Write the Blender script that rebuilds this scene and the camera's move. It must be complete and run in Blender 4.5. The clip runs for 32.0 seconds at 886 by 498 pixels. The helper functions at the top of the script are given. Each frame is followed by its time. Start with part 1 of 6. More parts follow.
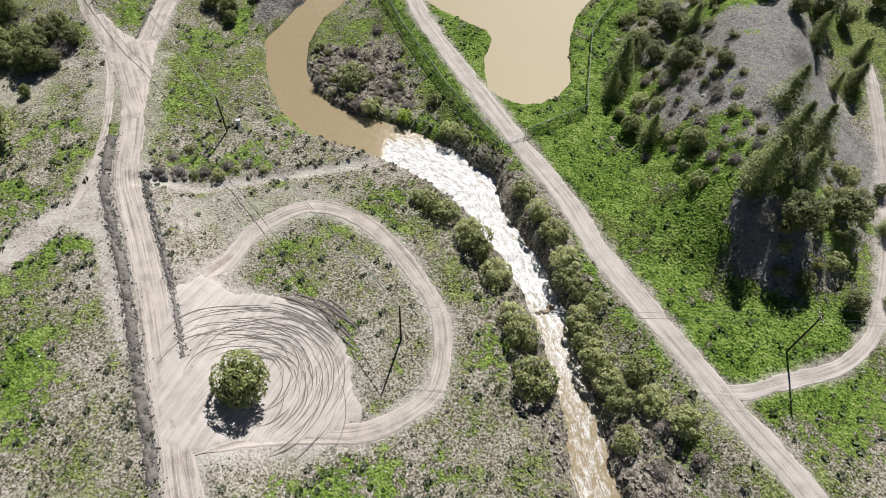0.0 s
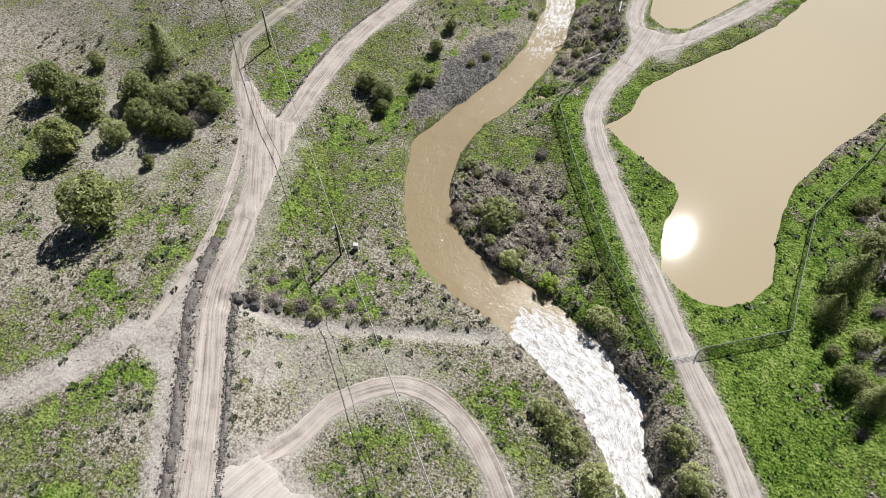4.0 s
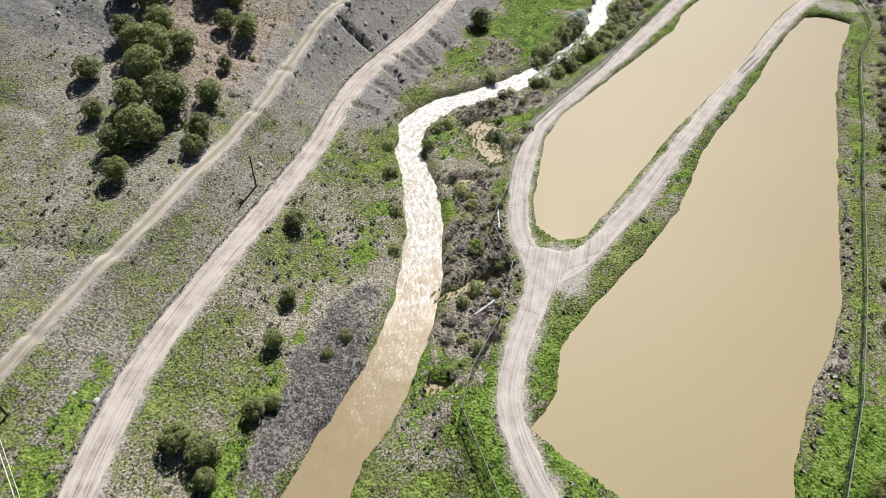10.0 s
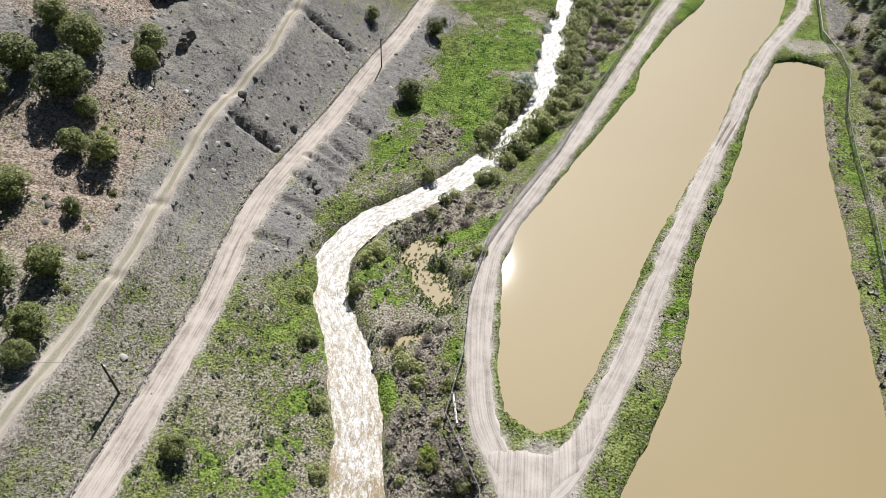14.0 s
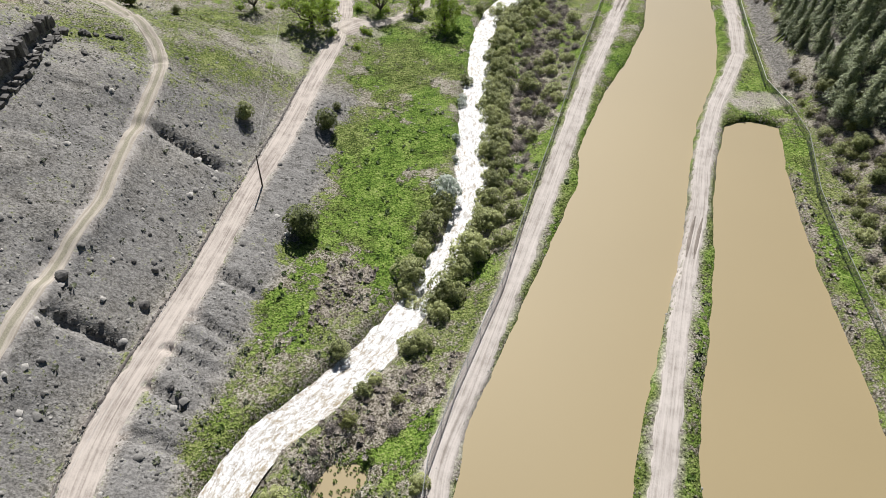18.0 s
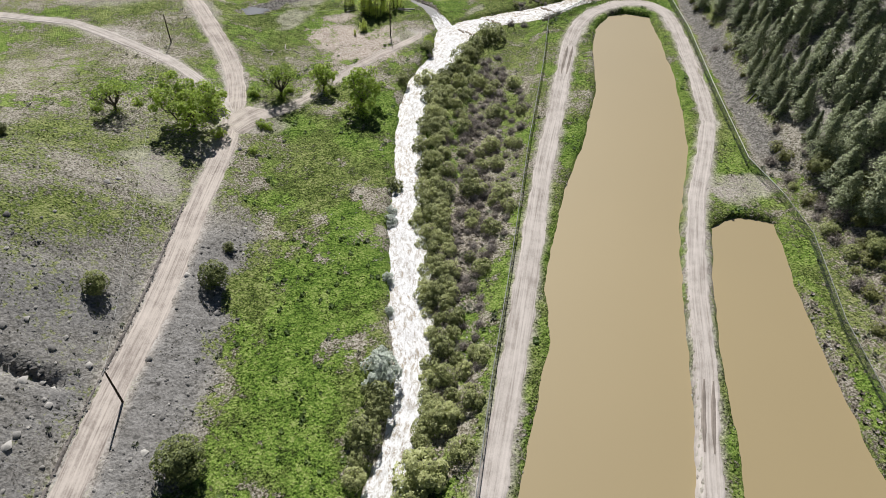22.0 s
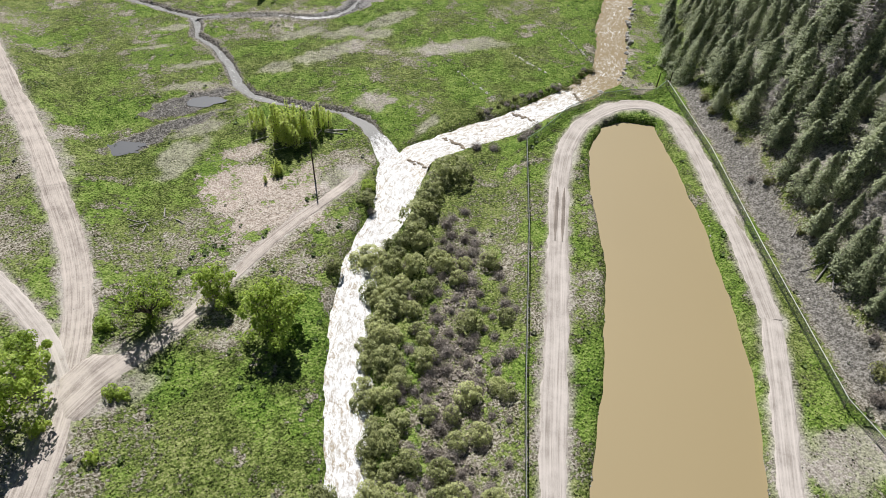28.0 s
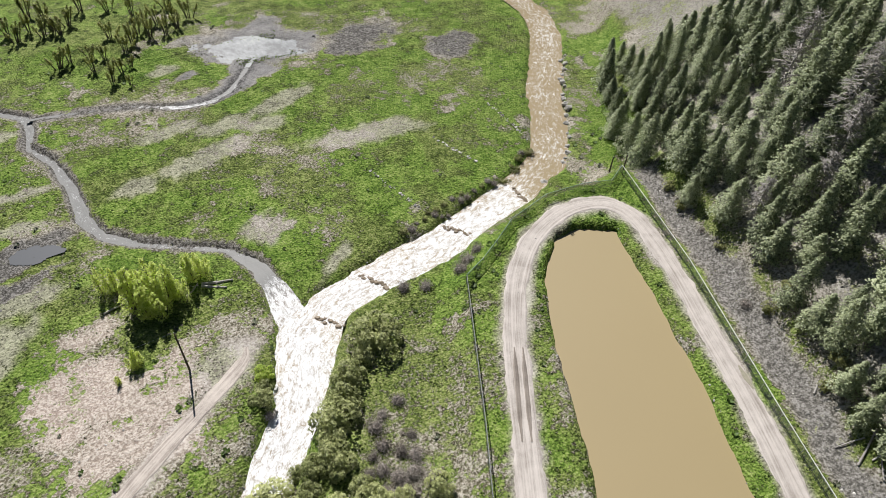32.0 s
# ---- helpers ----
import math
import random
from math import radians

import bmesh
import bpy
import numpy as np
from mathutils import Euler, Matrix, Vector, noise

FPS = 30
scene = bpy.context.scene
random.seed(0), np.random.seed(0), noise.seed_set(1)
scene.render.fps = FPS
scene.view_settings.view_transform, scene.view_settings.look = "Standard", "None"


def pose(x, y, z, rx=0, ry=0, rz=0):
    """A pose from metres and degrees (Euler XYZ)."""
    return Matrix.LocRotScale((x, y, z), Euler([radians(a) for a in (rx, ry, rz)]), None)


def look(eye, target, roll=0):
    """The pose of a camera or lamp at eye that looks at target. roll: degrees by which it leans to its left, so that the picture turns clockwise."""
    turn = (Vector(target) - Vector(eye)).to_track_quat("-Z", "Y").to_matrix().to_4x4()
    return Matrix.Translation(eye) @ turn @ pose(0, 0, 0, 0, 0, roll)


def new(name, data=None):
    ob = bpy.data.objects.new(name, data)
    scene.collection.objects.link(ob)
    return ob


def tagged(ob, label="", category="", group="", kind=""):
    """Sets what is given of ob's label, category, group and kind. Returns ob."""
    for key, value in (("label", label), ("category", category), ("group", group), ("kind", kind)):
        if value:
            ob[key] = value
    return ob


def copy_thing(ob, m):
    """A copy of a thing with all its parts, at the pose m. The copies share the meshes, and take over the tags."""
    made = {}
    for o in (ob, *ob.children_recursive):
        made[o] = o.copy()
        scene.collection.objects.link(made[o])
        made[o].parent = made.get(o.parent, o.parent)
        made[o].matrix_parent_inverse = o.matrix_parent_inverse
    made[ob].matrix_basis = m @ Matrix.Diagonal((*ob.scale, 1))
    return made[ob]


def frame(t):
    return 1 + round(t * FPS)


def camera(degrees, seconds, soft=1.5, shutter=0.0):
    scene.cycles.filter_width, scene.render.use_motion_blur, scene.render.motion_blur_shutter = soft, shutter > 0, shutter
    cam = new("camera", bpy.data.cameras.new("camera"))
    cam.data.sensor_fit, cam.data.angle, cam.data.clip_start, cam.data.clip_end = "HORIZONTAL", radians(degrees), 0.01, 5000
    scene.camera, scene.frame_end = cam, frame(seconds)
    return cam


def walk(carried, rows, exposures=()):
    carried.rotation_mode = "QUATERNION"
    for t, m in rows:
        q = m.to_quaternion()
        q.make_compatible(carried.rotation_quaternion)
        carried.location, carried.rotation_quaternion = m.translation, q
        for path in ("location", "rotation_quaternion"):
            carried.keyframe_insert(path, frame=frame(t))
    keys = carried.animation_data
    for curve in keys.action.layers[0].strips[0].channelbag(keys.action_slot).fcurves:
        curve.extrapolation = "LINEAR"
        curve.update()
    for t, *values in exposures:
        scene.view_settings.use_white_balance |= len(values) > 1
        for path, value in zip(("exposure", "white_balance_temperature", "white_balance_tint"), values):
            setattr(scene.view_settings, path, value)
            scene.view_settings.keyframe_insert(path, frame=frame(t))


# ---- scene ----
cam = camera(71.3, 32.0, 0.9)
METRES, EYE, TILT, LEAN, TURN = 376.6, 90.0, 0.0, 0.0, 0.0
EXPOSURE = 0.33
ROWS = [
    (0.0, 0.0, 0.0, 0.0, 2.46, -52.99, -1.86),
    (0.5, -0.0008, 0.0134, -0.0003, 4.15, -53.01, -1.8),
    (1.0, -0.0022, 0.0269, -0.0006, 6.37, -53.04, -1.76),
    (1.5, -0.0042, 0.0404, -0.0009, 8.29, -53.07, -1.69),
    (2.0, -0.0066, 0.0538, -0.0012, 9.89, -53.1, -1.72),
    (2.5, -0.0097, 0.0671, -0.0014, 13.46, -53.17, -1.65),
    (4.5, -0.0286, 0.1183, -0.0023, 20.44, -51.3, -1.54),
    (5.0, -0.0335, 0.1305, -0.0027, 20.44, -49.62, -1.64),
    (5.5, -0.0381, 0.143, -0.003, 20.24, -47.98, -1.71),
    (6.0, -0.0425, 0.1562, -0.0033, 18.43, -46.38, -1.72),
    (6.5, -0.0465, 0.1699, -0.0035, 15.78, -45.63, -1.82),
    (7.0, -0.0498, 0.1838, -0.0036, 13.32, -45.41, -1.9),
    (7.5, -0.0528, 0.1981, -0.0038, 11.05, -45.35, -1.99),
    (8.0, -0.0554, 0.2125, -0.0042, 9.21, -45.28, -2.08),
    (8.5, -0.0577, 0.2274, -0.0043, 7.8, -45.27, -2.14),
    (9.0, -0.0596, 0.2424, -0.0046, 6.55, -45.22, -2.21),
    (9.5, -0.0611, 0.2576, -0.0052, 5.57, -45.14, -2.21),
    (10.0, -0.062, 0.273, -0.0051, 3.74, -45.11, -2.22),
    (10.5, -0.0625, 0.2885, -0.0052, 1.42, -45.05, -2.23),
    (11.0, -0.0625, 0.3039, -0.0052, -0.68, -45.0, -2.25),
    (11.5, -0.0622, 0.3194, -0.0055, -1.28, -44.98, -2.27),
    (12.0, -0.0617, 0.3346, -0.0056, -1.36, -45.0, -2.23),
    (12.5, -0.0613, 0.3507, -0.0056, -1.44, -45.04, -2.23),
    (13.0, -0.0609, 0.3669, -0.0057, -1.55, -45.06, -2.22),
    (13.5, -0.0606, 0.3832, -0.0059, -1.95, -45.03, -2.22),
    (14.0, -0.0596, 0.3997, -0.0057, -2.93, -45.05, -2.23),
    (14.5, -0.0585, 0.4161, -0.0056, -4.28, -45.02, -2.27),
    (16.5, -0.0508, 0.4811, -0.0065, -8.0, -44.8, -2.28),
    (17.0, -0.048, 0.4974, -0.0064, -9.52, -44.76, -2.28),
    (17.5, -0.045, 0.5135, -0.0066, -11.07, -44.66, -2.29),
    (18.0, -0.0417, 0.5296, -0.0064, -12.48, -44.63, -2.34),
    (18.5, -0.0381, 0.5455, -0.0067, -13.03, -44.57, -2.34),
    (19.0, -0.0338, 0.5616, -0.0062, -14.01, -44.59, -2.32),
    (19.5, -0.0298, 0.5774, -0.0065, -15.56, -44.48, -2.35),
    (20.0, -0.0255, 0.5932, -0.0067, -16.93, -44.42, -2.39),
    (20.5, -0.0201, 0.6088, -0.0063, -17.81, -44.44, -2.37),
    (21.0, -0.0152, 0.6244, -0.0066, -18.65, -44.39, -2.39),
    (21.5, -0.0096, 0.6398, -0.0065, -19.16, -44.39, -2.36),
    (22.0, -0.004, 0.6553, -0.0065, -19.84, -44.37, -2.33),
    (22.5, 0.0016, 0.6706, -0.0065, -20.25, -44.35, -2.34),
    (23.0, 0.0072, 0.6862, -0.0063, -20.47, -44.38, -2.33),
    (23.5, 0.0131, 0.7017, -0.0062, -20.71, -44.39, -2.34),
    (24.0, 0.019, 0.7171, -0.0062, -20.91, -44.38, -2.32),
    (24.5, 0.0251, 0.7324, -0.0065, -21.11, -44.34, -2.28),
    (25.0, 0.0311, 0.748, -0.0065, -21.67, -44.33, -2.27),
    (25.5, 0.0373, 0.7633, -0.0065, -21.97, -44.33, -2.28),
    (27.5, 0.0637, 0.8242, -0.0061, -23.93, -44.31, -2.18),
    (28.0, 0.0707, 0.8392, -0.0061, -24.99, -44.27, -2.2),
    (28.5, 0.0779, 0.854, -0.006, -25.93, -44.23, -2.2),
    (29.0, 0.0852, 0.8681, -0.0059, -27.23, -44.18, -2.21),
    (29.5, 0.093, 0.8826, -0.0057, -28.27, -44.17, -2.22),
    (30.0, 0.101, 0.8969, -0.0057, -28.96, -44.16, -2.23),
    (30.5, 0.1091, 0.911, -0.0058, -29.58, -44.13, -2.2),
    (31.0, 0.1175, 0.925, -0.0058, -30.81, -44.08, -2.19),
    (31.5, 0.1262, 0.9389, -0.0055, -32.45, -44.05, -2.19),
    (32.0, 0.1353, 0.9524, -0.0055, -33.58, -44.01, -2.2),
]
walk(cam, [(t, pose(0, 0, EYE, TILT, LEAN, TURN) @ pose(METRES * x, METRES * y, METRES * z, 90 + pitch, roll, yaw)) for t, x, y, z, yaw, pitch, roll in ROWS], [(t, EXPOSURE + e) for t, e in ((0, -0.06), (2.5, -0.10), (5, -0.09), (7.5, -0.01), (11, 0.05), (18, 0.03), (20, -0.03), (22, -0.16), (25, -0.15), (28, -0.03), (32, 0.02))])

# ---- light: a clear spring day, the sun high ahead ----
SUN_UP, SUN_AZ = 46.0, 12.5
world = bpy.data.worlds.new("world")
scene.world = world
world.use_nodes = True
sky = world.node_tree.nodes.new("ShaderNodeTexSky")
sky.sky_type, sky.sun_disc = "NISHITA", False
sky.sun_elevation, sky.sun_rotation, sky.altitude = radians(SUN_UP), radians(SUN_AZ), 2000
world.node_tree.links.new(sky.outputs[0], world.node_tree.nodes["Background"].inputs[0])
world.node_tree.nodes["Background"].inputs[1].default_value = 0.028
lamp = bpy.data.lights.new("sun", "SUN")
lamp.energy, lamp.angle, lamp.color = 5.0, radians(0.53), (1.0, 0.975, 0.945)
sun = new("sun", lamp)
sun.matrix_world = look((math.sin(radians(SUN_AZ)) * 300, math.cos(radians(SUN_AZ)) * 300, math.tan(radians(SUN_UP)) * 300), (0, 0, 0))


# ---- materials ----
class Shader:
    """A node material, written as calls."""

    def __init__(self, name, rough=0.9, spec=0.3):
        self.m = bpy.data.materials.new(name)
        self.m.use_nodes = True
        self.t = self.m.node_tree
        self.p = self.t.nodes["Principled BSDF"]
        self.p.inputs["Roughness"].default_value = rough
        self.p.inputs["Specular IOR Level"].default_value = spec

    def node(self, kind, *ins):
        n = self.t.nodes.new("ShaderNode" + kind)
        for i, v in enumerate(ins):
            self.put(n.inputs[i], v)
        return n

    def put(self, socket, v):
        if v is None:
            return
        if isinstance(v, bpy.types.NodeSocket):
            self.t.links.new(v, socket)
        elif isinstance(v, (tuple, list)) and len(v) == 3 and socket.type == "RGBA":
            socket.default_value = (*v, 1)
        else:
            socket.default_value = v

    def where(self):
        return self.node("NewGeometry").outputs["Position"]

    def local(self):
        return self.node("TexCoord").outputs["Object"]

    def turned(self, vec, degrees, lx, ly):
        """Coordinates turned about z, counted in lengths lx along and ly across."""
        n = self.node("Mapping", vec)
        n.vector_type = "TEXTURE"
        n.inputs["Rotation"].default_value = (0, 0, radians(degrees))
        n.inputs["Scale"].default_value = (lx, ly, ly)
        return n.outputs[0]

    def stretch(self, vec, sx, sy, sz=1.0):
        n = self.node("Mapping", vec)
        n.inputs["Scale"].default_value = (sx, sy, sz)
        return n.outputs[0]

    def noise(self, vec, scale, detail=3.0, rough=0.55, warp=0.0):
        n = self.node("TexNoise")
        self.put(n.inputs["Vector"], vec)
        n.inputs["Scale"].default_value, n.inputs["Detail"].default_value = scale, detail
        n.inputs["Roughness"].default_value, n.inputs["Distortion"].default_value = rough, warp
        return n.outputs["Fac"]

    def cells(self, vec, scale):
        n = self.node("TexVoronoi")
        self.put(n.inputs["Vector"], vec)
        n.inputs["Scale"].default_value = scale
        return n.outputs["Distance"]

    def ramp(self, fac, *stops):
        n = self.node("ValToRGB", fac)
        e = n.color_ramp.elements
        while len(e) < len(stops):
            e.new(0.5)
        for el, (at, c) in zip(e, stops):
            el.position = at
            el.color = (c, c, c, 1) if isinstance(c, (int, float)) else (*c, 1)
        return n.outputs[0]

    def mix(self, fac, a, b):
        n = self.node("Mix")
        n.data_type = "RGBA"
        self.put(n.inputs[0], fac)
        self.put(n.inputs[6], a)
        self.put(n.inputs[7], b)
        return n.outputs[2]

    def math(self, op, a, b=None, c=None, clamp=False):
        n = self.node("Math")
        n.operation, n.use_clamp = op, clamp
        for i, v in enumerate((a, b, c)):
            self.put(n.inputs[i], v)
        return n.outputs[0]

    def attribute(self, name):
        n = self.node("Attribute")
        n.attribute_name = name
        s = self.node("SeparateColor", n.outputs["Color"])
        return s.outputs

    def uv(self):
        return self.node("UVMap").outputs[0]

    def island(self):
        return self.node("NewGeometry").outputs["Random Per Island"]

    def single(self):
        return self.node("ObjectInfo").outputs["Random"]

    def done(self, colour, height=None, strength=0.5, distance=0.1, rough=None, glow=0.0):
        self.put(self.p.inputs["Base Color"], colour)
        if rough is not None:
            self.put(self.p.inputs["Roughness"], rough)
        if height is not None:
            b = self.node("Bump")
            b.inputs["Strength"].default_value, b.inputs["Distance"].default_value = strength, distance
            self.put(b.inputs["Height"], height)
            self.t.links.new(b.outputs[0], self.p.inputs["Normal"])
        if glow:  # thin leaves let some light through
            tr = self.node("BsdfTranslucent", colour)
            mx = self.node("MixShader", glow, self.p.outputs[0], tr.outputs[0])
            self.t.links.new(mx.outputs[0], self.t.nodes["Material Output"].inputs[0])
        return self.m


def ground_material():
    s = Shader("ground_soil_and_grass", 0.95, 0.12)
    w = s.where()
    big, med, fine, grit = s.noise(w, 0.035, 3), s.noise(w, 0.22, 4, 0.6), s.noise(w, 1.0, 4, 0.68), s.noise(w, 2.5, 2, 0.6)
    clump = s.cells(w, 1.9)
    a, b, e = s.attribute("cover"), s.attribute("extra"), s.attribute("rare")
    blend = s.math("MULTIPLY_ADD", grit, 0.55, s.math("MULTIPLY", fine, 0.45))
    blend = s.math("MULTIPLY_ADD", s.math("SUBTRACT", blend, 0.5), 1.65, 0.5)
    soil = s.ramp(blend, (0.36, (0.10, 0.09, 0.06)), (0.46, (0.25, 0.225, 0.175)), (0.53, (0.345, 0.315, 0.26)), (0.66, (0.48, 0.45, 0.395)))
    # downslope stripes in the shale's colour, which also paint shade in fine grooves
    stripe_shade = s.noise(s.turned(w, -16, 9.0, 0.8), 1.0, 3, 0.6, 0.3)
    stripe_shade = s.math("MULTIPLY_ADD", s.math("MULTIPLY", s.math("SUBTRACT", stripe_shade, 0.5), e[2]), 0.38, 0.0)
    rock = s.math("ADD", stripe_shade, s.math("MULTIPLY_ADD", med, 0.25, s.math("MULTIPLY_ADD", s.math("SUBTRACT", blend, 0.5), 0.28, 0.375)))
    shale = s.ramp(rock, (0.36, (0.070, 0.069, 0.070)), (0.5, (0.20, 0.196, 0.196)), (0.64, (0.325, 0.318, 0.315)))
    c = s.mix(a[2], soil, shale)
    c = s.mix(b[1], c, s.ramp(blend, (0.36, (0.31, 0.25, 0.21)), (0.5, (0.45, 0.385, 0.335)), (0.64, (0.58, 0.51, 0.455))))
    rust = s.ramp(blend, (0.36, (0.13, 0.095, 0.075)), (0.5, (0.31, 0.25, 0.205)), (0.64, (0.50, 0.42, 0.36)))
    c = s.mix(e[1], c, rust)
    brush = s.ramp(blend, (0.36, (0.065, 0.055, 0.042)), (0.5, (0.19, 0.165, 0.135)), (0.64, (0.36, 0.32, 0.27)))
    c = s.mix(b[2], c, brush)
    calm = s.math("MULTIPLY_ADD", s.math("SUBTRACT", blend, 0.5), 0.42, s.math("MULTIPLY_ADD", med, 0.5, 0.25))
    bare = s.ramp(calm, (0.36, (0.20, 0.175, 0.158)), (0.45, (0.37, 0.335, 0.308)), (0.53, (0.465, 0.428, 0.398)), (0.66, (0.60, 0.56, 0.53)))
    c = s.mix(a[0], c, bare)
    c = s.mix(b[0], c, s.ramp(blend, (0.36, (0.035, 0.034, 0.034)), (0.52, (0.095, 0.092, 0.09)), (0.64, (0.22, 0.21, 0.205))))
    tone = s.math("MULTIPLY_ADD", med, 0.3, s.math("MULTIPLY_ADD", fine, 0.35, s.math("MULTIPLY", grit, 0.35)))
    tone = s.math("MULTIPLY_ADD", s.math("SUBTRACT", tone, 0.5), 1.75, 0.5)
    vivid = s.math("MULTIPLY_ADD", s.math("SUBTRACT", med, 0.5), 1.5, s.math("MULTIPLY_ADD", s.math("SUBTRACT", fine, 0.5), 0.9, e[0]))
    vivid = s.math("MULTIPLY_ADD", s.math("SUBTRACT", vivid, 0.5), 4.0, 0.5, clamp=True)
    # the ramp's darkest greens also paint the shade between tussocks
    grass = s.ramp(tone, (0.34, (0.028, 0.042, 0.008)), (0.45, (0.085, 0.12, 0.026)), (0.54, (0.16, 0.198, 0.055)), (0.67, (0.285, 0.30, 0.13)))
    olive = s.ramp(tone, (0.36, (0.030, 0.038, 0.014)), (0.48, (0.095, 0.112, 0.045)), (0.56, (0.165, 0.185, 0.08)), (0.66, (0.28, 0.285, 0.15)))
    grass = s.mix(s.ramp(a[1], (0.36, 1.0), (0.66, 0.0)), grass, olive)
    rich = s.ramp(tone, (0.30, (0.018, 0.040, 0.006)), (0.43, (0.076, 0.138, 0.020)), (0.54, (0.148, 0.226, 0.040)), (0.70, (0.27, 0.325, 0.105)))
    grass = s.mix(vivid, grass, rich)
    lush = s.math("MULTIPLY_ADD", s.math("SUBTRACT", fine, 0.5), 1.35, s.math("MULTIPLY_ADD", s.math("SUBTRACT", med, 0.5), 0.9, a[1]))
    lush = s.math("MULTIPLY_ADD", s.math("SUBTRACT", big, 0.5), 0.5, lush)
    lush = s.math("MULTIPLY_ADD", s.math("SUBTRACT", 0.34, clump), 0.28, lush)
    lush = s.math("MULTIPLY_ADD", vivid, 0.35, lush)
    g = s.math("MULTIPLY_ADD", s.math("SUBTRACT", lush, 0.515), 5.0, 0.5, clamp=True)
    c = s.mix(s.math("MULTIPLY", g, s.math("SUBTRACT", 1.0, s.math("MULTIPLY", a[0], 0.92))), c, grass)
    h = s.math("ADD", s.math("MULTIPLY", fine, 0.5), s.math("MULTIPLY", grit, 0.5))
    h = s.math("SUBTRACT", h, s.math("MULTIPLY", s.math("MULTIPLY", clump, g), 0.5))
    h = s.math("MULTIPLY", h, s.math("SUBTRACT", 1.0, s.math("MULTIPLY", a[0], 0.75)))
    h = s.math("MULTIPLY", h, s.math("SUBTRACT", 1.0, s.math("MULTIPLY", a[2], 0.45)))
    return s.done(c, h, 1.0, 0.45)


def road_material(name, light, dark, middle=None):
    s = Shader(name, 0.95, 0.15)
    w, uv = s.where(), s.uv()
    streak = s.noise(s.stretch(uv, 3.2, 0.07), 1.0, 4, 0.6, 0.2)
    patch, grit = s.noise(w, 0.35, 4, 0.6), s.noise(w, 6, 3, 0.7)
    broad = s.noise(s.stretch(uv, 1.1, 0.03), 1.0, 3, 0.6, 0.4)
    f = s.math("MULTIPLY_ADD", streak, 0.32, s.math("MULTIPLY_ADD", broad, 0.24, s.math("MULTIPLY_ADD", patch, 0.24, s.math("MULTIPLY", grit, 0.2))))
    c = s.ramp(f, (0.38, dark), (0.45, tuple(0.5 * (p + q) for p, q in zip(light, dark))), (0.52, light), (0.62, tuple(min(0.68, p * 1.18) for p in light)))
    if middle:  # a grown-over strip between the wheel tracks
        u = s.node("SeparateXYZ", uv).outputs[0]
        off = s.math("ABSOLUTE", s.math("ADD", u, s.math("MULTIPLY", s.math("SUBTRACT", patch, 0.5), 0.8)))
        wheel = s.math("SUBTRACT", 1.0, s.math("DIVIDE", s.math("SUBTRACT", 0.85, off), 0.6), clamp=True)
        c = s.mix(s.ramp(wheel, (0.15, 0.0), (0.6, 1.0)), s.ramp(grit, (0.35, tuple(0.6 * v for v in middle)), (0.65, middle)), c)
    return s.done(c, s.math("ADD", s.math("MULTIPLY", streak, 0.7), s.math("MULTIPLY", grit, 0.3)), 0.8, 0.12)


def water_material(name, tone, rough, wave, foam=False):
    s = Shader(name, rough, 0.5)
    s.p.inputs["IOR"].default_value = 1.33
    w = s.where()
    drift = s.noise(w, 0.02, 2)
    c = s.mix(s.ramp(drift, (0.3, 0.0), (0.7, 1.0)), tone, tuple(v * 0.95 for v in tone))
    if not foam:
        s.p.inputs["Coat Weight"].default_value, s.p.inputs["Coat Roughness"].default_value = 0.95, 0.6
        s.p.inputs["Coat IOR"].default_value = 1.45
        h = s.noise(w, 2.2, 2)
        return s.done(c, h, wave, 0.02)
    a, uv = s.attribute("rapid"), s.uv()
    long = s.noise(s.stretch(uv, 1.3, 0.55), 1.0, 5, 0.68, 0.7)
    froth = s.noise(s.stretch(uv, 4.2, 2.6), 1.0, 5, 0.7, 0.2)
    f = s.math("MULTIPLY_ADD", long, 0.6, s.math("MULTIPLY", froth, 0.4))
    k = s.math("MULTIPLY", s.math("MULTIPLY_ADD", a[0], 0.55, s.math("SUBTRACT", f, 0.78)), 5.0, clamp=True)
    c = s.mix(k, c, s.ramp(f, (0.36, (0.28, 0.235, 0.185)), (0.43, (0.45, 0.42, 0.39)), (0.49, (0.66, 0.65, 0.65)), (0.56, (0.79, 0.795, 0.805))))
    swell = s.math("MULTIPLY", s.math("ADD", long, s.math("MULTIPLY", froth, 0.6)), s.math("MULTIPLY_ADD", a[0], 1.1, 0.05))
    return s.done(c, swell, wave, 0.25, s.math("MULTIPLY_ADD", k, 0.5, rough))


def marsh_material():
    """Shallows grey over silt; the pale mottling paints sky reflection into the colour."""
    s = Shader("sky_pale_marsh_water", 0.3, 0.4)
    w = s.where()
    f = s.math("MULTIPLY_ADD", s.noise(w, 0.09, 3, 0.6, 0.6), 0.65, s.math("MULTIPLY", s.noise(s.stretch(w, 1.0, 0.45), 0.9, 4, 0.65), 0.35))
    c = s.ramp(f, (0.36, (0.10, 0.103, 0.105)), (0.48, (0.19, 0.20, 0.205)), (0.58, (0.27, 0.285, 0.275)), (0.72, (0.36, 0.37, 0.33)))
    return s.done(c, s.noise(w, 1.6, 3), 0.4, 0.05)


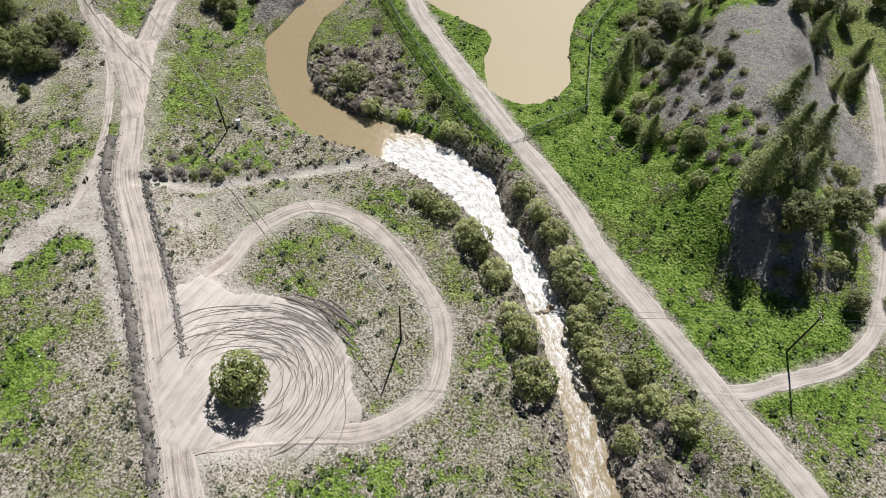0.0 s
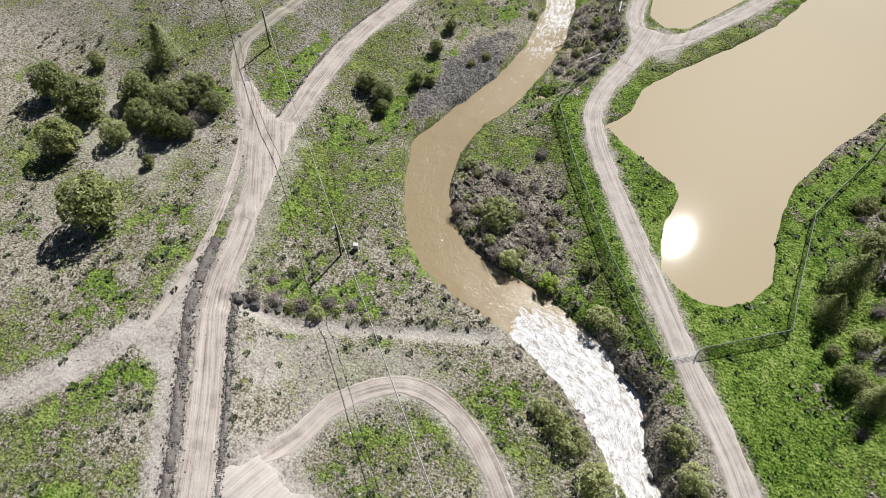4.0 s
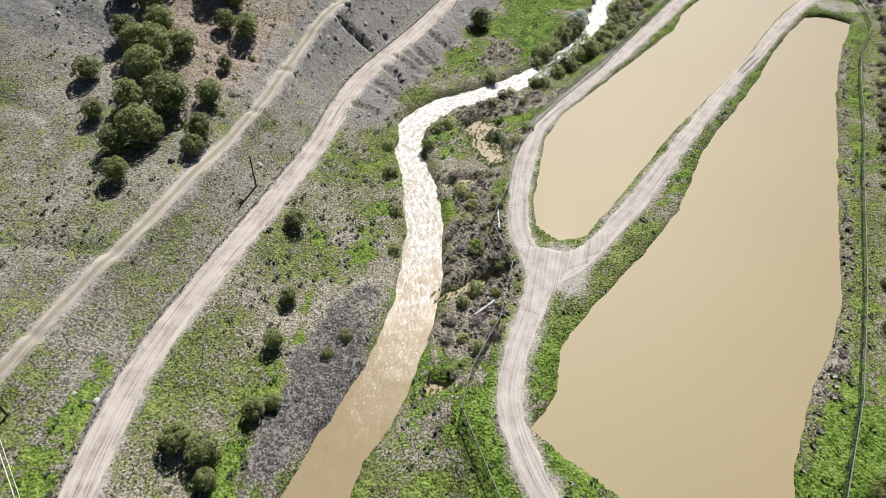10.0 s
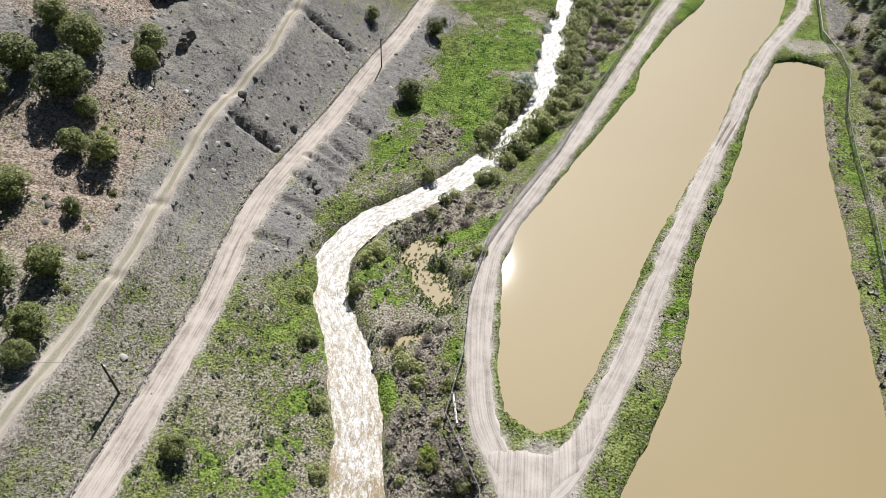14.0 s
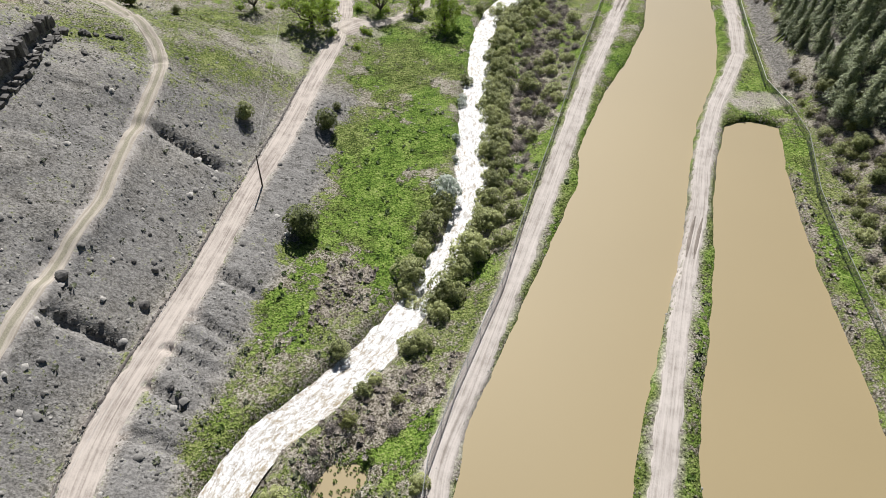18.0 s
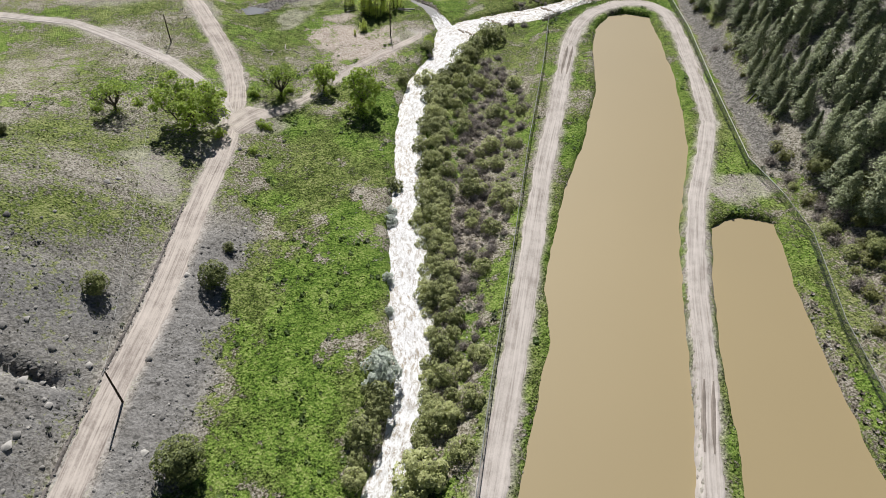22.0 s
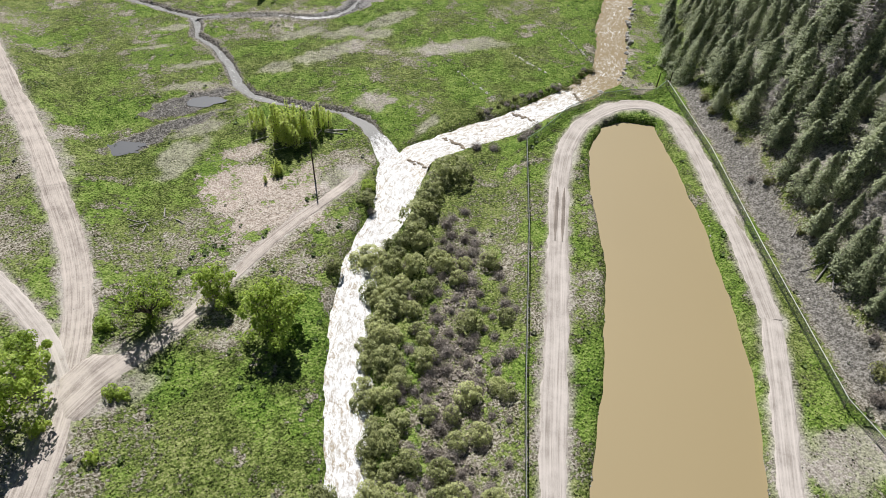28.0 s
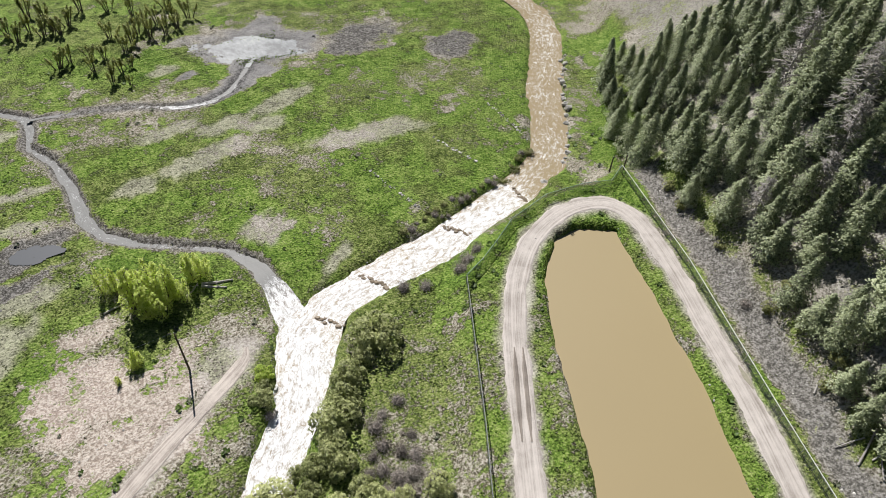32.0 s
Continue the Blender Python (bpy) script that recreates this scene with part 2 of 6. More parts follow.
def leaf_material(name, dark, mid, light, glow=0.25, by_thing=0.5):
    s = Shader(name, 0.55, 0.35)
    r, o = s.island(), s.single()
    n = s.noise(s.local(), 0.9, 2)
    f = s.math("MULTIPLY_ADD", r, 0.45, s.math("MULTIPLY_ADD", n, 0.35, s.math("MULTIPLY", o, 0.2 * by_thing * 2)))
    return s.done(s.ramp(f, (0.2, dark), (0.5, mid), (0.85, light)), glow=glow)


def tuft_material():
    """Grass blades: olive on the dry ground, saturated green where the land is lush."""
    s = Shader("grass_blades", 0.6, 0.25)
    f = s.math("MULTIPLY_ADD", s.island(), 0.6, s.math("MULTIPLY", s.noise(s.where(), 0.8, 2), 0.4))
    dry = s.ramp(f, (0.2, (0.030, 0.042, 0.010)), (0.5, (0.105, 0.130, 0.036)), (0.85, (0.215, 0.235, 0.09)))
    lush = s.ramp(f, (0.2, (0.020, 0.046, 0.006)), (0.5, (0.082, 0.150, 0.019)), (0.85, (0.19, 0.275, 0.055)))
    return s.done(s.mix(s.ramp(s.attribute("tone")[0], (0.3, 0.0), (0.62, 1.0)), dry, lush), glow=0.4)


def plain_material(name, low, high, scale=8.0, rough=0.85, bump=0.4, spec=0.25, metal=0.0, streak=None):
    s = Shader(name, rough, spec)
    s.p.inputs["Metallic"].default_value = metal
    v = s.local()
    if streak:
        v = s.stretch(v, *streak)
    n, g = s.noise(v, scale, 4, 0.65), s.noise(v, scale * 0.13, 2)
    f = s.math("MULTIPLY_ADD", n, 0.65, s.math("MULTIPLY_ADD", g, 0.25, s.math("MULTIPLY", s.single(), 0.1)))
    return s.done(s.ramp(f, (0.3, low), (0.7, high)), n, bump, 0.05)


def stone_material(name="stone", dark=1.0):
    s = Shader(name, 0.9, 0.25)
    r = s.island()
    n = s.noise(s.where(), 3.0, 4, 0.65)
    f = s.math("MULTIPLY_ADD", r, 0.6, s.math("MULTIPLY", n, 0.4))
    return s.done(s.ramp(f, (0.15, (0.07 * dark, 0.068 * dark, 0.066 * dark)), (0.5, (0.22 * dark, 0.212 * dark, 0.2 * dark)), (0.9, (0.46 * dark, 0.44 * dark, 0.41 * dark))), n, 0.6, 0.08)


GROUND = ground_material()
DIRT = road_material("pale_road_dirt", (0.50, 0.445, 0.40), (0.20, 0.168, 0.148))
GRAVEL = road_material("levee_road_gravel", (0.50, 0.455, 0.42), (0.26, 0.228, 0.20))
TWO_TRACK = road_material("track_dirt", (0.44, 0.395, 0.34), (0.28, 0.245, 0.205), (0.37, 0.345, 0.265))
BAREDIRT = road_material("yard_dirt", (0.52, 0.475, 0.44), (0.33, 0.295, 0.268))
DAMP = road_material("damp_road_gravel", (0.27, 0.235, 0.205), (0.13, 0.11, 0.096))
BERM = plain_material("graded_berm_soil", (0.07, 0.062, 0.057), (0.30, 0.27, 0.25), 2.2, bump=1.0)
POND_WATER = water_material("silty_pond_water", (0.332, 0.261, 0.138), 0.04, 0.12)
RIVER_WATER = water_material("silty_river_water", (0.325, 0.258, 0.158), 0.14, 0.6, True)
CLEAR_WATER = water_material("stream_water", (0.15, 0.15, 0.145), 0.5, 0.6, True)
SILVER_WATER = marsh_material()
DARK_WATER = water_material("dark_bog_water", (0.045, 0.05, 0.06), 0.05, 0.1)
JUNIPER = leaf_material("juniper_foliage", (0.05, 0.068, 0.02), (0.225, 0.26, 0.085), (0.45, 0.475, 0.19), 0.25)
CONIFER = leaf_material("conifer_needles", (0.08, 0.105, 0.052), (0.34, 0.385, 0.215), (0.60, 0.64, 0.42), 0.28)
WILLOW = leaf_material("willow_leaves", (0.095, 0.11, 0.04), (0.33, 0.36, 0.145), (0.57, 0.59, 0.29), 0.38, 0.9)
GREY_WILLOW = leaf_material("silver_willow_leaves", (0.25, 0.29, 0.25), (0.50, 0.55, 0.48), (0.68, 0.72, 0.65), 0.35)
BRIGHT = leaf_material("spring_leaves", (0.12, 0.20, 0.022), (0.39, 0.52, 0.08), (0.61, 0.69, 0.18), 0.5)
CATKIN = leaf_material("poplar_spring_leaves", (0.44, 0.54, 0.10), (0.66, 0.74, 0.21), (0.80, 0.84, 0.38), 0.58)
BRUSH = leaf_material("bare_brush_twigs", (0.12, 0.10, 0.084), (0.32, 0.28, 0.248), (0.56, 0.515, 0.47), 0.2)
SAGE = leaf_material("sagebrush_leaves", (0.055, 0.065, 0.036), (0.135, 0.152, 0.092), (0.26, 0.275, 0.185), 0.15)
TUFT = tuft_material()
DRY_TUFT = leaf_material("dry_grass_blades", (0.09, 0.09, 0.045), (0.19, 0.185, 0.115), (0.33, 0.31, 0.215), 0.2)
BARK = plain_material("bark", (0.055, 0.047, 0.038), (0.16, 0.135, 0.11), 6.0, bump=0.8, streak=(1, 1, 0.2))
DEADWOOD = plain_material("weathered_dead_wood", (0.27, 0.25, 0.235), (0.52, 0.49, 0.46), 6.0, streak=(1, 1, 0.2))
POLEWOOD = plain_material("creosoted_pole_wood", (0.035, 0.028, 0.022), (0.10, 0.08, 0.06), 5.0, streak=(1, 1, 0.1))
STEEL = plain_material("galvanised_steel", (0.30, 0.31, 0.31), (0.45, 0.46, 0.46), 3.0, 0.45, 0.1, 0.5, 0.6)
NETTING = plain_material("dark_fence_netting", (0.05, 0.06, 0.06), (0.13, 0.15, 0.15), 3.0, 0.6)
RAIL = plain_material("pale_fence_rail", (0.52, 0.54, 0.54), (0.70, 0.72, 0.71), 1.5, 0.5)
GREYRAIL = plain_material("grey_fence_rail", (0.16, 0.17, 0.17), (0.30, 0.31, 0.31), 1.5, 0.55)
GREENRAIL = plain_material("weathered_green_pipe", (0.12, 0.20, 0.17), (0.25, 0.34, 0.30), 1.5, 0.5)
WHITE = plain_material("white_plastic_pipe", (0.62, 0.62, 0.60), (0.80, 0.80, 0.78), 2.0, 0.4, 0.05)
ALUMINIUM = plain_material("bare_aluminium_wire", (0.66, 0.66, 0.65), (0.80, 0.80, 0.79), 1.0, 0.4, 0.0, 0.5, 0.15)
STONE = stone_material()
CLOD = stone_material("dark_earth_clods", 0.6)
WETSTONE = plain_material("wet_brown_river_rock", (0.13, 0.10, 0.07), (0.34, 0.27, 0.19), 2.0, 0.5, 0.8)
DARKSTONE = plain_material("dark_shale_rock", (0.05, 0.048, 0.046), (0.21, 0.20, 0.19), 1.6, bump=0.9)

# ---- plan: lines in metres, x to the right of the first heading, y ahead ----
MAIN = [(-14, -25), (-24, 0), (-35, 24), (-39, 33), (-44, 43), (-49, 54), (-54, 64), (-60, 75), (-64, 83), (-67, 95), (-71, 110), (-74, 127),
        (-75, 145), (-74, 162), (-70, 180), (-64.5, 200), (-58.5, 225), (-56, 243), (-53, 257), (-47, 272), (-39, 291), (-31, 313), (-22, 335),
        (-13, 361), (-6, 380), (-2.5, 392), (0, 408), (0, 425), (-3, 447), (-7, 472), (-13, 500), (-18, 525), (-26, 560), (-38, 610), (-60, 680)]
TRACK = [(-69, 106), (-72.8, 113.5), (-77, 120.6), (-81.6, 125.6), (-87.6, 130.8), (-91.8, 136.5), (-95, 145), (-93, 153.5), (-89, 168.5), (-83, 186.5), (-79.5, 200), (-75.5, 215),
         (-72, 231), (-70, 247), (-67, 267), (-62, 285), (-57, 298), (-55, 308), (-53, 320), (-50.5, 332), (-49, 344), (-52, 357), (-62, 374), (-76, 389), (-100, 400), (-130, 408)]
WEST = [(74, -8), (62, 15), (55, 29), (49, 38), (43, 48), (37, 58), (30, 70), (24, 84), (16, 98), (8, 113), (0, 128), (-9, 146), (-12.3, 158), (-11, 168),
        (-8, 178), (-6, 186), (-8, 194), (-10, 202), (-9.5, 213), (-8, 224), (-4, 240), (4, 253), (15, 270), (28, 290), (42, 312), (53, 330), (66, 351),
        (84, 378), (97, 398), (106, 411), (114, 420), (124, 427), (136, 430), (145, 427), (147, 419), (142, 404), (136, 391), (128, 374), (118, 356)]
MID = [(-7, 184), (-2, 188), (3, 192.5), (10, 202), (18, 213.5), (28, 230), (40, 249), (54, 271), (67, 289), (78, 306.5), (93, 327), (107, 343), (118, 356)]
LOOP = [(-43, 59.5), (-39.5, 67), (-37, 73), (-31, 78.5), (-25, 80.5), (-17, 78), (-10, 72), (-4, 64), (0, 57), (1, 49), (-0.5, 42), (-6, 37), (-12, 34.5), (-19, 34), (-27, 33), (-35, 29)]
BRANCH = [(-3, 393), (-5, 403), (-8, 411), (-13, 421.5), (-20, 433), (-31, 447), (-40, 457), (-48, 463), (-75, 475), (-110, 485)]
PATH = [(-1, 392.5), (5, 394), (14, 400), (20, 404), (29, 411), (39, 418.5), (51, 425.5), (60, 431), (62, 434)]
SPUR_TRACK = [(46, 43.5), (51, 44), (57, 46), (64, 48), (70, 51), (76, 57), (82, 68), (88, 84), (92, 100), (96, 125)]
RIVER_A = [(38, -18, 3.2), (34, 0, 3.2), (29, 15, 3), (25.3, 29, 2.5), (24, 40, 2.2), (21.6, 50, 1.8), (20, 59, 2.3), (17.6, 66, 2.6), (13.8, 74, 2.5), (9, 81, 2.9),
           (5, 90, 4.7), (-4, 97, 5), (-13, 102, 4.8), (-22, 104.5, 4.3), (-30, 108, 4.3), (-36.5, 115, 4), (-41, 126, 4.3), (-43, 137, 4.7), (-38.9, 150, 3.9)]
RIVER_B = [(-34, 162, 4.0), (-30.4, 178, 3.7), (-29.7, 190, 3.5), (-30.2, 203, 3.6), (-32.6, 217, 3.3), (-36.8, 230, 2.5), (-36.9, 243, 2.9), (-30, 253.2, 3.0),
           (-19.5, 260, 2.8), (-8.4, 268, 3.2), (-1, 276, 2.8), (5.7, 285.5, 2.3), (12.8, 296, 2.3), (19, 307, 2.9), (23, 322, 3.4), (27, 336, 3.4), (29.6, 346, 3.5),
           (34.6, 358, 3.6), (38.5, 371, 3.6), (42.6, 383, 3.3), (47.6, 395, 3.2), (55.5, 408.5, 3.4)]
RIVER_C = [(65, 418.5, 3.6), (71.6, 429.5, 5.0), (80, 436, 3.4), (92, 438, 3.6), (106, 439, 4), (121, 442.5, 3.6), (136, 446, 3.8), (150, 452, 4),
           (161, 464, 4.2), (171, 478, 4.4), (181, 489, 4.6), (198, 509, 4.5), (206, 525, 4.4), (208, 545, 4.4), (200, 575, 4.4), (180, 610, 4.4), (150, 660, 4.4)]
RIVER = RIVER_A + RIVER_B + RIVER_C
STREAM = [(71.4, 431, 2.4), (72.4, 441, 2.8), (71.9, 453, 1.4), (68, 461.5, 0.5), (60, 467.5, 0.35), (52.8, 472.8, 0.5), (46.8, 479.5, 1.0), (44.4, 487.5, 1.4), (44.4, 499, 0.9), (42.5, 513, 0.7),
          (38.4, 522.5, 0.6), (40, 531, 0.7), (39.6, 538, 0.7), (33, 545, 0.8), (22, 559, 0.8), (8, 575, 0.8), (-12, 590, 0.8)]
SEEP = [(40, 535.5, 0.1), (53.8, 532.5, 0.1), (66, 528.5, 0.3), (76.5, 522.2, 0.6), (84, 521, 0.5), (91, 524, 0.4), (97, 531, 0.3), (103, 538, 0.5)]
MARSH = (108, 545, 15, 8.5, -25)
POND_LOW = [(-8.5, 154), (-3, 149.5), (3, 145), (8.5, 141.5), (10, 138), (8, 131), (8, 124), (9, 118), (12, 115), (16, 113.3), (21, 113.8), (25, 117), (28, 122),
            (28.5, 131), (29.5, 141), (33, 152), (39, 163), (47, 175), (54, 187), (59, 201), (67, 223), (75, 244), (83, 266), (90, 283), (98, 300), (108, 318),
            (101, 322.5), (93, 321.5), (84, 309), (72, 290.5), (64, 276), (55, 262), (47, 250), (38, 236), (27, 211.5), (16, 196), (5, 182), (-3, 170), (-4, 161)]
EAST_SHORE = [(33, 152), (47, 175), (59, 201), (67, 223), (75, 244), (83, 266), (90, 283), (98, 300)]
POND_UP = [(-1, 199), (4, 200.5), (10, 209.5), (16, 218), (25, 233), (35, 248), (43, 259), (57, 278), (63, 287), (74, 305), (85, 322), (94, 333), (107, 349),
           (117, 366), (126, 382.5), (136, 405), (142, 420), (135, 425), (128, 425), (118, 416.5), (109, 402.5), (98, 381), (80, 357), (67, 342), (59, 331),
           (50, 318), (44, 304), (31, 286), (23, 275), (11, 258.5), (3, 248), (-2, 236), (-4, 223), (-6, 211), (-5.5, 203)]
FENCE_W = [(11, 98), (5, 107), (-1, 116), (-10, 133), (-14, 141), (-20.3, 155.5), (-19, 163), (-14, 175), (-11.6, 189), (-16, 201.5), (-12, 214), (-9.6, 229),
           (-5, 242), (2, 254), (17, 276), (30, 299), (45, 324), (66, 360), (88, 396), (104, 424)]
FENCE_N = [(104, 424), (109.5, 426), (115.5, 429), (122, 432.5), (134, 435), (144, 433.5), (150.5, 431), (157, 434)]
FENCE_E = [(17, 102), (31, 111), (31.5, 117), (35, 141), (47, 163), (58, 188), (73, 226), (83, 250), (91, 272), (98, 289), (110, 310), (113.5, 323), (115, 337),
           (130, 371), (145, 403), (157, 434)]
TOE = [(31.5, 60)] + FENCE_E[1:] + [(165, 447), (178, 463), (190, 478), (207, 498), (222, 528), (224, 560), (214, 600), (190, 645)]
BENCH = [(66, -25), (50, 26), (39, 45), (26, 67), (20, 82)] + FENCE_W + FENCE_N[1:]
YARD = [(-47, 62), (-40, 63), (-33, 60), (-22, 56.5), (-15, 47), (-11, 37), (-17, 31), (-32, 28), (-38, 24), (-43, 34)]
WASH = [(-95, 48), (-80, 64), (-77, 70), (-72, 77), (-74, 87), (-68, 90), (-66, 80), (-61, 68), (-53, 53), (-50, 44), (-56, 52), (-64, 67), (-71, 70), (-74, 64), (-80, 54)]
GULLY = [(-62, 82), (-50, 83.5), (-43, 86), (-36, 88), (-27, 91), (-16, 94)]
POOLS = [(-25.5, 162, 2.6, 1.6, 20), (-19, 186.5, 6.5, 1.7, 28), (-22.5, 220, 4.2, 1.3, 25), (-18.6, 243, 5.0, 3.6, 80), (-16.4, 233.5, 6.0, 3.4, 105)]
TRENCHES = ([(-48.4, 323.4), (-44, 321), (-37.5, 318.8)], [(-61.3, 275.6), (-53, 273)])
RILLS = ([(-44.9, 271.4), (-37.8, 266.6)], [(-43.7, 268.4), (-40, 264.5), (-38.1, 261.1)], [(-47.2, 264.1), (-41.8, 259.5)], [(-49.6, 255.7), (-45, 254), (-41.8, 251.5)], [(-52.6, 243.7), (-46.5, 242.6)], [(-42.6, 274), (-37, 270.5)], [(-41, 278), (-34, 272)], [(-36, 287), (-29, 282)])
SCARP = [(-83.5, 305), (-80, 309), (-77.1, 314), (-74.3, 321.5), (-72, 333), (-70.3, 350.5), (-69.5, 358)]
WATER_RIVER, WATER_POND = -6.2, -3.0


def smooth(a, b, v):
    t = np.clip((v - a) / (b - a), 0, 1)
    return t * t * (3 - 2 * t)


def lattice(x, y, size, seed):
    """Smooth value noise, about -1 to 1."""
    u, v = x / size, y / size
    i, j = np.floor(u).astype(np.int64), np.floor(v).astype(np.int64)
    a, b = u - i, v - j
    a, b = a * a * (3 - 2 * a), b * b * (3 - 2 * b)

    def h(p, q):
        k = (p * 374761393 + q * 668265263 + seed * 974634777) & 0x7FFFFFFF
        k = ((k ^ (k >> 13)) * 1274126177) & 0x7FFFFFFF
        return ((k ^ (k >> 16)) & 0xFFFF) / 32767.5 - 1
    return (h(i, j) * (1 - a) + h(i + 1, j) * a) * (1 - b) + (h(i, j + 1) * (1 - a) + h(i + 1, j + 1) * a) * b


def fbm(x, y, size, seed, octaves=3):
    return sum(lattice(x, y, size / 2 ** k, seed + k) * 0.5 ** k for k in range(octaves)) / (2 - 0.5 ** (octaves - 1))


def near(line, x, y, reach=None):
    """Distance, side (+ to the left of the line), foot x, foot y and the interpolated third value, for every point.
    With a reach, points outside the line's box by more than that only get a large distance."""
    pts = np.array([(p[0], p[1], p[2] if len(p) > 2 else 0) for p in line], float)
    shape = np.shape(x)
    x, y = np.ravel(x), np.ravel(y)
    res = [np.full(x.shape, 1e4), np.zeros(x.shape), np.zeros(x.shape), np.zeros(x.shape), np.zeros(x.shape)]
    for (ax, ay, aw), (bx, by, bw) in zip(pts[:-1], pts[1:]):
        if reach is None:
            k = slice(None)
        else:
            k = np.nonzero((x > min(ax, bx) - reach) & (x < max(ax, bx) + reach) & (y > min(ay, by) - reach) & (y < max(ay, by) + reach))[0]
            if not len(k):
                continue
        px, py = x[k], y[k]
        dx, dy = bx - ax, by - ay
        s = np.clip(((px - ax) * dx + (py - ay) * dy) / (dx * dx + dy * dy), 0, 1)
        qx, qy = ax + s * dx, ay + s * dy
        d = np.hypot(px - qx, py - qy)
        m = d < res[0][k]
        for r, v in zip(res, (d, np.sign(dx * (py - ay) - dy * (px - ax)), qx, qy, aw + s * (bw - aw))):
            r[k] = np.where(m, v, r[k])
    return [r.reshape(shape) for r in res]


def inside(poly, x, y, reach=12):
    """Signed distance to a closed outline, negative inside."""
    d = near(poly + poly[:1], x, y, reach)[0]
    c = np.zeros(np.shape(x), bool)
    for (ax, ay), (bx, by) in zip(poly, poly[1:] + poly[:1]):
        if ay != by:
            c ^= ((ay > y) != (by > y)) & (x < (bx - ax) * (y - ay) / (by - ay) + ax)
    return np.where(c, -d, d)


def pool_e(cx, cy, rx, ry, turn, x, y):
    c, n = np.cos(np.radians(turn)), np.sin(np.radians(turn))
    return np.hypot(((x - cx) * c + (y - cy) * n) / rx, ((y - cy) * c - (x - cx) * n) / ry)


def levee(x):
    return np.interp(x, [0, 60, 90, 140], [-2.5, -2.1, -1.9, -1.4])


def raw_ground(x, y):
    """The land without the track, the ponds and the streams."""
    z = -4.6 - 0.7 * smooth(415, 440, y) + 0.35 * fbm(x, y, 30, 3) + 0.16 * fbm(x, y, 5, 9)
    d, side, *_ = near([(260, -700)] + MAIN + [(-500, 2200)], x, y)
    dm = d * side
    fy = y - 0.3 * np.clip(dm, -40, 120)
    z = np.where(dm < 0, z + (-1.5 - z) * (1 - smooth(3.2, 15, -dm)), -1.5 + 0.25 * fbm(x, y, 18, 5))
    s1 = np.interp(fy, [0, 112, 140, 190, 260, 300, 345, 380, 430], [0, 0, 0.3, 0.68, 0.75, 0.72, 0.6, 0.22, 0.0])
    w1 = np.interp(fy, [140, 200, 280, 320, 360], [16, 15, 17, 24, 26])
    s2 = np.interp(fy, [100, 140, 190, 230, 280, 320, 370, 420], [0.01, 0.03, 0.06, 0.22, 0.42, 0.5, 0.2, 0.02])
    west = np.clip(dm, 0, None)
    hill = s1 * np.clip(west - 4, 0, w1 - 4) + s2 * np.clip(west - w1, 0, 90) + 0.15 * np.clip(west - w1 - 90, 0, 300)
    hill *= 1 + 0.10 * fbm(x, y, 14, 21)
    gully = np.clip(1 - np.abs(lattice(x + 0.5 * y, y, 17, 31)) * 7, 0, 1)
    z = z + hill - gully * 0.7 * smooth(2, 8, hill)
    c, cs, _, cy, _ = near(SCARP, x, y, 30)
    z = z + 2.8 * smooth(-0.3, 1.1, c * cs + 0.5 * fbm(x, y, 3, 33)) * (1 - smooth(5, 28, c)) * smooth(304.5, 308, cy) * (1 - smooth(347, 356, cy))
    b, bs, *_ = near([(330, -700)] + BENCH + [(700, 120)], x, y)
    db = -b * bs
    z = z + (levee(x) - z) * smooth(-7, 0.5, db) * smooth(-30, -14, x + 0.1 * y - 10)
    t, ts, *_ = near([(31.5, -900)] + TOE + [(-300, 1500)], x, y)
    dt = np.clip(-t * ts - 3, 0, None)
    ty = y + 0.36 * np.clip(dt, 0, 150)
    s = np.interp(ty, [60, 105, 140, 220, 280, 320, 350, 400, 470, 560, 640], [0, 0.02, 0.1, 0.22, 0.32, 0.5, 0.62, 0.7, 0.6, 0.5, 0.45])
    z = z + s * np.minimum(dt, 130) * smooth(0, 9, dt) * (1 + 0.12 * fbm(x, y, 22, 41))
    r = near([(61, 84), (66, 118), (78, 150)], x, y)[0]
    z = z + 11.5 * (1 - smooth(2, 25, r + 2.5 * fbm(x, y, 12, 51))) * smooth(-1, 5, dt + 2.5)
    return z


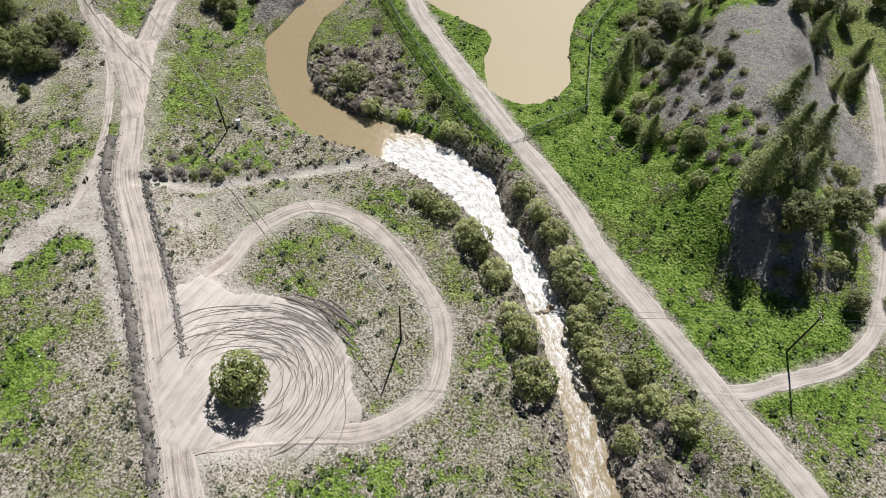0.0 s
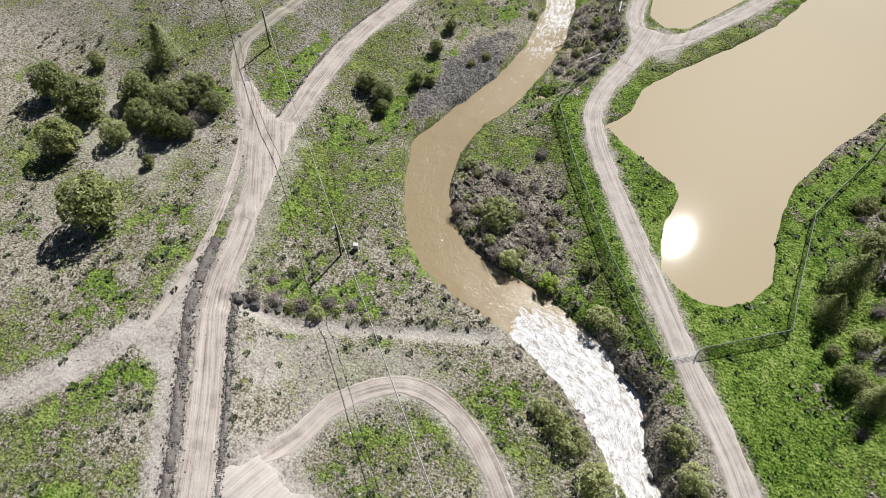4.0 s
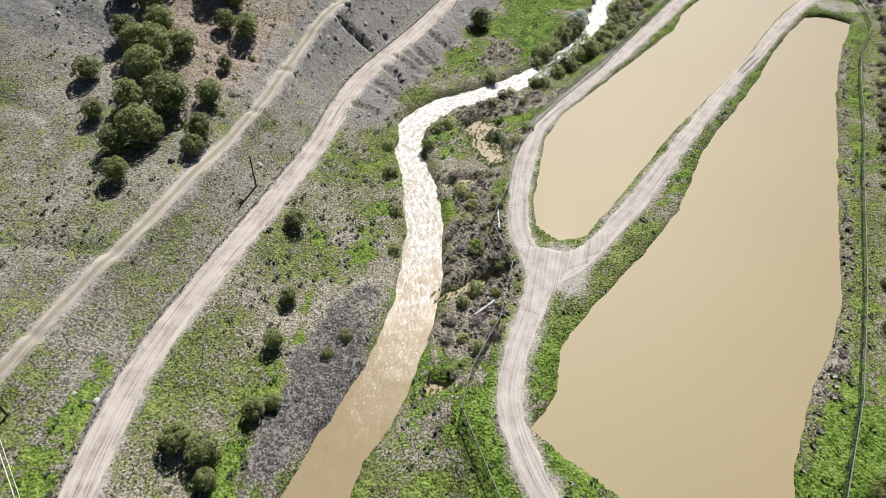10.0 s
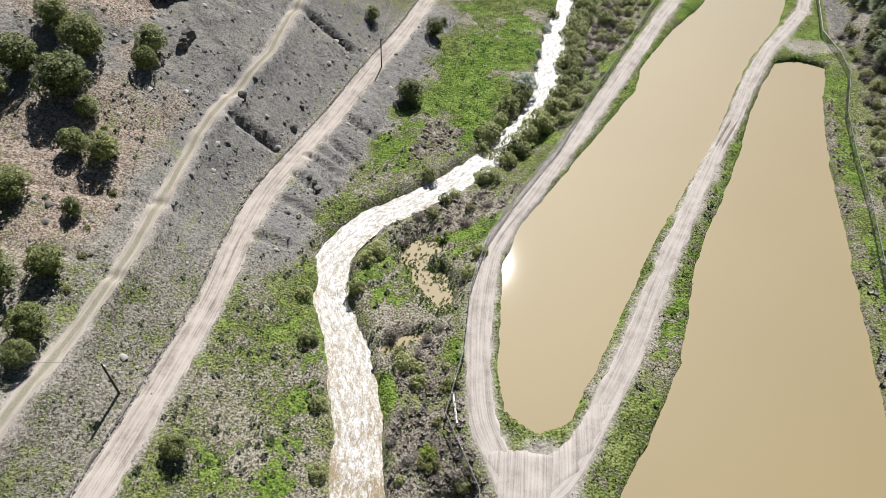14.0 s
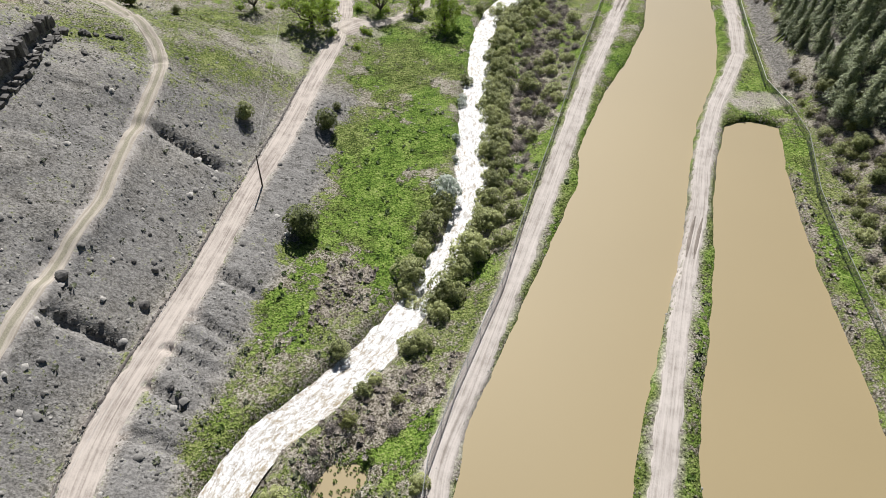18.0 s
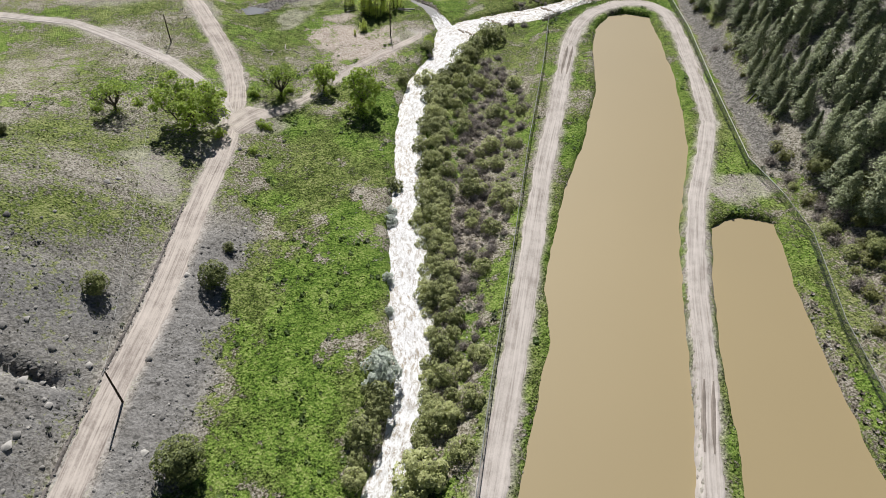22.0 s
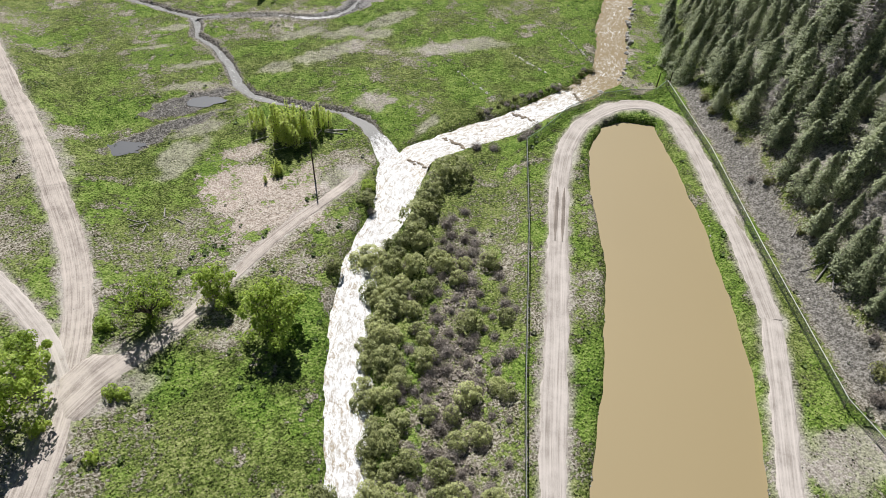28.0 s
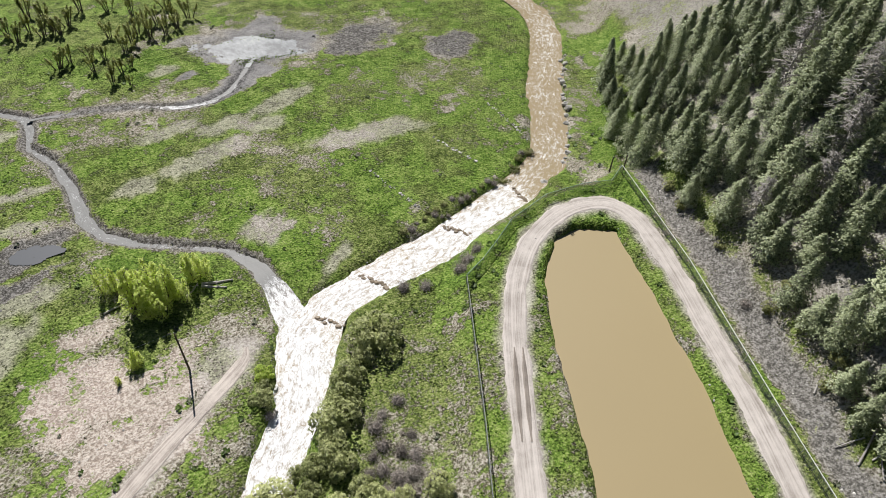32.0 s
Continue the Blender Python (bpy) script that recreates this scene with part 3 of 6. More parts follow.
def ground_z(x, y):
    """Height of the land at numpy arrays x, y."""
    x, y = np.asarray(x, float), np.asarray(y, float)
    z = raw_ground(x, y)
    d, _, fx, fy, _ = near(TRACK, x, y, 5)
    k = d < 4
    if k.any():
        z[k] += (raw_ground(fx[k], fy[k]) - z[k]) * (1 - smooth(1.6, 3.6, d[k]))
    for line, w in ((WEST, 2.7), (MID, 2.4)):
        d, _, fx, fy, _ = near(line, x, y, 6)
        z = z + (levee(fx) + 0.15 - z) * (1 - smooth(w, w + 1.8, d))
    d = near(MAIN, x, y, 6)[0]
    z = z + (-1.5 - z) * (1 - smooth(2.9, 4.4, d))
    for pond in (POND_LOW, POND_UP):
        s = inside(pond, x, y) + 0.5 * fbm(x, y, 3.5, 61)
        z = -4.8 + (z + 4.8) * smooth(-1.3, 0.75, s)
    wob = 0.75 * fbm(x, y, 5, 71) + 0.45 * fbm(x, y, 2.2, 77, 2)
    for line, bed, soft in ((RIVER, -7.3, 2.4), (STREAM, -7.0, 1.1), (SEEP, -5.8, 1.0)):
        d, _, _, _, w = near(line, x, y, 10)
        d = d + wob * (0.6 if line is SEEP or line is STREAM else 1)
        z = bed + (z - bed) * smooth(w - 0.7, w + soft, d)
    for cx, cy, rx, ry, turn in POOLS:
        z = -6.7 + (z + 6.7) * smooth(0.7, 1.45, pool_e(cx, cy, rx, ry, turn, x, y) + 0.75 * wob + 0.5 * fbm(x, y, 2.4, 73))
    z = -5.9 + (z + 5.9) * smooth(0.55, 1.2, pool_e(*MARSH, x, y) + 0.5 * wob)
    for line in TRENCHES:
        z = z - 2.1 * (1 - smooth(0.3, 1.9, near(line, x, y, 5)[0]))
    for line in RILLS:
        z = z - 1.5 * (1 - smooth(0.1, 1.2, near(line, x, y, 4)[0]))
    d = near(GULLY, x, y, 6)[0]
    return z - 0.5 * (1 - smooth(0.8, 2.0, d + 0.4 * wob))

# ---- land cover ----
def bare_lines(x, y):
    d = np.full(x.shape, 99.0)
    for line, w in ((MAIN, 2.6), (WEST, 2.35), (MID, 2.1), (TRACK, 1.4), (LOOP, 1.9), (BRANCH, 1.9), (PATH, 1.5), (SPUR_TRACK, 1.5)):
        d = np.minimum(d, near(line, x, y, 10)[0] - w)
    return d


def patch(x, y, cx, cy, rx, ry, turn=0):
    """A ragged-edged spot: 1 inside, 0 outside."""
    return 1 - smooth(0.65, 1.15, pool_e(cx, cy, rx, ry, turn, x, y) + 0.6 * fbm(x, y, max(3.0, 0.7 * min(rx, ry)), 17, 4))


def land_cover(x, y):
    """Bare dirt, grass, shale; mud, pink soil, brown brush: each 0 to 1."""
    dm, ms, _, my, _ = near(MAIN, x, y)
    west = dm * ms
    dr = near(RIVER, x, y, 16)[0]
    db, bs, *_ = near(BENCH, x, y)
    east = -db * bs
    dt, ts, _, ty, _ = near(TOE, x, y)
    dt = -dt * ts
    f = fbm(x, y, 9, 81)
    f2 = fbm(x, y, 26, 83)
    grass = 0.51 + 0.30 * f2 + 0.20 * f + 0.06 * smooth(350, 380, y)
    # between the road and the river
    grass = np.where((west < -3) & (y > 105) & (y < 265), 0.59 + 0.26 * f + 0.15 * f2, grass)
    meadow = smooth(5, 14, -west) * smooth(262, 285, y + 0.2 * x) * (1 - smooth(395, 420, y)) * (1 - smooth(0, 6, east + 25))
    grass = grass + meadow * (0.34 + 0.30 * f - 0.35 * smooth(0.1, 0.5, fbm(x, y, 7, 87)))
    # the pond banks and the fence strips
    bank = smooth(-4, 1, east) * (1 - smooth(-1, 5, dt)) * smooth(85, 110, y)
    grass = grass + (0.74 + 0.1 * f - grass) * bank
    foot = smooth(-2, 3, east) * (1 - smooth(60, 80, x - 0.1 * y)) * smooth(38, 48, y) * (1 - smooth(140, 170, y))
    grass = grass + (0.78 + 0.12 * f - grass) * foot
    strip = smooth(0, 4, dt) * (1 - smooth(14, 24, dt)) * smooth(150, 180, y) * (1 - smooth(290, 330, y))
    grass = grass + (0.62 - grass) * strip
    # the far wet meadow
    far = smooth(425, 445, y + 0.12 * x) * smooth(0, 8, -west)
    grass = grass + (np.clip(0.78 + 0.28 * f2 + 0.22 * f, 0.55, 0.98) - grass) * far
    # slopes on the left
    slope = smooth(1, 6, west) * smooth(120, 150, y) * (1 - smooth(385, 410, y))
    grass = grass + (0.42 + 0.12 * (1 - smooth(195, 245, y)) + 0.2 * f + 0.14 * f2 + 0.18 * smooth(312, 360, y) - grass) * slope
    shale = slope * smooth(205, 255, my + 0.25 * west - 12 * f2) * (0.75 + 0.25 * f) * (1 - 0.75 * smooth(335, 362, y))
    shale = np.maximum(shale, 0.25 * slope)
    below = smooth(2, 4, -west) * (1 - smooth(10, 16, -west + 3 * f)) * smooth(222, 246, y) * (1 - smooth(345, 365, y))
    shale = np.maximum(shale, 0.8 * below)
    grass = grass - 0.30 * np.clip(shale - 0.35, 0, 1) - 0.22 * below
    # grey fill along the eastern fence and the knob
    grey = smooth(1, 3, dt) * (1 - smooth(7, 10, dt + 2 * f)) * smooth(2.0, 4.5, dt + 2 * f) * smooth(325, 345, y) * (1 - smooth(425, 445, y))
    shale, grass = np.maximum(shale, 0.45 * grey), grass * (1 - 0.55 * grey)
    knob = patch(x, y, 69, 110, 22, 38, 4)
    shale, grass = np.maximum(shale, 0.75 * knob), grass * (1 - 0.85 * knob)
    knob = patch(x, y, 58, 72, 8, 10)
    shale, grass = np.maximum(shale, knob), grass * (1 - 0.7 * knob)
    shale = np.maximum(shale, 0.45 * smooth(8, 20, dt) * smooth(200, 260, y))
    for cx, cy, rx, ry, turn in ((94, 527, 11, 5, 35), (101, 534, 8, 7, 0), (108, 548, 21, 12, -25), (116, 560, 9, 6, 20), (84, 523, 8, 3, 0), (84, 539, 4, 2, 20)):
        silt = 0.9 * patch(x, y, cx, cy, rx, ry, turn)
        shale, grass = np.maximum(shale, silt), grass * (1 - 0.7 * silt)
    wood = smooth(9, 14, dt) * smooth(285, 325, y)
    grass = grass * (1 - 0.5 * wood)
    # thin, worn and trodden spots in the meadows
    worn = fbm(x, y, 11, 195, 4)
    grass = grass - np.clip(far + meadow + 0.6 * bank + 0.5 * foot, 0, 1) * (0.40 * smooth(0.04, 0.55, worn) - 0.04)
    # bare places
    yard = 1 - smooth(-2, 2, inside(YARD, x, y) + 1.2 * f)
    wash = 1 - smooth(-1, 1, inside(WASH, x, y) + 1.0 * f)
    edge = 1 - smooth(-0.5, 1.5, bare_lines(x, y) + 0.8 * f + 1.1 * fbm(x, y, 2.5, 85))
    bare = np.maximum(np.maximum(yard * 0.95, wash * 0.9), edge * 0.85)
    bare = np.maximum(bare, 0.95 * patch(x, y, -2.5, 189, 8, 9))
    for cx, cy, rx, ry, turn in ((-100, 108, 16, 9, 0), (-38, 78, 18, 7, 10), (-66, 100, 4, 30, 10), (107, 330, 9, 6, 0), (57, 432, 6, 6, 0), (4, 389, 7, 4, 0), (3, 394, 9, 4, 25), (34, 502, 7, 2, 0), (-95, 119, 8, 6, 20), (-106, 118, 9, 7, 0), (-76, 108, 6, 14, 10)):
        bare = np.maximum(bare, 0.62 * patch(x, y, cx, cy, rx, ry, turn))
    junction = [(-92.5, 134), (-85.5, 125.5), (-80.5, 118.8), (-75.5, 111), (-70, 101), (-69, 112), (-71.5, 128), (-76, 127.5), (-81, 130), (-88, 136)]
    bare = np.maximum(bare, 0.95 * (1 - smooth(-0.8, 1.4, inside(junction, x, y) + 0.9 * f)))
    for cx, cy, rx, ry, turn in ((31.4, 490, 8, 2.2, -10), (24.5, 518, 9, 1.4, 0), (34, 530, 7, 2.4, 0), (57, 492, 6, 4, 10), (78, 545, 5, 3, 20), (85, 508, 9, 4, 10), (75, 496, 16, 4, 12),
                                 (94, 503, 7, 4, 0), (86, 446, 6, 1.8, 35), (77, 463, 6, 5, 30), (30, 467, 7, 3.5, 0), (115, 485, 18, 5, -12), (-4, 470, 3.5, 16, 12), (24, 456, 9, 5, 50), (-33, 452, 14, 4, -30),
                                 (-30, 478, 16, 9, 0), (70, 512, 10, 3, 10), (103, 512, 12, 4, 20), (-22, 372, 5, 12, 20)):
        bare = np.maximum(bare, 0.58 * patch(x, y, cx, cy, rx, ry, turn))
    pink = np.maximum(patch(x, y, 33, 441, 14, 11, 30), 0.8 * patch(x, y, 42, 428, 16, 10, 35))
    grass = grass * (1 - 0.9 * pink)
    rust = np.maximum(patch(x, y, -93, 250, 34, 17, 70), patch(x, y, -92, 325, 40, 15, 80)) * smooth(16, 24, west)
    shale, grass = shale * (1 - 0.8 * rust), grass + (0.36 + 0.15 * f - grass) * 0.6 * rust
    # mud and stream gravel
    mud = 0.9 * patch(x, y, -45, 163, 6.5, 22, -17)
    for cx, cy, rx, ry in ((14, 466, 7, 4), (29, 480, 13, 5), (140, 536, 18, 8), (165, 518, 12, 9), (22, 470, 16, 3)):
        mud = np.maximum(mud, 0.85 * patch(x, y, cx, cy, rx, ry, 15))
    ds = np.minimum(near(STREAM, x, y, 6)[0], near(SEEP, x, y, 6)[0])
    mud = np.maximum(mud, 0.8 * (1 - smooth(1.4, 3.0, ds)))
    bare = np.maximum(bare, 0.8 * (1 - smooth(0.8, 2.2, near(GULLY, x, y, 6)[0] + 0.6 * f)))
    mud = np.maximum(mud, 0.5 * grey)
    grass = grass * (1 - 0.8 * mud)
    # dry brush along the river
    brush = 0.85 * patch(x, y, -22, 122, 17, 15, -40)
    brush = np.maximum(brush, 0.75 * patch(x, y, -18, 195, 9, 30, 0))
    brush = np.maximum(brush, 0.7 * patch(x, y, -12, 254, 18, 6, 25))
    brush = np.maximum(brush, 0.6 * (1 - smooth(4, 12, dr)) * (1 - smooth(92, 110, y)))
    for cx, cy, rx, ry, turn in ((42, 340, 4, 40, -32), (61, 378, 4, 26, -32), (-14, 282, 11, 6, 60), (33, 28, 8, 24, 25)):
        brush = np.maximum(brush, 0.7 * patch(x, y, cx, cy, rx, ry, turn))
    brush = np.maximum(brush, 0.6 * smooth(5, 9, dt) * (1 - smooth(26, 34, dt + 4 * f)) * smooth(140, 170, y) * (1 - smooth(300, 330, y)))
    brush = np.maximum(brush, 0.5 * (1 - smooth(1.5, 4.0, near(EAST_SHORE, x, y, 8)[0] + 1.5 * f)))
    grass = grass * (1 - 0.45 * brush)
    # the greenest places
    vivid = 0.30 + 0.55 * fbm(x, y, 13, 89) + 0.20 * meadow + 0.20 * bank + 0.5 * foot + 0.20 * far - 0.7 * shale - 0.25 * slope
    for cx, cy, rx, ry, turn in ((-81, 74, 9, 10, 0), (-79, 92, 6, 10, 0), (-82, 136, 5, 8, 0), (-55, 142, 8, 8, 0), (-61, 110, 7, 9, 0), (-46, 92, 12, 5, 10), (-81, 150, 3, 16, -8), (-52, 156, 4, 26, -4),
                                 (-62, 132, 8, 6, 0), (-42, 200, 4, 13, -10), (-39, 213, 3, 12, 0), (-14, 296, 10, 7, 40), (100, 463, 13, 7, 20), (80, 456, 11, 5, 20), (116, 469, 9, 6, 0), (73, 474, 13, 5, 10), (150, 470, 9, 14, 0), (36, 372, 3, 34, -18)):
        vivid = np.maximum(vivid, 0.55 * patch(x, y, cx, cy, rx, ry, turn))
    vivid = np.maximum(vivid, 0.8 * patch(x, y, 4, 320, 11, 36, -20) * meadow)
    mottle = fbm(x, y, 6, 193, 4)
    vivid = vivid * (0.95 + 0.5 * mottle) * (1 - wood) * (1 - brush) * (1 - bare) * (1 - mud)
    return [np.clip(v, 0, 1) for v in (bare, grass, shale, mud, pink, brush, vivid, rust, np.maximum(slope, below))]


# ---- mesh helpers ----
def part(name, bm, material, parent=None, label=""):
    me = bpy.data.meshes.new(name)
    bm.to_mesh(me)
    bm.free()
    me.materials.append(material)
    ob = new(name, me)
    ob.parent = parent
    return tagged(ob, label)


def from_arrays(name, verts, faces, material, parent=None, shade=True):
    """A mesh from numpy arrays: verts n x 3, faces m x k."""
    verts, faces = np.asarray(verts, np.float32), np.asarray(faces, np.int32)
    me = bpy.data.meshes.new(name)
    k = faces.shape[1]
    me.vertices.add(len(verts)), me.loops.add(faces.size), me.polygons.add(len(faces))
    me.vertices.foreach_set("co", verts.ravel())
    me.loops.foreach_set("vertex_index", faces.ravel())
    me.polygons.foreach_set("loop_start", np.arange(0, faces.size, k, dtype=np.int32))
    if shade:
        me.polygons.foreach_set("use_smooth", np.ones(len(faces), bool))
    me.update(calc_edges=True)
    me.materials.append(material)
    ob = new(name, me)
    ob.parent = parent
    return ob


def colour_layer(ob, name, r, g, b):
    at = ob.data.attributes.new(name, "FLOAT_COLOR", "POINT")
    at.data.foreach_set("color", np.stack([r, g, b, np.ones_like(r)], -1).astype(np.float32).ravel())


def uv_layer(ob, u, v):
    idx = np.empty(len(ob.data.loops), np.int32)
    ob.data.loops.foreach_get("vertex_index", idx)
    lay = ob.data.uv_layers.new(name="UVMap")
    lay.data.foreach_set("uv", np.stack([u[idx], v[idx]], -1).astype(np.float32).ravel())


def grid_faces(rows, cols):
    i = np.arange((rows - 1) * cols).reshape(rows - 1, cols)[:, :-1].ravel()
    return np.stack([i, i + 1, i + cols + 1, i + cols], -1)


def curve_points(line, step):
    """A smooth resampling of a line (Catmull-Rom), every step metres."""
    p = np.array(line, float)
    p = np.vstack([2 * p[0] - p[1], p, 2 * p[-1] - p[-2]])
    out = []
    for a, b, c, d in zip(p[:-3], p[1:-2], p[2:-1], p[3:]):
        n = max(2, int(np.hypot(*(c - b)[:2]) / step) + 1)
        for t in np.linspace(0, 1, n, endpoint=False):
            out.append(0.5 * (2 * b + (c - a) * t + (2 * a - 5 * b + 4 * c - d) * t * t + (3 * b - a - 3 * c + d) * t ** 3))
    out.append(p[-2])
    return np.array(out)


def strip_frame(pts):
    t = np.gradient(pts[:, :2], axis=0)
    t /= np.linalg.norm(t, axis=1)[:, None]
    return np.stack([-t[:, 1], t[:, 0]], -1), np.concatenate([[0], np.cumsum(np.hypot(*np.diff(pts[:, :2], axis=0).T))])


# ---- ground: one sheet, fine where the camera passes, coarse to the horizon ----
def axis(lo, hi, step, far):
    out = [hi]
    while out[-1] < far:
        out.append(out[-1] + max(step, (out[-1] - hi) * 0.12 + step))
    low = [lo]
    while low[-1] > -far:
        low.append(low[-1] - max(step, (lo - low[-1]) * 0.12 + step))
    return np.array(low[:0:-1] + list(np.arange(lo, hi, step)) + out)


gx, gy = axis(-140, 200, 1.05, 3500), axis(8, 585, 1.05, 3800)
GX, GY = [v.ravel() for v in np.meshgrid(gx, gy)]
GZ = ground_z(GX, GY)
away = smooth(300, 2500, np.hypot(GX, GY - 280))
GZ = GZ + away * (60 + 120 * fbm(GX, GY, 900, 91))
ground = tagged(from_arrays("ground", np.stack([GX, GY, GZ], -1), grid_faces(len(gy), len(gx)), GROUND), "valley floor and slopes of pale soil, shale and spring grass", "ground", kind="structure")
cv = land_cover(GX, GY)
lines = bare_lines(GX, GY)


def on_grid(values, x, y):
    """Values known at the ground's corners, read off between them."""
    x, y = np.asarray(x, float), np.asarray(y, float)
    v = values.reshape(len(gy), len(gx))
    i, j = np.clip(np.searchsorted(gx, x) - 1, 0, len(gx) - 2), np.clip(np.searchsorted(gy, y) - 1, 0, len(gy) - 2)
    a, b = (x - gx[i]) / (gx[i + 1] - gx[i]), (y - gy[j]) / (gy[j + 1] - gy[j])
    return (v[j, i] * (1 - a) + v[j, i + 1] * a) * (1 - b) + (v[j + 1, i] * (1 - a) + v[j + 1, i + 1] * a) * b


def land_height(x, y):
    return on_grid(GZ, x, y)


def cover_at(x, y):
    return [on_grid(v, x, y) for v in cv[:6]]


def off_road(x, y):
    return on_grid(lines, x, y)


colour_layer(ground, "cover", *cv[:3])
colour_layer(ground, "extra", *cv[3:6])
colour_layer(ground, "rare", *cv[6:])


# ---- roads ----
def road(name, line, half, material, label, ruts=0.05, lift=0.10, step=0.55, fade=0.0):
    pts = curve_points(line, step)
    side, along = strip_frame(pts)
    across = np.linspace(-1, 1, 17)
    X, Y, Z, U, V = [], [], [], [], []
    wob = 1 + 0.10 * fbm(pts[:, 0], pts[:, 1], 7, 101) + 0.06 * fbm(pts[:, 0], pts[:, 1], 2, 103)
    if fade:
        wob = wob * (0.3 + 0.7 * smooth(0, fade, np.minimum(along, along[-1] - along)))
    for k in across:
        o = k * half * wob * (1.0 + 0.20 * fbm(pts[:, 0] + 50 * np.sign(k), pts[:, 1], 4, 107) + 0.16 * fbm(pts[:, 0] + 50 * np.sign(k), pts[:, 1], 1.5, 109))
        x, y = pts[:, 0] + side[:, 0] * o, pts[:, 1] + side[:, 1] * o
        z = land_height(x, y) + lift
        shift = 0.35 * fbm(along, along * 0, 40, 111)
        for r in (-0.85, 0.85):
            z = z - ruts * np.exp(-((o - r - shift) / 0.28) ** 2) * (0.6 + 0.6 * fbm(along, along * 0 + r, 9, 113))
        z = z + 0.03 * fbm(x, y, 1.3, 115)
        if abs(k) > 0.99:
            z = z - lift - 0.12
        X.append(x), Y.append(y), Z.append(z), U.append(o), V.append(along)
    arr = [np.array(v).T.ravel() for v in (X, Y, Z, U, V)]
    ob = from_arrays(name, np.stack(arr[:3], -1), grid_faces(len(pts), len(across)), material)
    uv_layer(ob, arr[3], arr[4])
    return tagged(ob, label, "road", kind="structure")


road("main_road", MAIN, 2.75, DIRT, "graded pale dirt road with wheel ruts", 0.11)
road("levee_road", WEST, 2.4, GRAVEL, "pale gravel road on the pond levee", 0.06)
road("levee_road_middle", MID, 2.15, GRAVEL, "pale gravel road between the two ponds", 0.07, 0.13)
road("hillside_track", TRACK, 1.6, TWO_TRACK, "narrow dirt track cut along the shale hillside", 0.10)
road("loop_track", LOOP, 1.75, DIRT, "pale dirt turning loop round a grassy island", 0.06, fade=6)
road("branch_road", BRANCH, 1.9, GRAVEL, "grey gravel side road", 0.05, 0.12)
road("river_path", PATH, 1.5, DIRT, "sandy vehicle path to the river", 0.06, 0.13, fade=5)
road("shoulder_track", [(-82, 121), (-78.5, 114), (-74.8, 103.4), (-72.8, 96), (-71.6, 89.2), (-70.8, 80.8), (-71, 73)], 0.9, DIRT, "pale wheel track outside the road berm", 0.05, 0.08, fade=6)
road("junction_track", [(-86, 131), (-82.6, 129.2), (-79, 127.2), (-75.6, 126.8), (-72.8, 129.5)], 1.3, DIRT, "churned wheel tracks where the hillside track meets the road", 0.08, 0.13, fade=5)
road("spur_track", SPUR_TRACK, 1.4, GRAVEL, "faint grey dirt track round the spur", 0.06, 0.1)


for line in ([(102.6, 405.6), (97.9, 398.8), (92.2, 390.4)], [(66, 287), (61.6, 281.2), (57.6, 275.6)]):
    for shift in (-0.8, 0.75):
        road("damp_strip", [(x + 0.83 * shift, y - 0.56 * shift) for x, y in line], 0.42, DAMP, "damp dark wheel track in the levee gravel", 0.0, 0.17, fade=5)
road("damp_strip", [(131.5, 377), (132.4, 379.2), (133.4, 381.5)], 0.7, TWO_TRACK, "drying yellowish puddle bed on the levee road", 0.0, 0.17, fade=3)


def apron(name, outline, aim, material, label, lift=0.22, step=0.42):
    """Open worn ground where roads meet: its ragged rim dips under the soil."""
    o = np.array(outline, float)
    x, y = np.arange(o[:, 0].min() - 2, o[:, 0].max() + 2, step), np.arange(o[:, 1].min() - 2, o[:, 1].max() + 2, step)
    X, Y = [v.ravel() for v in np.meshgrid(x, y)]
    d = inside(outline, X, Y) + 0.9 * fbm(X, Y, 3.2, 117) + 0.5 * fbm(X, Y, 1.1, 119)
    Z = land_height(X, Y) - 0.1 + (lift + 0.1) * (1 - smooth(-1.0, 0.3, d)) + 0.04 * fbm(X, Y, 1.2, 127)
    f = grid_faces(len(y), len(x))
    f = f[(d < 0.5)[f].any(1)]
    used, inv = np.unique(f, return_inverse=True)
    ob = from_arrays(name, np.stack([X[used], Y[used], Z[used]], -1), inv.reshape(f.shape), material)
    c, n = math.cos(radians(aim)), math.sin(radians(aim))
    uv_layer(ob, X[used] * n - Y[used] * c, X[used] * c + Y[used] * n)
    return tagged(ob, label, "road", kind="structure")


apron("levee_junction", [(-10.2, 178), (-8.5, 187), (-10, 196), (-6, 196.5), (-1, 195.2), (4, 198), (9, 205), (12, 203), (7, 195), (1, 189), (-4, 183), (-7, 177)], 80, GRAVEL, "broad worn gravel junction of the two levee roads")
apron("road_junction", [(-91.8, 133.5), (-85.5, 126), (-80, 118.8), (-75, 111), (-69.6, 100), (-67, 100), (-69, 112), (-72, 128), (-76, 127.2), (-80.5, 129.6), (-87, 135.5)], 118, DIRT, "churned pale dirt where the hillside track joins the road")
apron("crossing_dirt", [(-3.5, 386), (-3.6, 394), (0, 398), (6, 396.5), (12, 400), (12.5, 397), (6, 392), (3, 389), (-0.5, 384)], 40, DIRT, "trodden pale dirt at the path crossing")
apron("turning_yard", [(-41.5, 31), (-45.5, 45), (-47.5, 57), (-43, 62), (-37, 59), (-29, 59.5), (-20, 56), (-14.5, 48), (-11.5, 37), (-17, 33), (-28, 31.5), (-36, 28)], 70, BAREDIRT, "pale bare turning yard scored by tyres", 0.12)


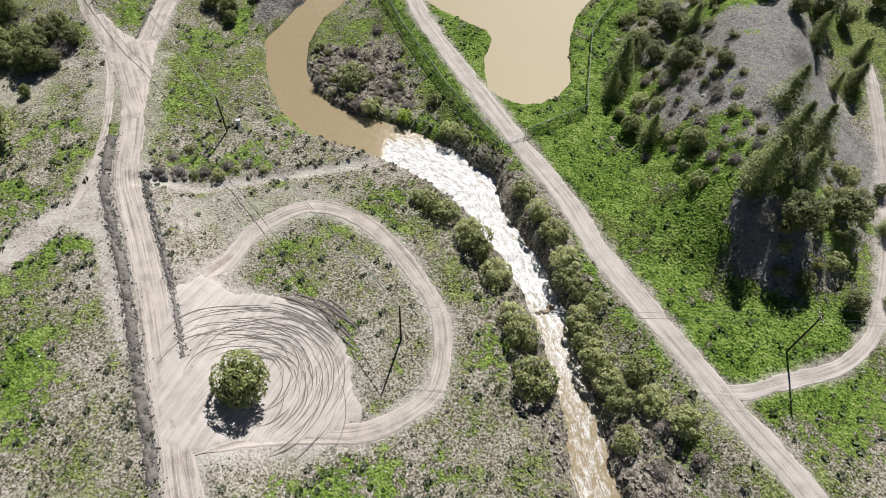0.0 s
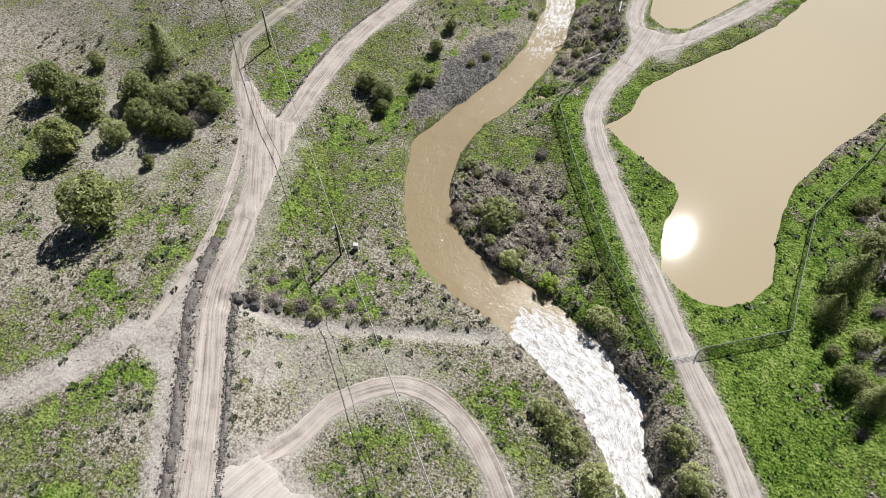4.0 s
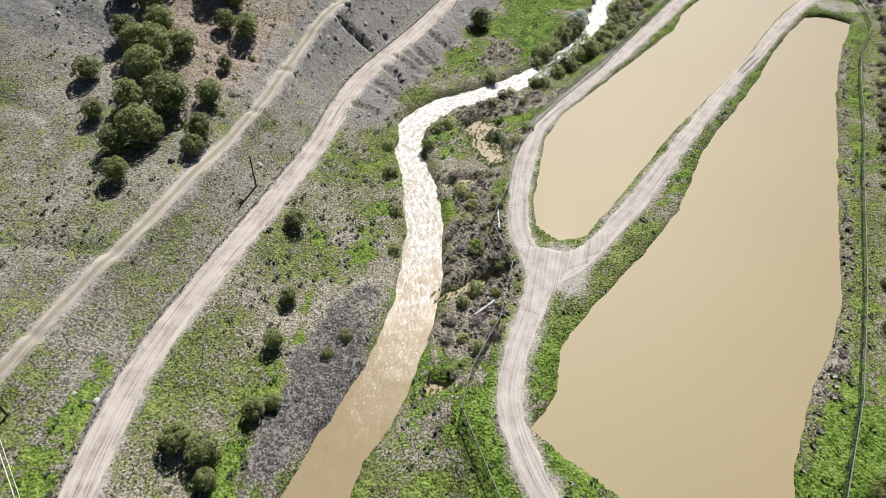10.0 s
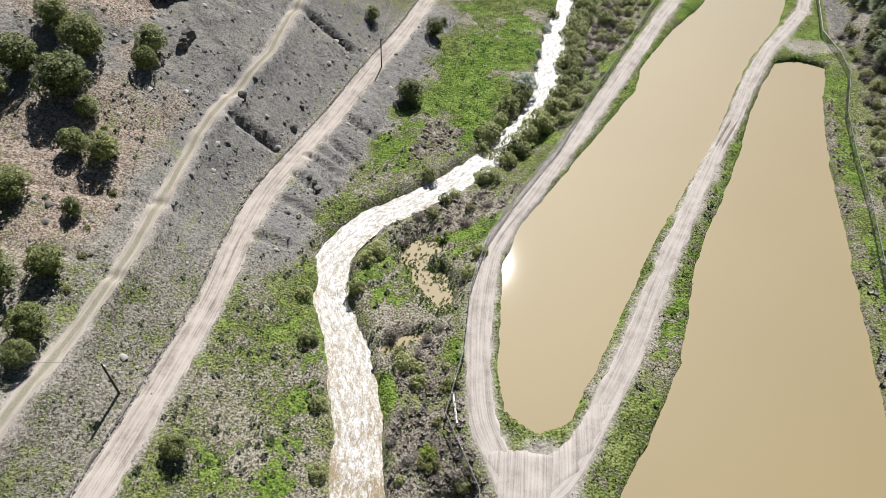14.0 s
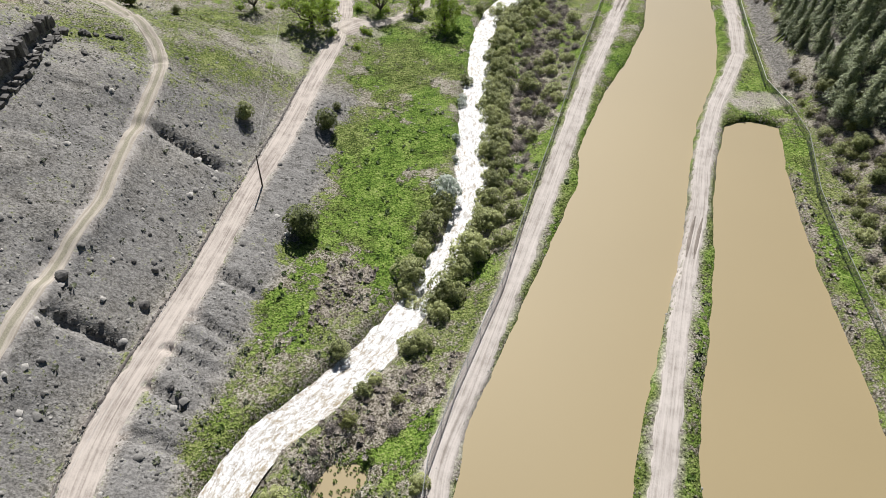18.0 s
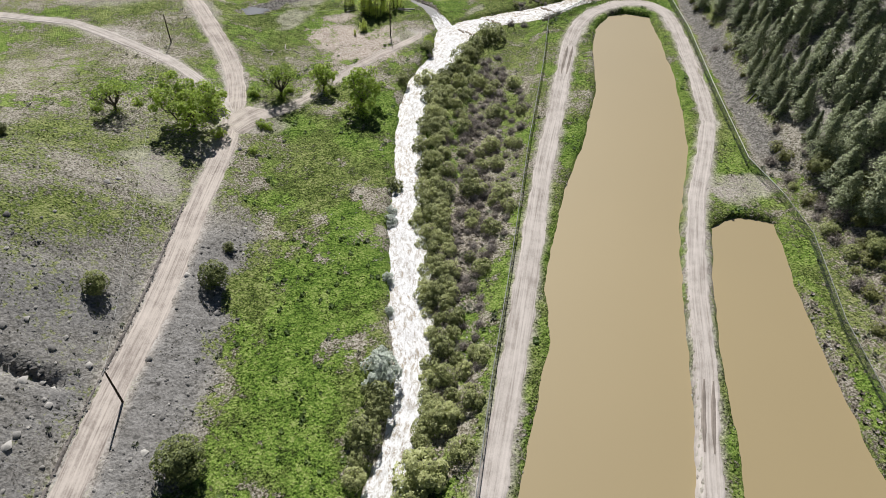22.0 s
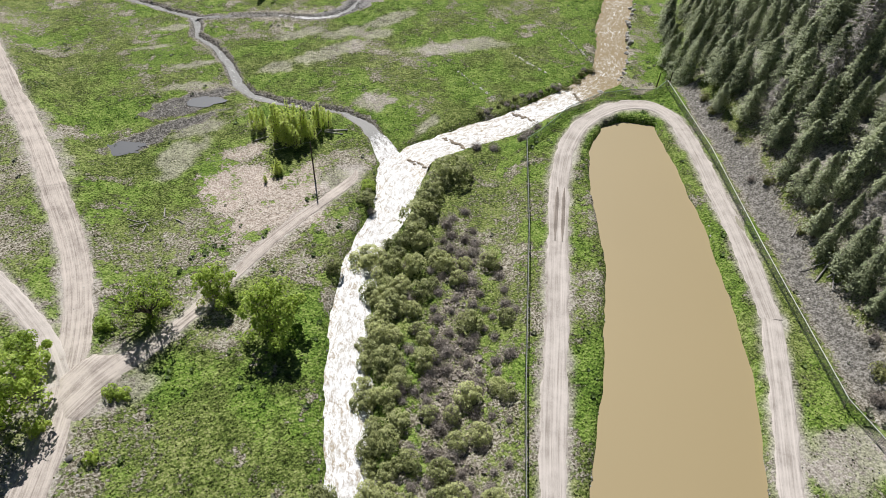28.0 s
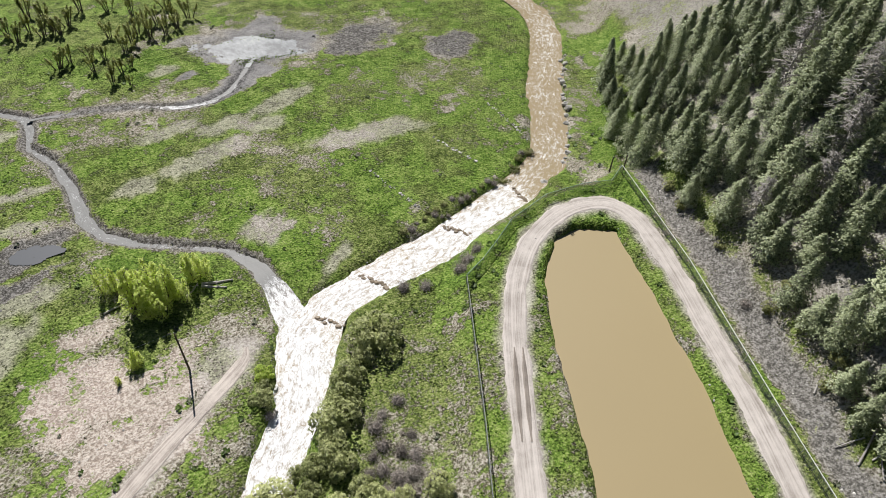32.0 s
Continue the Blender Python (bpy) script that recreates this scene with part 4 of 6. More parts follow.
def berm(line, offset, width, height, label):
    pts = curve_points(line, 0.4)
    side, along = strip_frame(pts)
    X, Y, Z = [], [], []
    for k in np.linspace(-1, 1, 9):
        o = offset + k * width * (1 + 0.3 * fbm(along, along * 0, 5, 121))
        x, y = pts[:, 0] + side[:, 0] * o, pts[:, 1] + side[:, 1] * o
        z = land_height(x, y) - 0.15 + height * (1 - k * k) * (0.7 + 0.7 * fbm(x, y, 1.3, 123)) + 0.34 * fbm(x, y, 0.8, 125, 2) * (1 - k * k)
        X.append(x), Y.append(y), Z.append(z)
    arr = [np.array(v).T.ravel() for v in (X, Y, Z)]
    return tagged(from_arrays("road_berm", np.stack(arr, -1), grid_faces(len(pts), 9), BERM), label, "berm", kind="structure")


berm(MAIN[1:10], 3.8, 1.15, 0.6, "dark bladed gravel berm along the road edge")
berm(MAIN[4:9], -3.4, 0.6, 0.45, "narrow dark bladed berm along the road edge")
berm(MAIN[11:19], 3.3, 0.35, 0.45, "low cut bank along the uphill road edge")
berm(MAIN[18:24], 3.2, 0.4, 0.5, "low cut bank along the uphill road edge")


# ---- water ----
def rapid_of(x, y):
    r = np.interp(y, [0, 40, 56, 66, 98, 103, 108, 150, 165, 185, 200, 245, 262, 300, 320, 430, 470], [0.6, 0.62, 0.66, 0.92, 1.0, 0.6, 0.32, 0.34, 0.38, 0.54, 0.74, 0.8, 0.88, 0.92, 0.92, 0.92, 0.7])
    r = np.where((y < 120) & (x < -14), 0.31, r)
    # past x 138 the pale foam also paints in sky glint on calm water
    return np.where(x > 74, np.interp(x, [74, 90, 128, 138, 150], [0.9, 0.86, 0.82, 0.62, 0.55]), r)


def stream(name, line, level, material, label, rapid, step=0.7, extra=1.2):
    pts = curve_points(line, step)
    side, along = strip_frame(pts)
    across = np.linspace(-1, 1, 15)
    X, Y, Z, U, V, R = [], [], [], [], [], []
    for k in across:
        o = k * (pts[:, 2] + extra)
        x, y = pts[:, 0] + side[:, 0] * o, pts[:, 1] + side[:, 1] * o
        r = np.clip(rapid(x, y) * (1 + 0.16 * fbm(x, y, 7, 135)) - 0.10 * k * k, 0, 1)
        z = level + r * (0.16 * fbm(x, y, 2.4, 131) + 0.12 * fbm(x, y, 0.9, 133))
        X.append(x), Y.append(y), Z.append(z), U.append(o), V.append(along), R.append(r)
    arr = [np.array(v).T.ravel() for v in (X, Y, Z, U, V, R)]
    ob = from_arrays(name, np.stack(arr[:3], -1), grid_faces(len(pts), len(across)), material)
    uv_layer(ob, arr[3], arr[4])
    colour_layer(ob, "rapid", arr[5], arr[5], arr[5])
    return tagged(ob, label, "river" if name == "river" else "stream", kind="structure")


stream("river", RIVER, WATER_RIVER, RIVER_WATER, "fast silty river with white rapids and calm tan pools", rapid_of)
stream("side_stream", STREAM, WATER_RIVER - 0.02, CLEAR_WATER, "shallow grey stream winding through the meadow", lambda x, y: np.interp(y, [440, 447, 452, 462, 600], [0.95, 0.7, 0.3, 0.44, 0.42]), extra=0.9)
stream("seep", SEEP, -5.52, CLEAR_WATER, "thin glinting trickle over wet ground", lambda x, y: np.interp(x, [40, 60, 72, 86, 100], [0.15, 0.4, 0.75, 0.6, 0.3]), extra=0.5)


def sheet(name, spots, level, material, label, reach, step):
    """A flat sheet of water where spots(x, y) is under reach."""
    lo, hi, test = spots
    x, y = np.arange(lo[0], hi[0], step), np.arange(lo[1], hi[1], step)
    X, Y = [v.ravel() for v in np.meshgrid(x, y)]
    f = grid_faces(len(y), len(x))
    f = f[(test(X, Y) < reach)[f].any(1)]
    used, inv = np.unique(f, return_inverse=True)
    ob = from_arrays(name, np.stack([X[used], Y[used], np.full(len(used), level)], -1), inv.reshape(f.shape), material)
    return tagged(ob, label, "pond", kind="structure")


sheet("pond_lower", ((-14, 108), (114, 328), lambda x, y: inside(POND_LOW, x, y)), WATER_POND, POND_WATER, "long calm settling pond of tan silty water", 0.8, 1.5)
sheet("pond_upper", ((-12, 194), (148, 431), lambda x, y: inside(POND_UP, x, y)), WATER_POND + 0.1, POND_WATER, "long calm settling pond of tan silty water", 0.8, 1.5)
for i, p in enumerate(POOLS):
    sheet("backwater_pool", ((p[0] - 9, p[1] - 9), (p[0] + 9, p[1] + 9), lambda x, y, p=p: pool_e(*p, x, y)), WATER_RIVER + 0.06 + 0.01 * i, POND_WATER, "small still backwater of tan water", 1.25, 0.5)
for p in ((10, 464.8, 6.5, 3.0, 0), (34, 479.5, 6.0, 2.6, -15)):
    sheet("bog_pool", ((p[0] - 10, p[1] - 7), (p[0] + 10, p[1] + 7), lambda x, y, p=p: pool_e(*p, x, y) + 0.5 * fbm(x, y, 1.8, 75)), float(land_height(p[0], p[1])) + 0.12, DARK_WATER, "dark shallow bog water mirroring the blue sky", 0.9, 0.4)
sheet("marsh_pool", ((86, 520), (130, 570), lambda x, y: pool_e(*MARSH, x, y)), -5.45, SILVER_WATER, "shallow grey sky-lit water in the marsh", 1.4, 1.0)

# ---- plants ----
def gz(x, y):
    return float(land_height(x, y))


def unit(v):
    return v / np.maximum(np.linalg.norm(v, axis=-1, keepdims=True), 1e-9)


def leaves(rng, centre, out, size, per, spread, lean=1.0, slim=0.45, loose=0.3):
    """Clumps of small three-cornered leaves: per leaves round each centre, lying across out like the skin of the crown."""
    n = len(centre)
    c = np.repeat(centre, per, 0) + rng.normal(0, 1, (n * per, 3)) * np.repeat(np.broadcast_to(spread, (n,)), per)[:, None]
    o = unit(np.repeat(unit(out), per, 0) * lean + rng.normal(0, 1, (n * per, 3)) * loose)
    side = unit(np.cross(o, rng.normal(0, 1, (n * per, 3))))
    along = np.cross(o, side)
    s = (np.repeat(np.broadcast_to(size, (n,)), per) * rng.uniform(0.7, 1.35, n * per))[:, None]
    v = np.stack([c - along * s * 0.5 + side * s * slim, c - along * s * 0.5 - side * s * slim, c + along * s * 0.75], 1)
    return v.reshape(-1, 3), np.arange(n * per * 3).reshape(-1, 3)


def joined(*pieces):
    vs, fs, base = [], [], 0
    for v, f in pieces:
        vs.append(v), fs.append(f + base)
        base += len(v)
    return np.vstack(vs), np.vstack(fs)


def limb(a, b, r0, r1, sides=5, bend=0.0, rng=None):
    """A tapered, slightly bent limb as triangles."""
    a, b = np.array(a, float), np.array(b, float)
    d = unit(b - a)
    u = unit(np.cross(d, [0.3, 0.8, 0.5]))
    w = np.cross(d, u)
    mid = (a + b) / 2 + (rng.normal(0, 1, 3) * bend if rng is not None else 0)
    rings = []
    for p, r in ((a, r0), (mid, 0.5 * (r0 + r1)), (b, r1)):
        k = np.arange(sides) * 2 * np.pi / sides
        rings.append(p + r * (np.cos(k)[:, None] * u + np.sin(k)[:, None] * w))
    v = np.vstack(rings)
    f = []
    for ring in range(2):
        for i in range(sides):
            p, q = ring * sides + i, ring * sides + (i + 1) % sides
            f += [(p, q, q + sides), (p, q + sides, p + sides)]
    return v, np.array(f)


def sphere_points(rng, n):
    v = unit(rng.normal(0, 1, (n, 3)))
    return v


def lumps(rng, centres, radii, leaf, per, tall=1.0, up=0.75, loose=0.32):
    """Leaves on the skins of rounded lumps, with dark creases between; those buried in a neighbour are left out."""
    centres, radii = np.asarray(centres, float), np.asarray(radii, float)
    own = np.repeat(np.arange(len(centres)), per)
    v = unit(rng.normal(0, 1, (len(own), 3)))
    v[:, 2] = np.where(v[:, 2] < -0.4, -v[:, 2], v[:, 2])
    p = centres[own] + v * (radii[own] * rng.uniform(0.78, 1.1, len(own)))[:, None] * (1, 1, tall)
    deep = np.zeros(len(p), bool)
    for i, (q, r) in enumerate(zip(centres, radii)):
        deep |= (np.linalg.norm((p - q) / (1, 1, tall), axis=1) < 0.8 * r) & (own != i)
    return leaves(rng, p[~deep], v[~deep] + (0, 0, up), leaf, 1, 0.0, loose=loose)


def tree(name, label, category, pieces, group=""):
    """A tree of trunk and crown pieces under one Empty at its foot."""
    root = tagged(new(name), label, category, group)
    for pname, (v, f), material in pieces:
        ob = from_arrays(pname, v, f, material, root, shade=pname != "crown")
        if pname == "branchwork":  # too fine to pick apart
            tagged(ob, kind="stuff")
    return root


def juniper(seed, label, material=None, tall=1.65, sparse=1.0):
    rng = np.random.default_rng(seed)
    w = sphere_points(rng, int(46 * sparse))
    w = w[w[:, 2] > -0.7]
    r = rng.uniform(0.22, 0.42, len(w))
    c = w * (1.04 - r)[:, None] * (1, 1, tall * 0.62) + (0, 0, tall * 0.56)
    outer = lumps(rng, c, r, 0.074, 135)
    w = sphere_points(rng, 110)
    inner = leaves(rng, w * 0.6 * (1, 1, tall * 0.6) + (0, 0, tall * 0.52), w, 0.2, 5, 0.05)
    trunk = joined(limb((0, 0, -0.12), (0.04, 0.02, 0.6), 0.085, 0.05), limb((0.03, 0, 0.25), (0.3, 0.1, 0.8), 0.045, 0.02), limb((0.03, 0, 0.2), (-0.25, 0.2, 0.8), 0.045, 0.02))
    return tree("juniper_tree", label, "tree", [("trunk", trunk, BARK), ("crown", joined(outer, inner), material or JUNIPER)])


def conifer(seed, label, material=None, dead=False, width=0.2, name="conifer_tree", boughs=140, taper=1.35):
    """A conifer one metre high: drooping boughs in tiers round the trunk, each a flat spray; dead ones keep bare limbs."""
    rng = np.random.default_rng(seed)
    wood = [limb((0, 0, -0.03), (0.004, 0, 0.97), 0.017, 0.003, 6)]
    if dead:
        for i in range(150):
            z = 0.12 + 0.84 * rng.random()
            a, r = rng.uniform(0, 6.28), width * (1.05 - z) ** 0.6 * rng.uniform(0.6, 1.1)
            root, tip = np.array([0, 0, z]), np.array([np.cos(a) * r, np.sin(a) * r, z - 0.1 * r])
            wood.append(limb(root, tip, 0.007, 0.003, 3))
            for _ in range(4):
                wood.append(limb(root * 0.4 + tip * 0.6, tip + rng.normal(0, 0.035, 3), 0.004, 0.002, 3))
        return tree("dead_conifer", label, "tree", [("trunk", joined(*wood), DEADWOOD)])
    per = 26
    z = 0.05 + 0.94 * (np.arange(boughs) + rng.random(boughs)) / boughs
    a = np.arange(boughs) * 2.4 + rng.normal(0, 0.35, boughs)
    side = 1 + 0.14 * np.cos(a * 2 + seed)
    r = width * (1.03 - z ** taper) ** 0.9 * np.minimum(1, 0.62 + 1.4 * z) * side * rng.uniform(0.68, 1.15, boughs) + 0.008
    k = np.repeat(np.arange(boughs), per)
    t = rng.uniform(0.12, 1.0, len(k)) ** 0.7
    across = rng.uniform(-1, 1, len(k)) * r[k] * (0.14 + 0.5 * t * (1.15 - t))
    d, e = np.stack([np.cos(a), np.sin(a)], -1)[k], np.stack([-np.sin(a), np.cos(a)], -1)[k]
    flat = d * (r[k] * t)[:, None] + e * across[:, None]
    c = np.column_stack([flat, z[k] - 0.34 * r[k] * t ** 2 - 0.25 * np.abs(across) + rng.normal(0, 0.004, len(k))])
    out = np.column_stack([d * 0.55 + e * (across / r[k])[:, None] * 0.8, np.full(len(k), 0.85)])
    outer = leaves(rng, c, out, 0.021 + 0.012 * (1 - z[k]), 1, 0.002, 1.0, 0.34, 0.28)
    k = rng.integers(0, len(c), 130)
    inner = leaves(rng, c[k] * (0.4, 0.4, 0.95), out[k] * (1, 1, 0.2), 0.06, 3, 0.01)
    return tree(name, label, "tree", [("trunk", joined(*wood), BARK), ("crown", joined(outer, inner), material or CONIFER)])


def bush(seed, label, material, name="willow_bush", category="bush", n=95, tall=1.1, leaf=0.085, bare=False):
    rng = np.random.default_rng(seed)
    w = sphere_points(rng, n)
    w = w[w[:, 2] > -0.05][:max(9, n // 5)]
    r = rng.uniform(0.2, 0.42, len(w))
    c = w * (1.05 - r)[:, None] * (1, 1, tall) + (0, 0, 0.12)
    if bare:  # a haze of thin twigs
        v = sphere_points(rng, n * 9)
        v[:, 2] = np.abs(v[:, 2])
        p = v * rng.uniform(0.5, 1.05, len(v))[:, None] * (1, 1, tall)
        side = unit(np.cross(v, rng.normal(0, 1, v.shape)))
        crown = leaves(rng, p, side + (0, 0, 0.6), leaf * 2.2, 1, 0.03, 0.8, 0.11, 0.5)
    else:
        crown = lumps(rng, c, r, leaf * 1.12, 92, 1.25)
    w = sphere_points(rng, 60)
    w[:, 2] = np.abs(w[:, 2])
    crown = joined(crown, leaves(rng, w * 0.5 * (1, 1, tall), w + (0, 0, 0.4), 0.2, 4, 0.06))
    stems = [limb((rng.normal(0, 0.08), rng.normal(0, 0.08), -0.15), tuple(p * (0.95, 0.95, 1.0)), 0.022, 0.006, 3, 0.05, rng) for p in (w[::2] * 0.9 if bare else c)]
    return tree(name, label, category, [("branchwork", joined(*stems), BARK if not bare else DEADWOOD), ("crown", crown, material)])


def broadleaf(seed, label, material, spread=1.0, per=70, height=1.25, dead=3, leaf=0.05, low=60):
    """A cottonwood: forked trunk, limbs, and leaves in lumps round the limb ends, with gaps."""
    rng = np.random.default_rng(seed)
    wood, ends = [limb((0, 0, -0.1), (0.03, 0.02, 0.38), 0.075, 0.05, 7, 0.02, rng)], []
    for i in range(11):
        a = i * 2.4 + rng.uniform(-0.3, 0.3)
        r, z = rng.uniform(0.25, 0.8) * spread, rng.uniform(0.6, 1.0) * height
        tip = np.array([np.cos(a) * r, np.sin(a) * r, z])
        start = np.array([0.02, 0.02, rng.uniform(0.25, 0.42)])
        wood.append(limb(start, tip, 0.038, 0.014, 5, 0.05, rng))
        for _ in range(4):
            t2 = tip + rng.normal(0, 0.2, 3) * (1, 1, 0.8)
            wood.append(limb(start * 0.35 + tip * 0.65, t2, 0.016, 0.005, 3, 0.03, rng))
            ends.append(t2)
    for _ in range(dead):
        a = rng.uniform(0, 6.28)
        tip = np.array([np.cos(a) * 1.0, np.sin(a) * 1.0, rng.uniform(0.5, 1.05) * height])
        wood.append(limb((0, 0, 0.35), tip, 0.03, 0.008, 4, 0.08, rng))
        for _ in range(3):
            wood.append(limb(tip * 0.7 + (0, 0, 0.1), tip + rng.normal(0, 0.18, 3), 0.012, 0.005, 3))
    ends = np.array(ends)
    crown = lumps(rng, ends, rng.uniform(0.14, 0.29, len(ends)), leaf, per, 0.9, 0.9, 0.4)
    foot = rng.normal(0, 0.34, (low // 6, 3)) * (1, 1, 0)
    crown = joined(crown, lumps(rng, foot + (0, 0, 0.1), rng.uniform(0.12, 0.22, len(foot)), leaf, 60, 1.4))
    return tree("cottonwood_tree", label, "tree", [("trunk", joined(*wood), BARK), ("crown", crown, material)])


def plume(seed, label, material, name="poplar_clump", plumes=7, leaf=0.078, reach=0.34):
    """Upright stems close together, each a narrow plume of spring leaves."""
    rng = np.random.default_rng(seed)
    wood, cs, outs = [], [], []
    for i in range(plumes):
        x, y = rng.normal(0, 0.36 if plumes > 5 else 0.16, 2)
        h = rng.uniform(1.3, 2.2) * (1.15 - 0.5 * np.hypot(x, y))
        top = np.array([x * (1.25 if plumes > 5 else 3.2), y * (1.25 if plumes > 5 else 3.2), h])
        wood.append(limb((x, y, -0.08), top, 0.03 if plumes > 5 else 0.07, 0.012, 4, 0.02, rng))
        t = rng.uniform(0.08 if plumes > 5 else 0.5, 1.0, 230)[:, None]
        off = unit(rng.normal(0, 1, (230, 3)) * (1, 1, 0.3))
        lump = 0.8 + 0.35 * np.cos(9 * t + 3 * off[:, :1] + i)
        off = off * (reach * np.sqrt(np.clip(t - (0 if plumes > 5 else 0.45), 0, 0.3) / 0.3) * (1.03 - t) ** 0.6 * lump + 0.015) * rng.uniform(0.8, 1.1, (230, 1))
        cs.append(np.array([x, y, 0]) * (1 - t) + top * t + off)
        outs.append(off)
    stems = [("stem", w, BARK) for w in wood]
    return tree(name, label, "tree", stems + [("crown", leaves(rng, np.vstack(cs), unit(np.vstack(outs)) * 0.4 + (0, 0, 1.0), leaf, 1, 0.01, 1.0, 0.45, 0.35), material)])


def set_out(kinds, spots, sink=0.1, squash=0.12, seed=1):
    """Copies of the given plants at (x, y, size); the first of each kind moves into place itself."""
    rng = random.Random(seed)
    used = set()
    for i, (x, y, r) in enumerate(spots):
        k = kinds[i % len(kinds)]
        m = pose(x, y, gz(x, y) - sink, rng.uniform(-3, 3), rng.uniform(-3, 3), rng.uniform(0, 360))
        s = Matrix.Diagonal((r * rng.uniform(1 - squash, 1 + squash), r, r * rng.uniform(1 - squash, 1 + squash), 1))
        if id(k) in used:
            copy_thing(k, m @ s)
        else:
            used.add(id(k))
            FIRST.append((k, m @ s))


def fill(count, box, keep, gap, seed):
    """Random spots in a box that pass keep(x, y) and stand gap apart."""
    rng = np.random.default_rng(seed)
    x, y = rng.uniform(box[0], box[1], count), rng.uniform(box[2], box[3], count)
    m = rng.random(count) < keep(x, y)
    taken, out = {}, []
    for px, py in zip(x[m], y[m]):
        i, j = int(px // gap), int(py // gap)
        if all((px - qx) ** 2 + (py - qy) ** 2 > gap * gap for di in (-1, 0, 1) for dj in (-1, 0, 1) for qx, qy in taken.get((i + di, j + dj), ())):
            taken.setdefault((i, j), []).append((px, py))
            out.append((px, py))
    return out


FIRST = []
rng0 = random.Random(40)

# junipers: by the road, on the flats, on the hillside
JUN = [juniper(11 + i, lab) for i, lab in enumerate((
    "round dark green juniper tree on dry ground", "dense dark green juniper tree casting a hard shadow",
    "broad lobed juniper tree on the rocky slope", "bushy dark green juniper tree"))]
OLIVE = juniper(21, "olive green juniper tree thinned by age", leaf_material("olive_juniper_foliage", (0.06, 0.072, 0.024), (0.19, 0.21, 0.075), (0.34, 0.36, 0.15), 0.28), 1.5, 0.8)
J_FLAT = [(-30.3, 41.1, 4.4), (-50.1, 132.6, 1.9), (-133, 119.6, 4.6), (-125.5, 116.6, 4.1), (-114.8, 113.8, 5.0), (-123.2, 128.1, 2.0), (-107.8, 122.3, 3.5),
          (-102.8, 116.2, 3.2), (-100.1, 121.8, 2.7), (-95, 114.9, 3.4), (-94.7, 128.9, 2.4), (-111.6, 102.8, 4.1), (-103.6, 109.1, 2.9), (-93.6, 105.4, 1.4),
          (-93, 90.6, 5.2), (-64.1, 147.4, 2.6), (-59.4, 146.2, 2.7), (-54.3, 153.9, 2.0), (-51.6, 155.9, 1.4), (-58.1, 141.6, 1.8), (-54.5, 168, 1.9),
          (-54.4, 178.6, 1.9), (-115.3, 186.6, 2.0), (-20.5, 300.8, 3.8), (-11.9, 337, 2.9), (-31.3, 336.9, 2.2)]
J_HILL = [(-98, 229.6, 4.2), (-102.5, 237.8, 4.1), (-90, 221.2, 4.6), (-98.1, 219.7, 3.2), (-92.5, 210.3, 4.0), (-96.2, 205.8, 3.0), (-92.4, 197.3, 2.6), (-81.2, 214, 3.0),
          (-80.8, 208.7, 2.3), (-82.3, 225.5, 3.0), (-93.5, 242, 3.5), (-83.3, 239.6, 1.7), (-104.3, 215, 2.2), (-91.9, 269.1, 5.2), (-79.7, 281.4, 2.6), (-87.4, 265.1, 2.3),
          (-87.1, 254.8, 2.6), (-81.5, 254, 3.2), (-100.6, 247.8, 3.6), (-98.7, 236.6, 4.6), (-105.7, 255.3, 3.8), (-101.5, 273, 4.1), (-105.4, 264.9, 4.2), (-79.7, 288, 3.0),
          (-60.8, 384.2, 3.4), (-108, 243, 3.2), (-111, 228, 3.0), (-112, 258, 3.6), (-91.1, 281, 4.6), (-91, 211.5, 3.2), (-98, 286, 3.6)]
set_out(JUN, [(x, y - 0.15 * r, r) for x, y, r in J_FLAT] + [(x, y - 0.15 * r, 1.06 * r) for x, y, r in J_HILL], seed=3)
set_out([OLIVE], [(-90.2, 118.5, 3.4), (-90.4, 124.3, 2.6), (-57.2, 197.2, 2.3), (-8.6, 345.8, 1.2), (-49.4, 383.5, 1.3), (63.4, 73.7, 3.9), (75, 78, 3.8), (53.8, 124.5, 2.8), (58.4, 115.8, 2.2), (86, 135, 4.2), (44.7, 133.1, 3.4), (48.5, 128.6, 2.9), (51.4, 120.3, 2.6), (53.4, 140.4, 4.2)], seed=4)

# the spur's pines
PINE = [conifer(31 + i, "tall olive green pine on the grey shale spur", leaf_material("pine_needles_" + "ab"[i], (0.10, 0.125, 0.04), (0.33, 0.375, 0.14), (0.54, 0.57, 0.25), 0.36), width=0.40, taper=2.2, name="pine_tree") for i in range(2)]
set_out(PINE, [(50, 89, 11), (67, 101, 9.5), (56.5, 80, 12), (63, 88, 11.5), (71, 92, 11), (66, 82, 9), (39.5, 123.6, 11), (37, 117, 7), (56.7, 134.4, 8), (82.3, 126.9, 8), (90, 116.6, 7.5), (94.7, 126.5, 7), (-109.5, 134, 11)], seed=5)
S_SPOTS = fill(400, (34, 108, 56, 168), lambda x, y: np.where(near([(61, 84), (66, 118), (78, 150)], x, y)[0] < 30, 0.55, 0) * (inside(POND_LOW, x, y, 30) > 9) * (near(WEST, x, y)[0] > 9) * (cover_at(x, y)[2] < 0.75), 4.2, 45)
srng = random.Random(46)
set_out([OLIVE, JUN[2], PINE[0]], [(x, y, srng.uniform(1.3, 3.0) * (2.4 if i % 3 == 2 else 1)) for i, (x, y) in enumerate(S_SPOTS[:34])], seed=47)
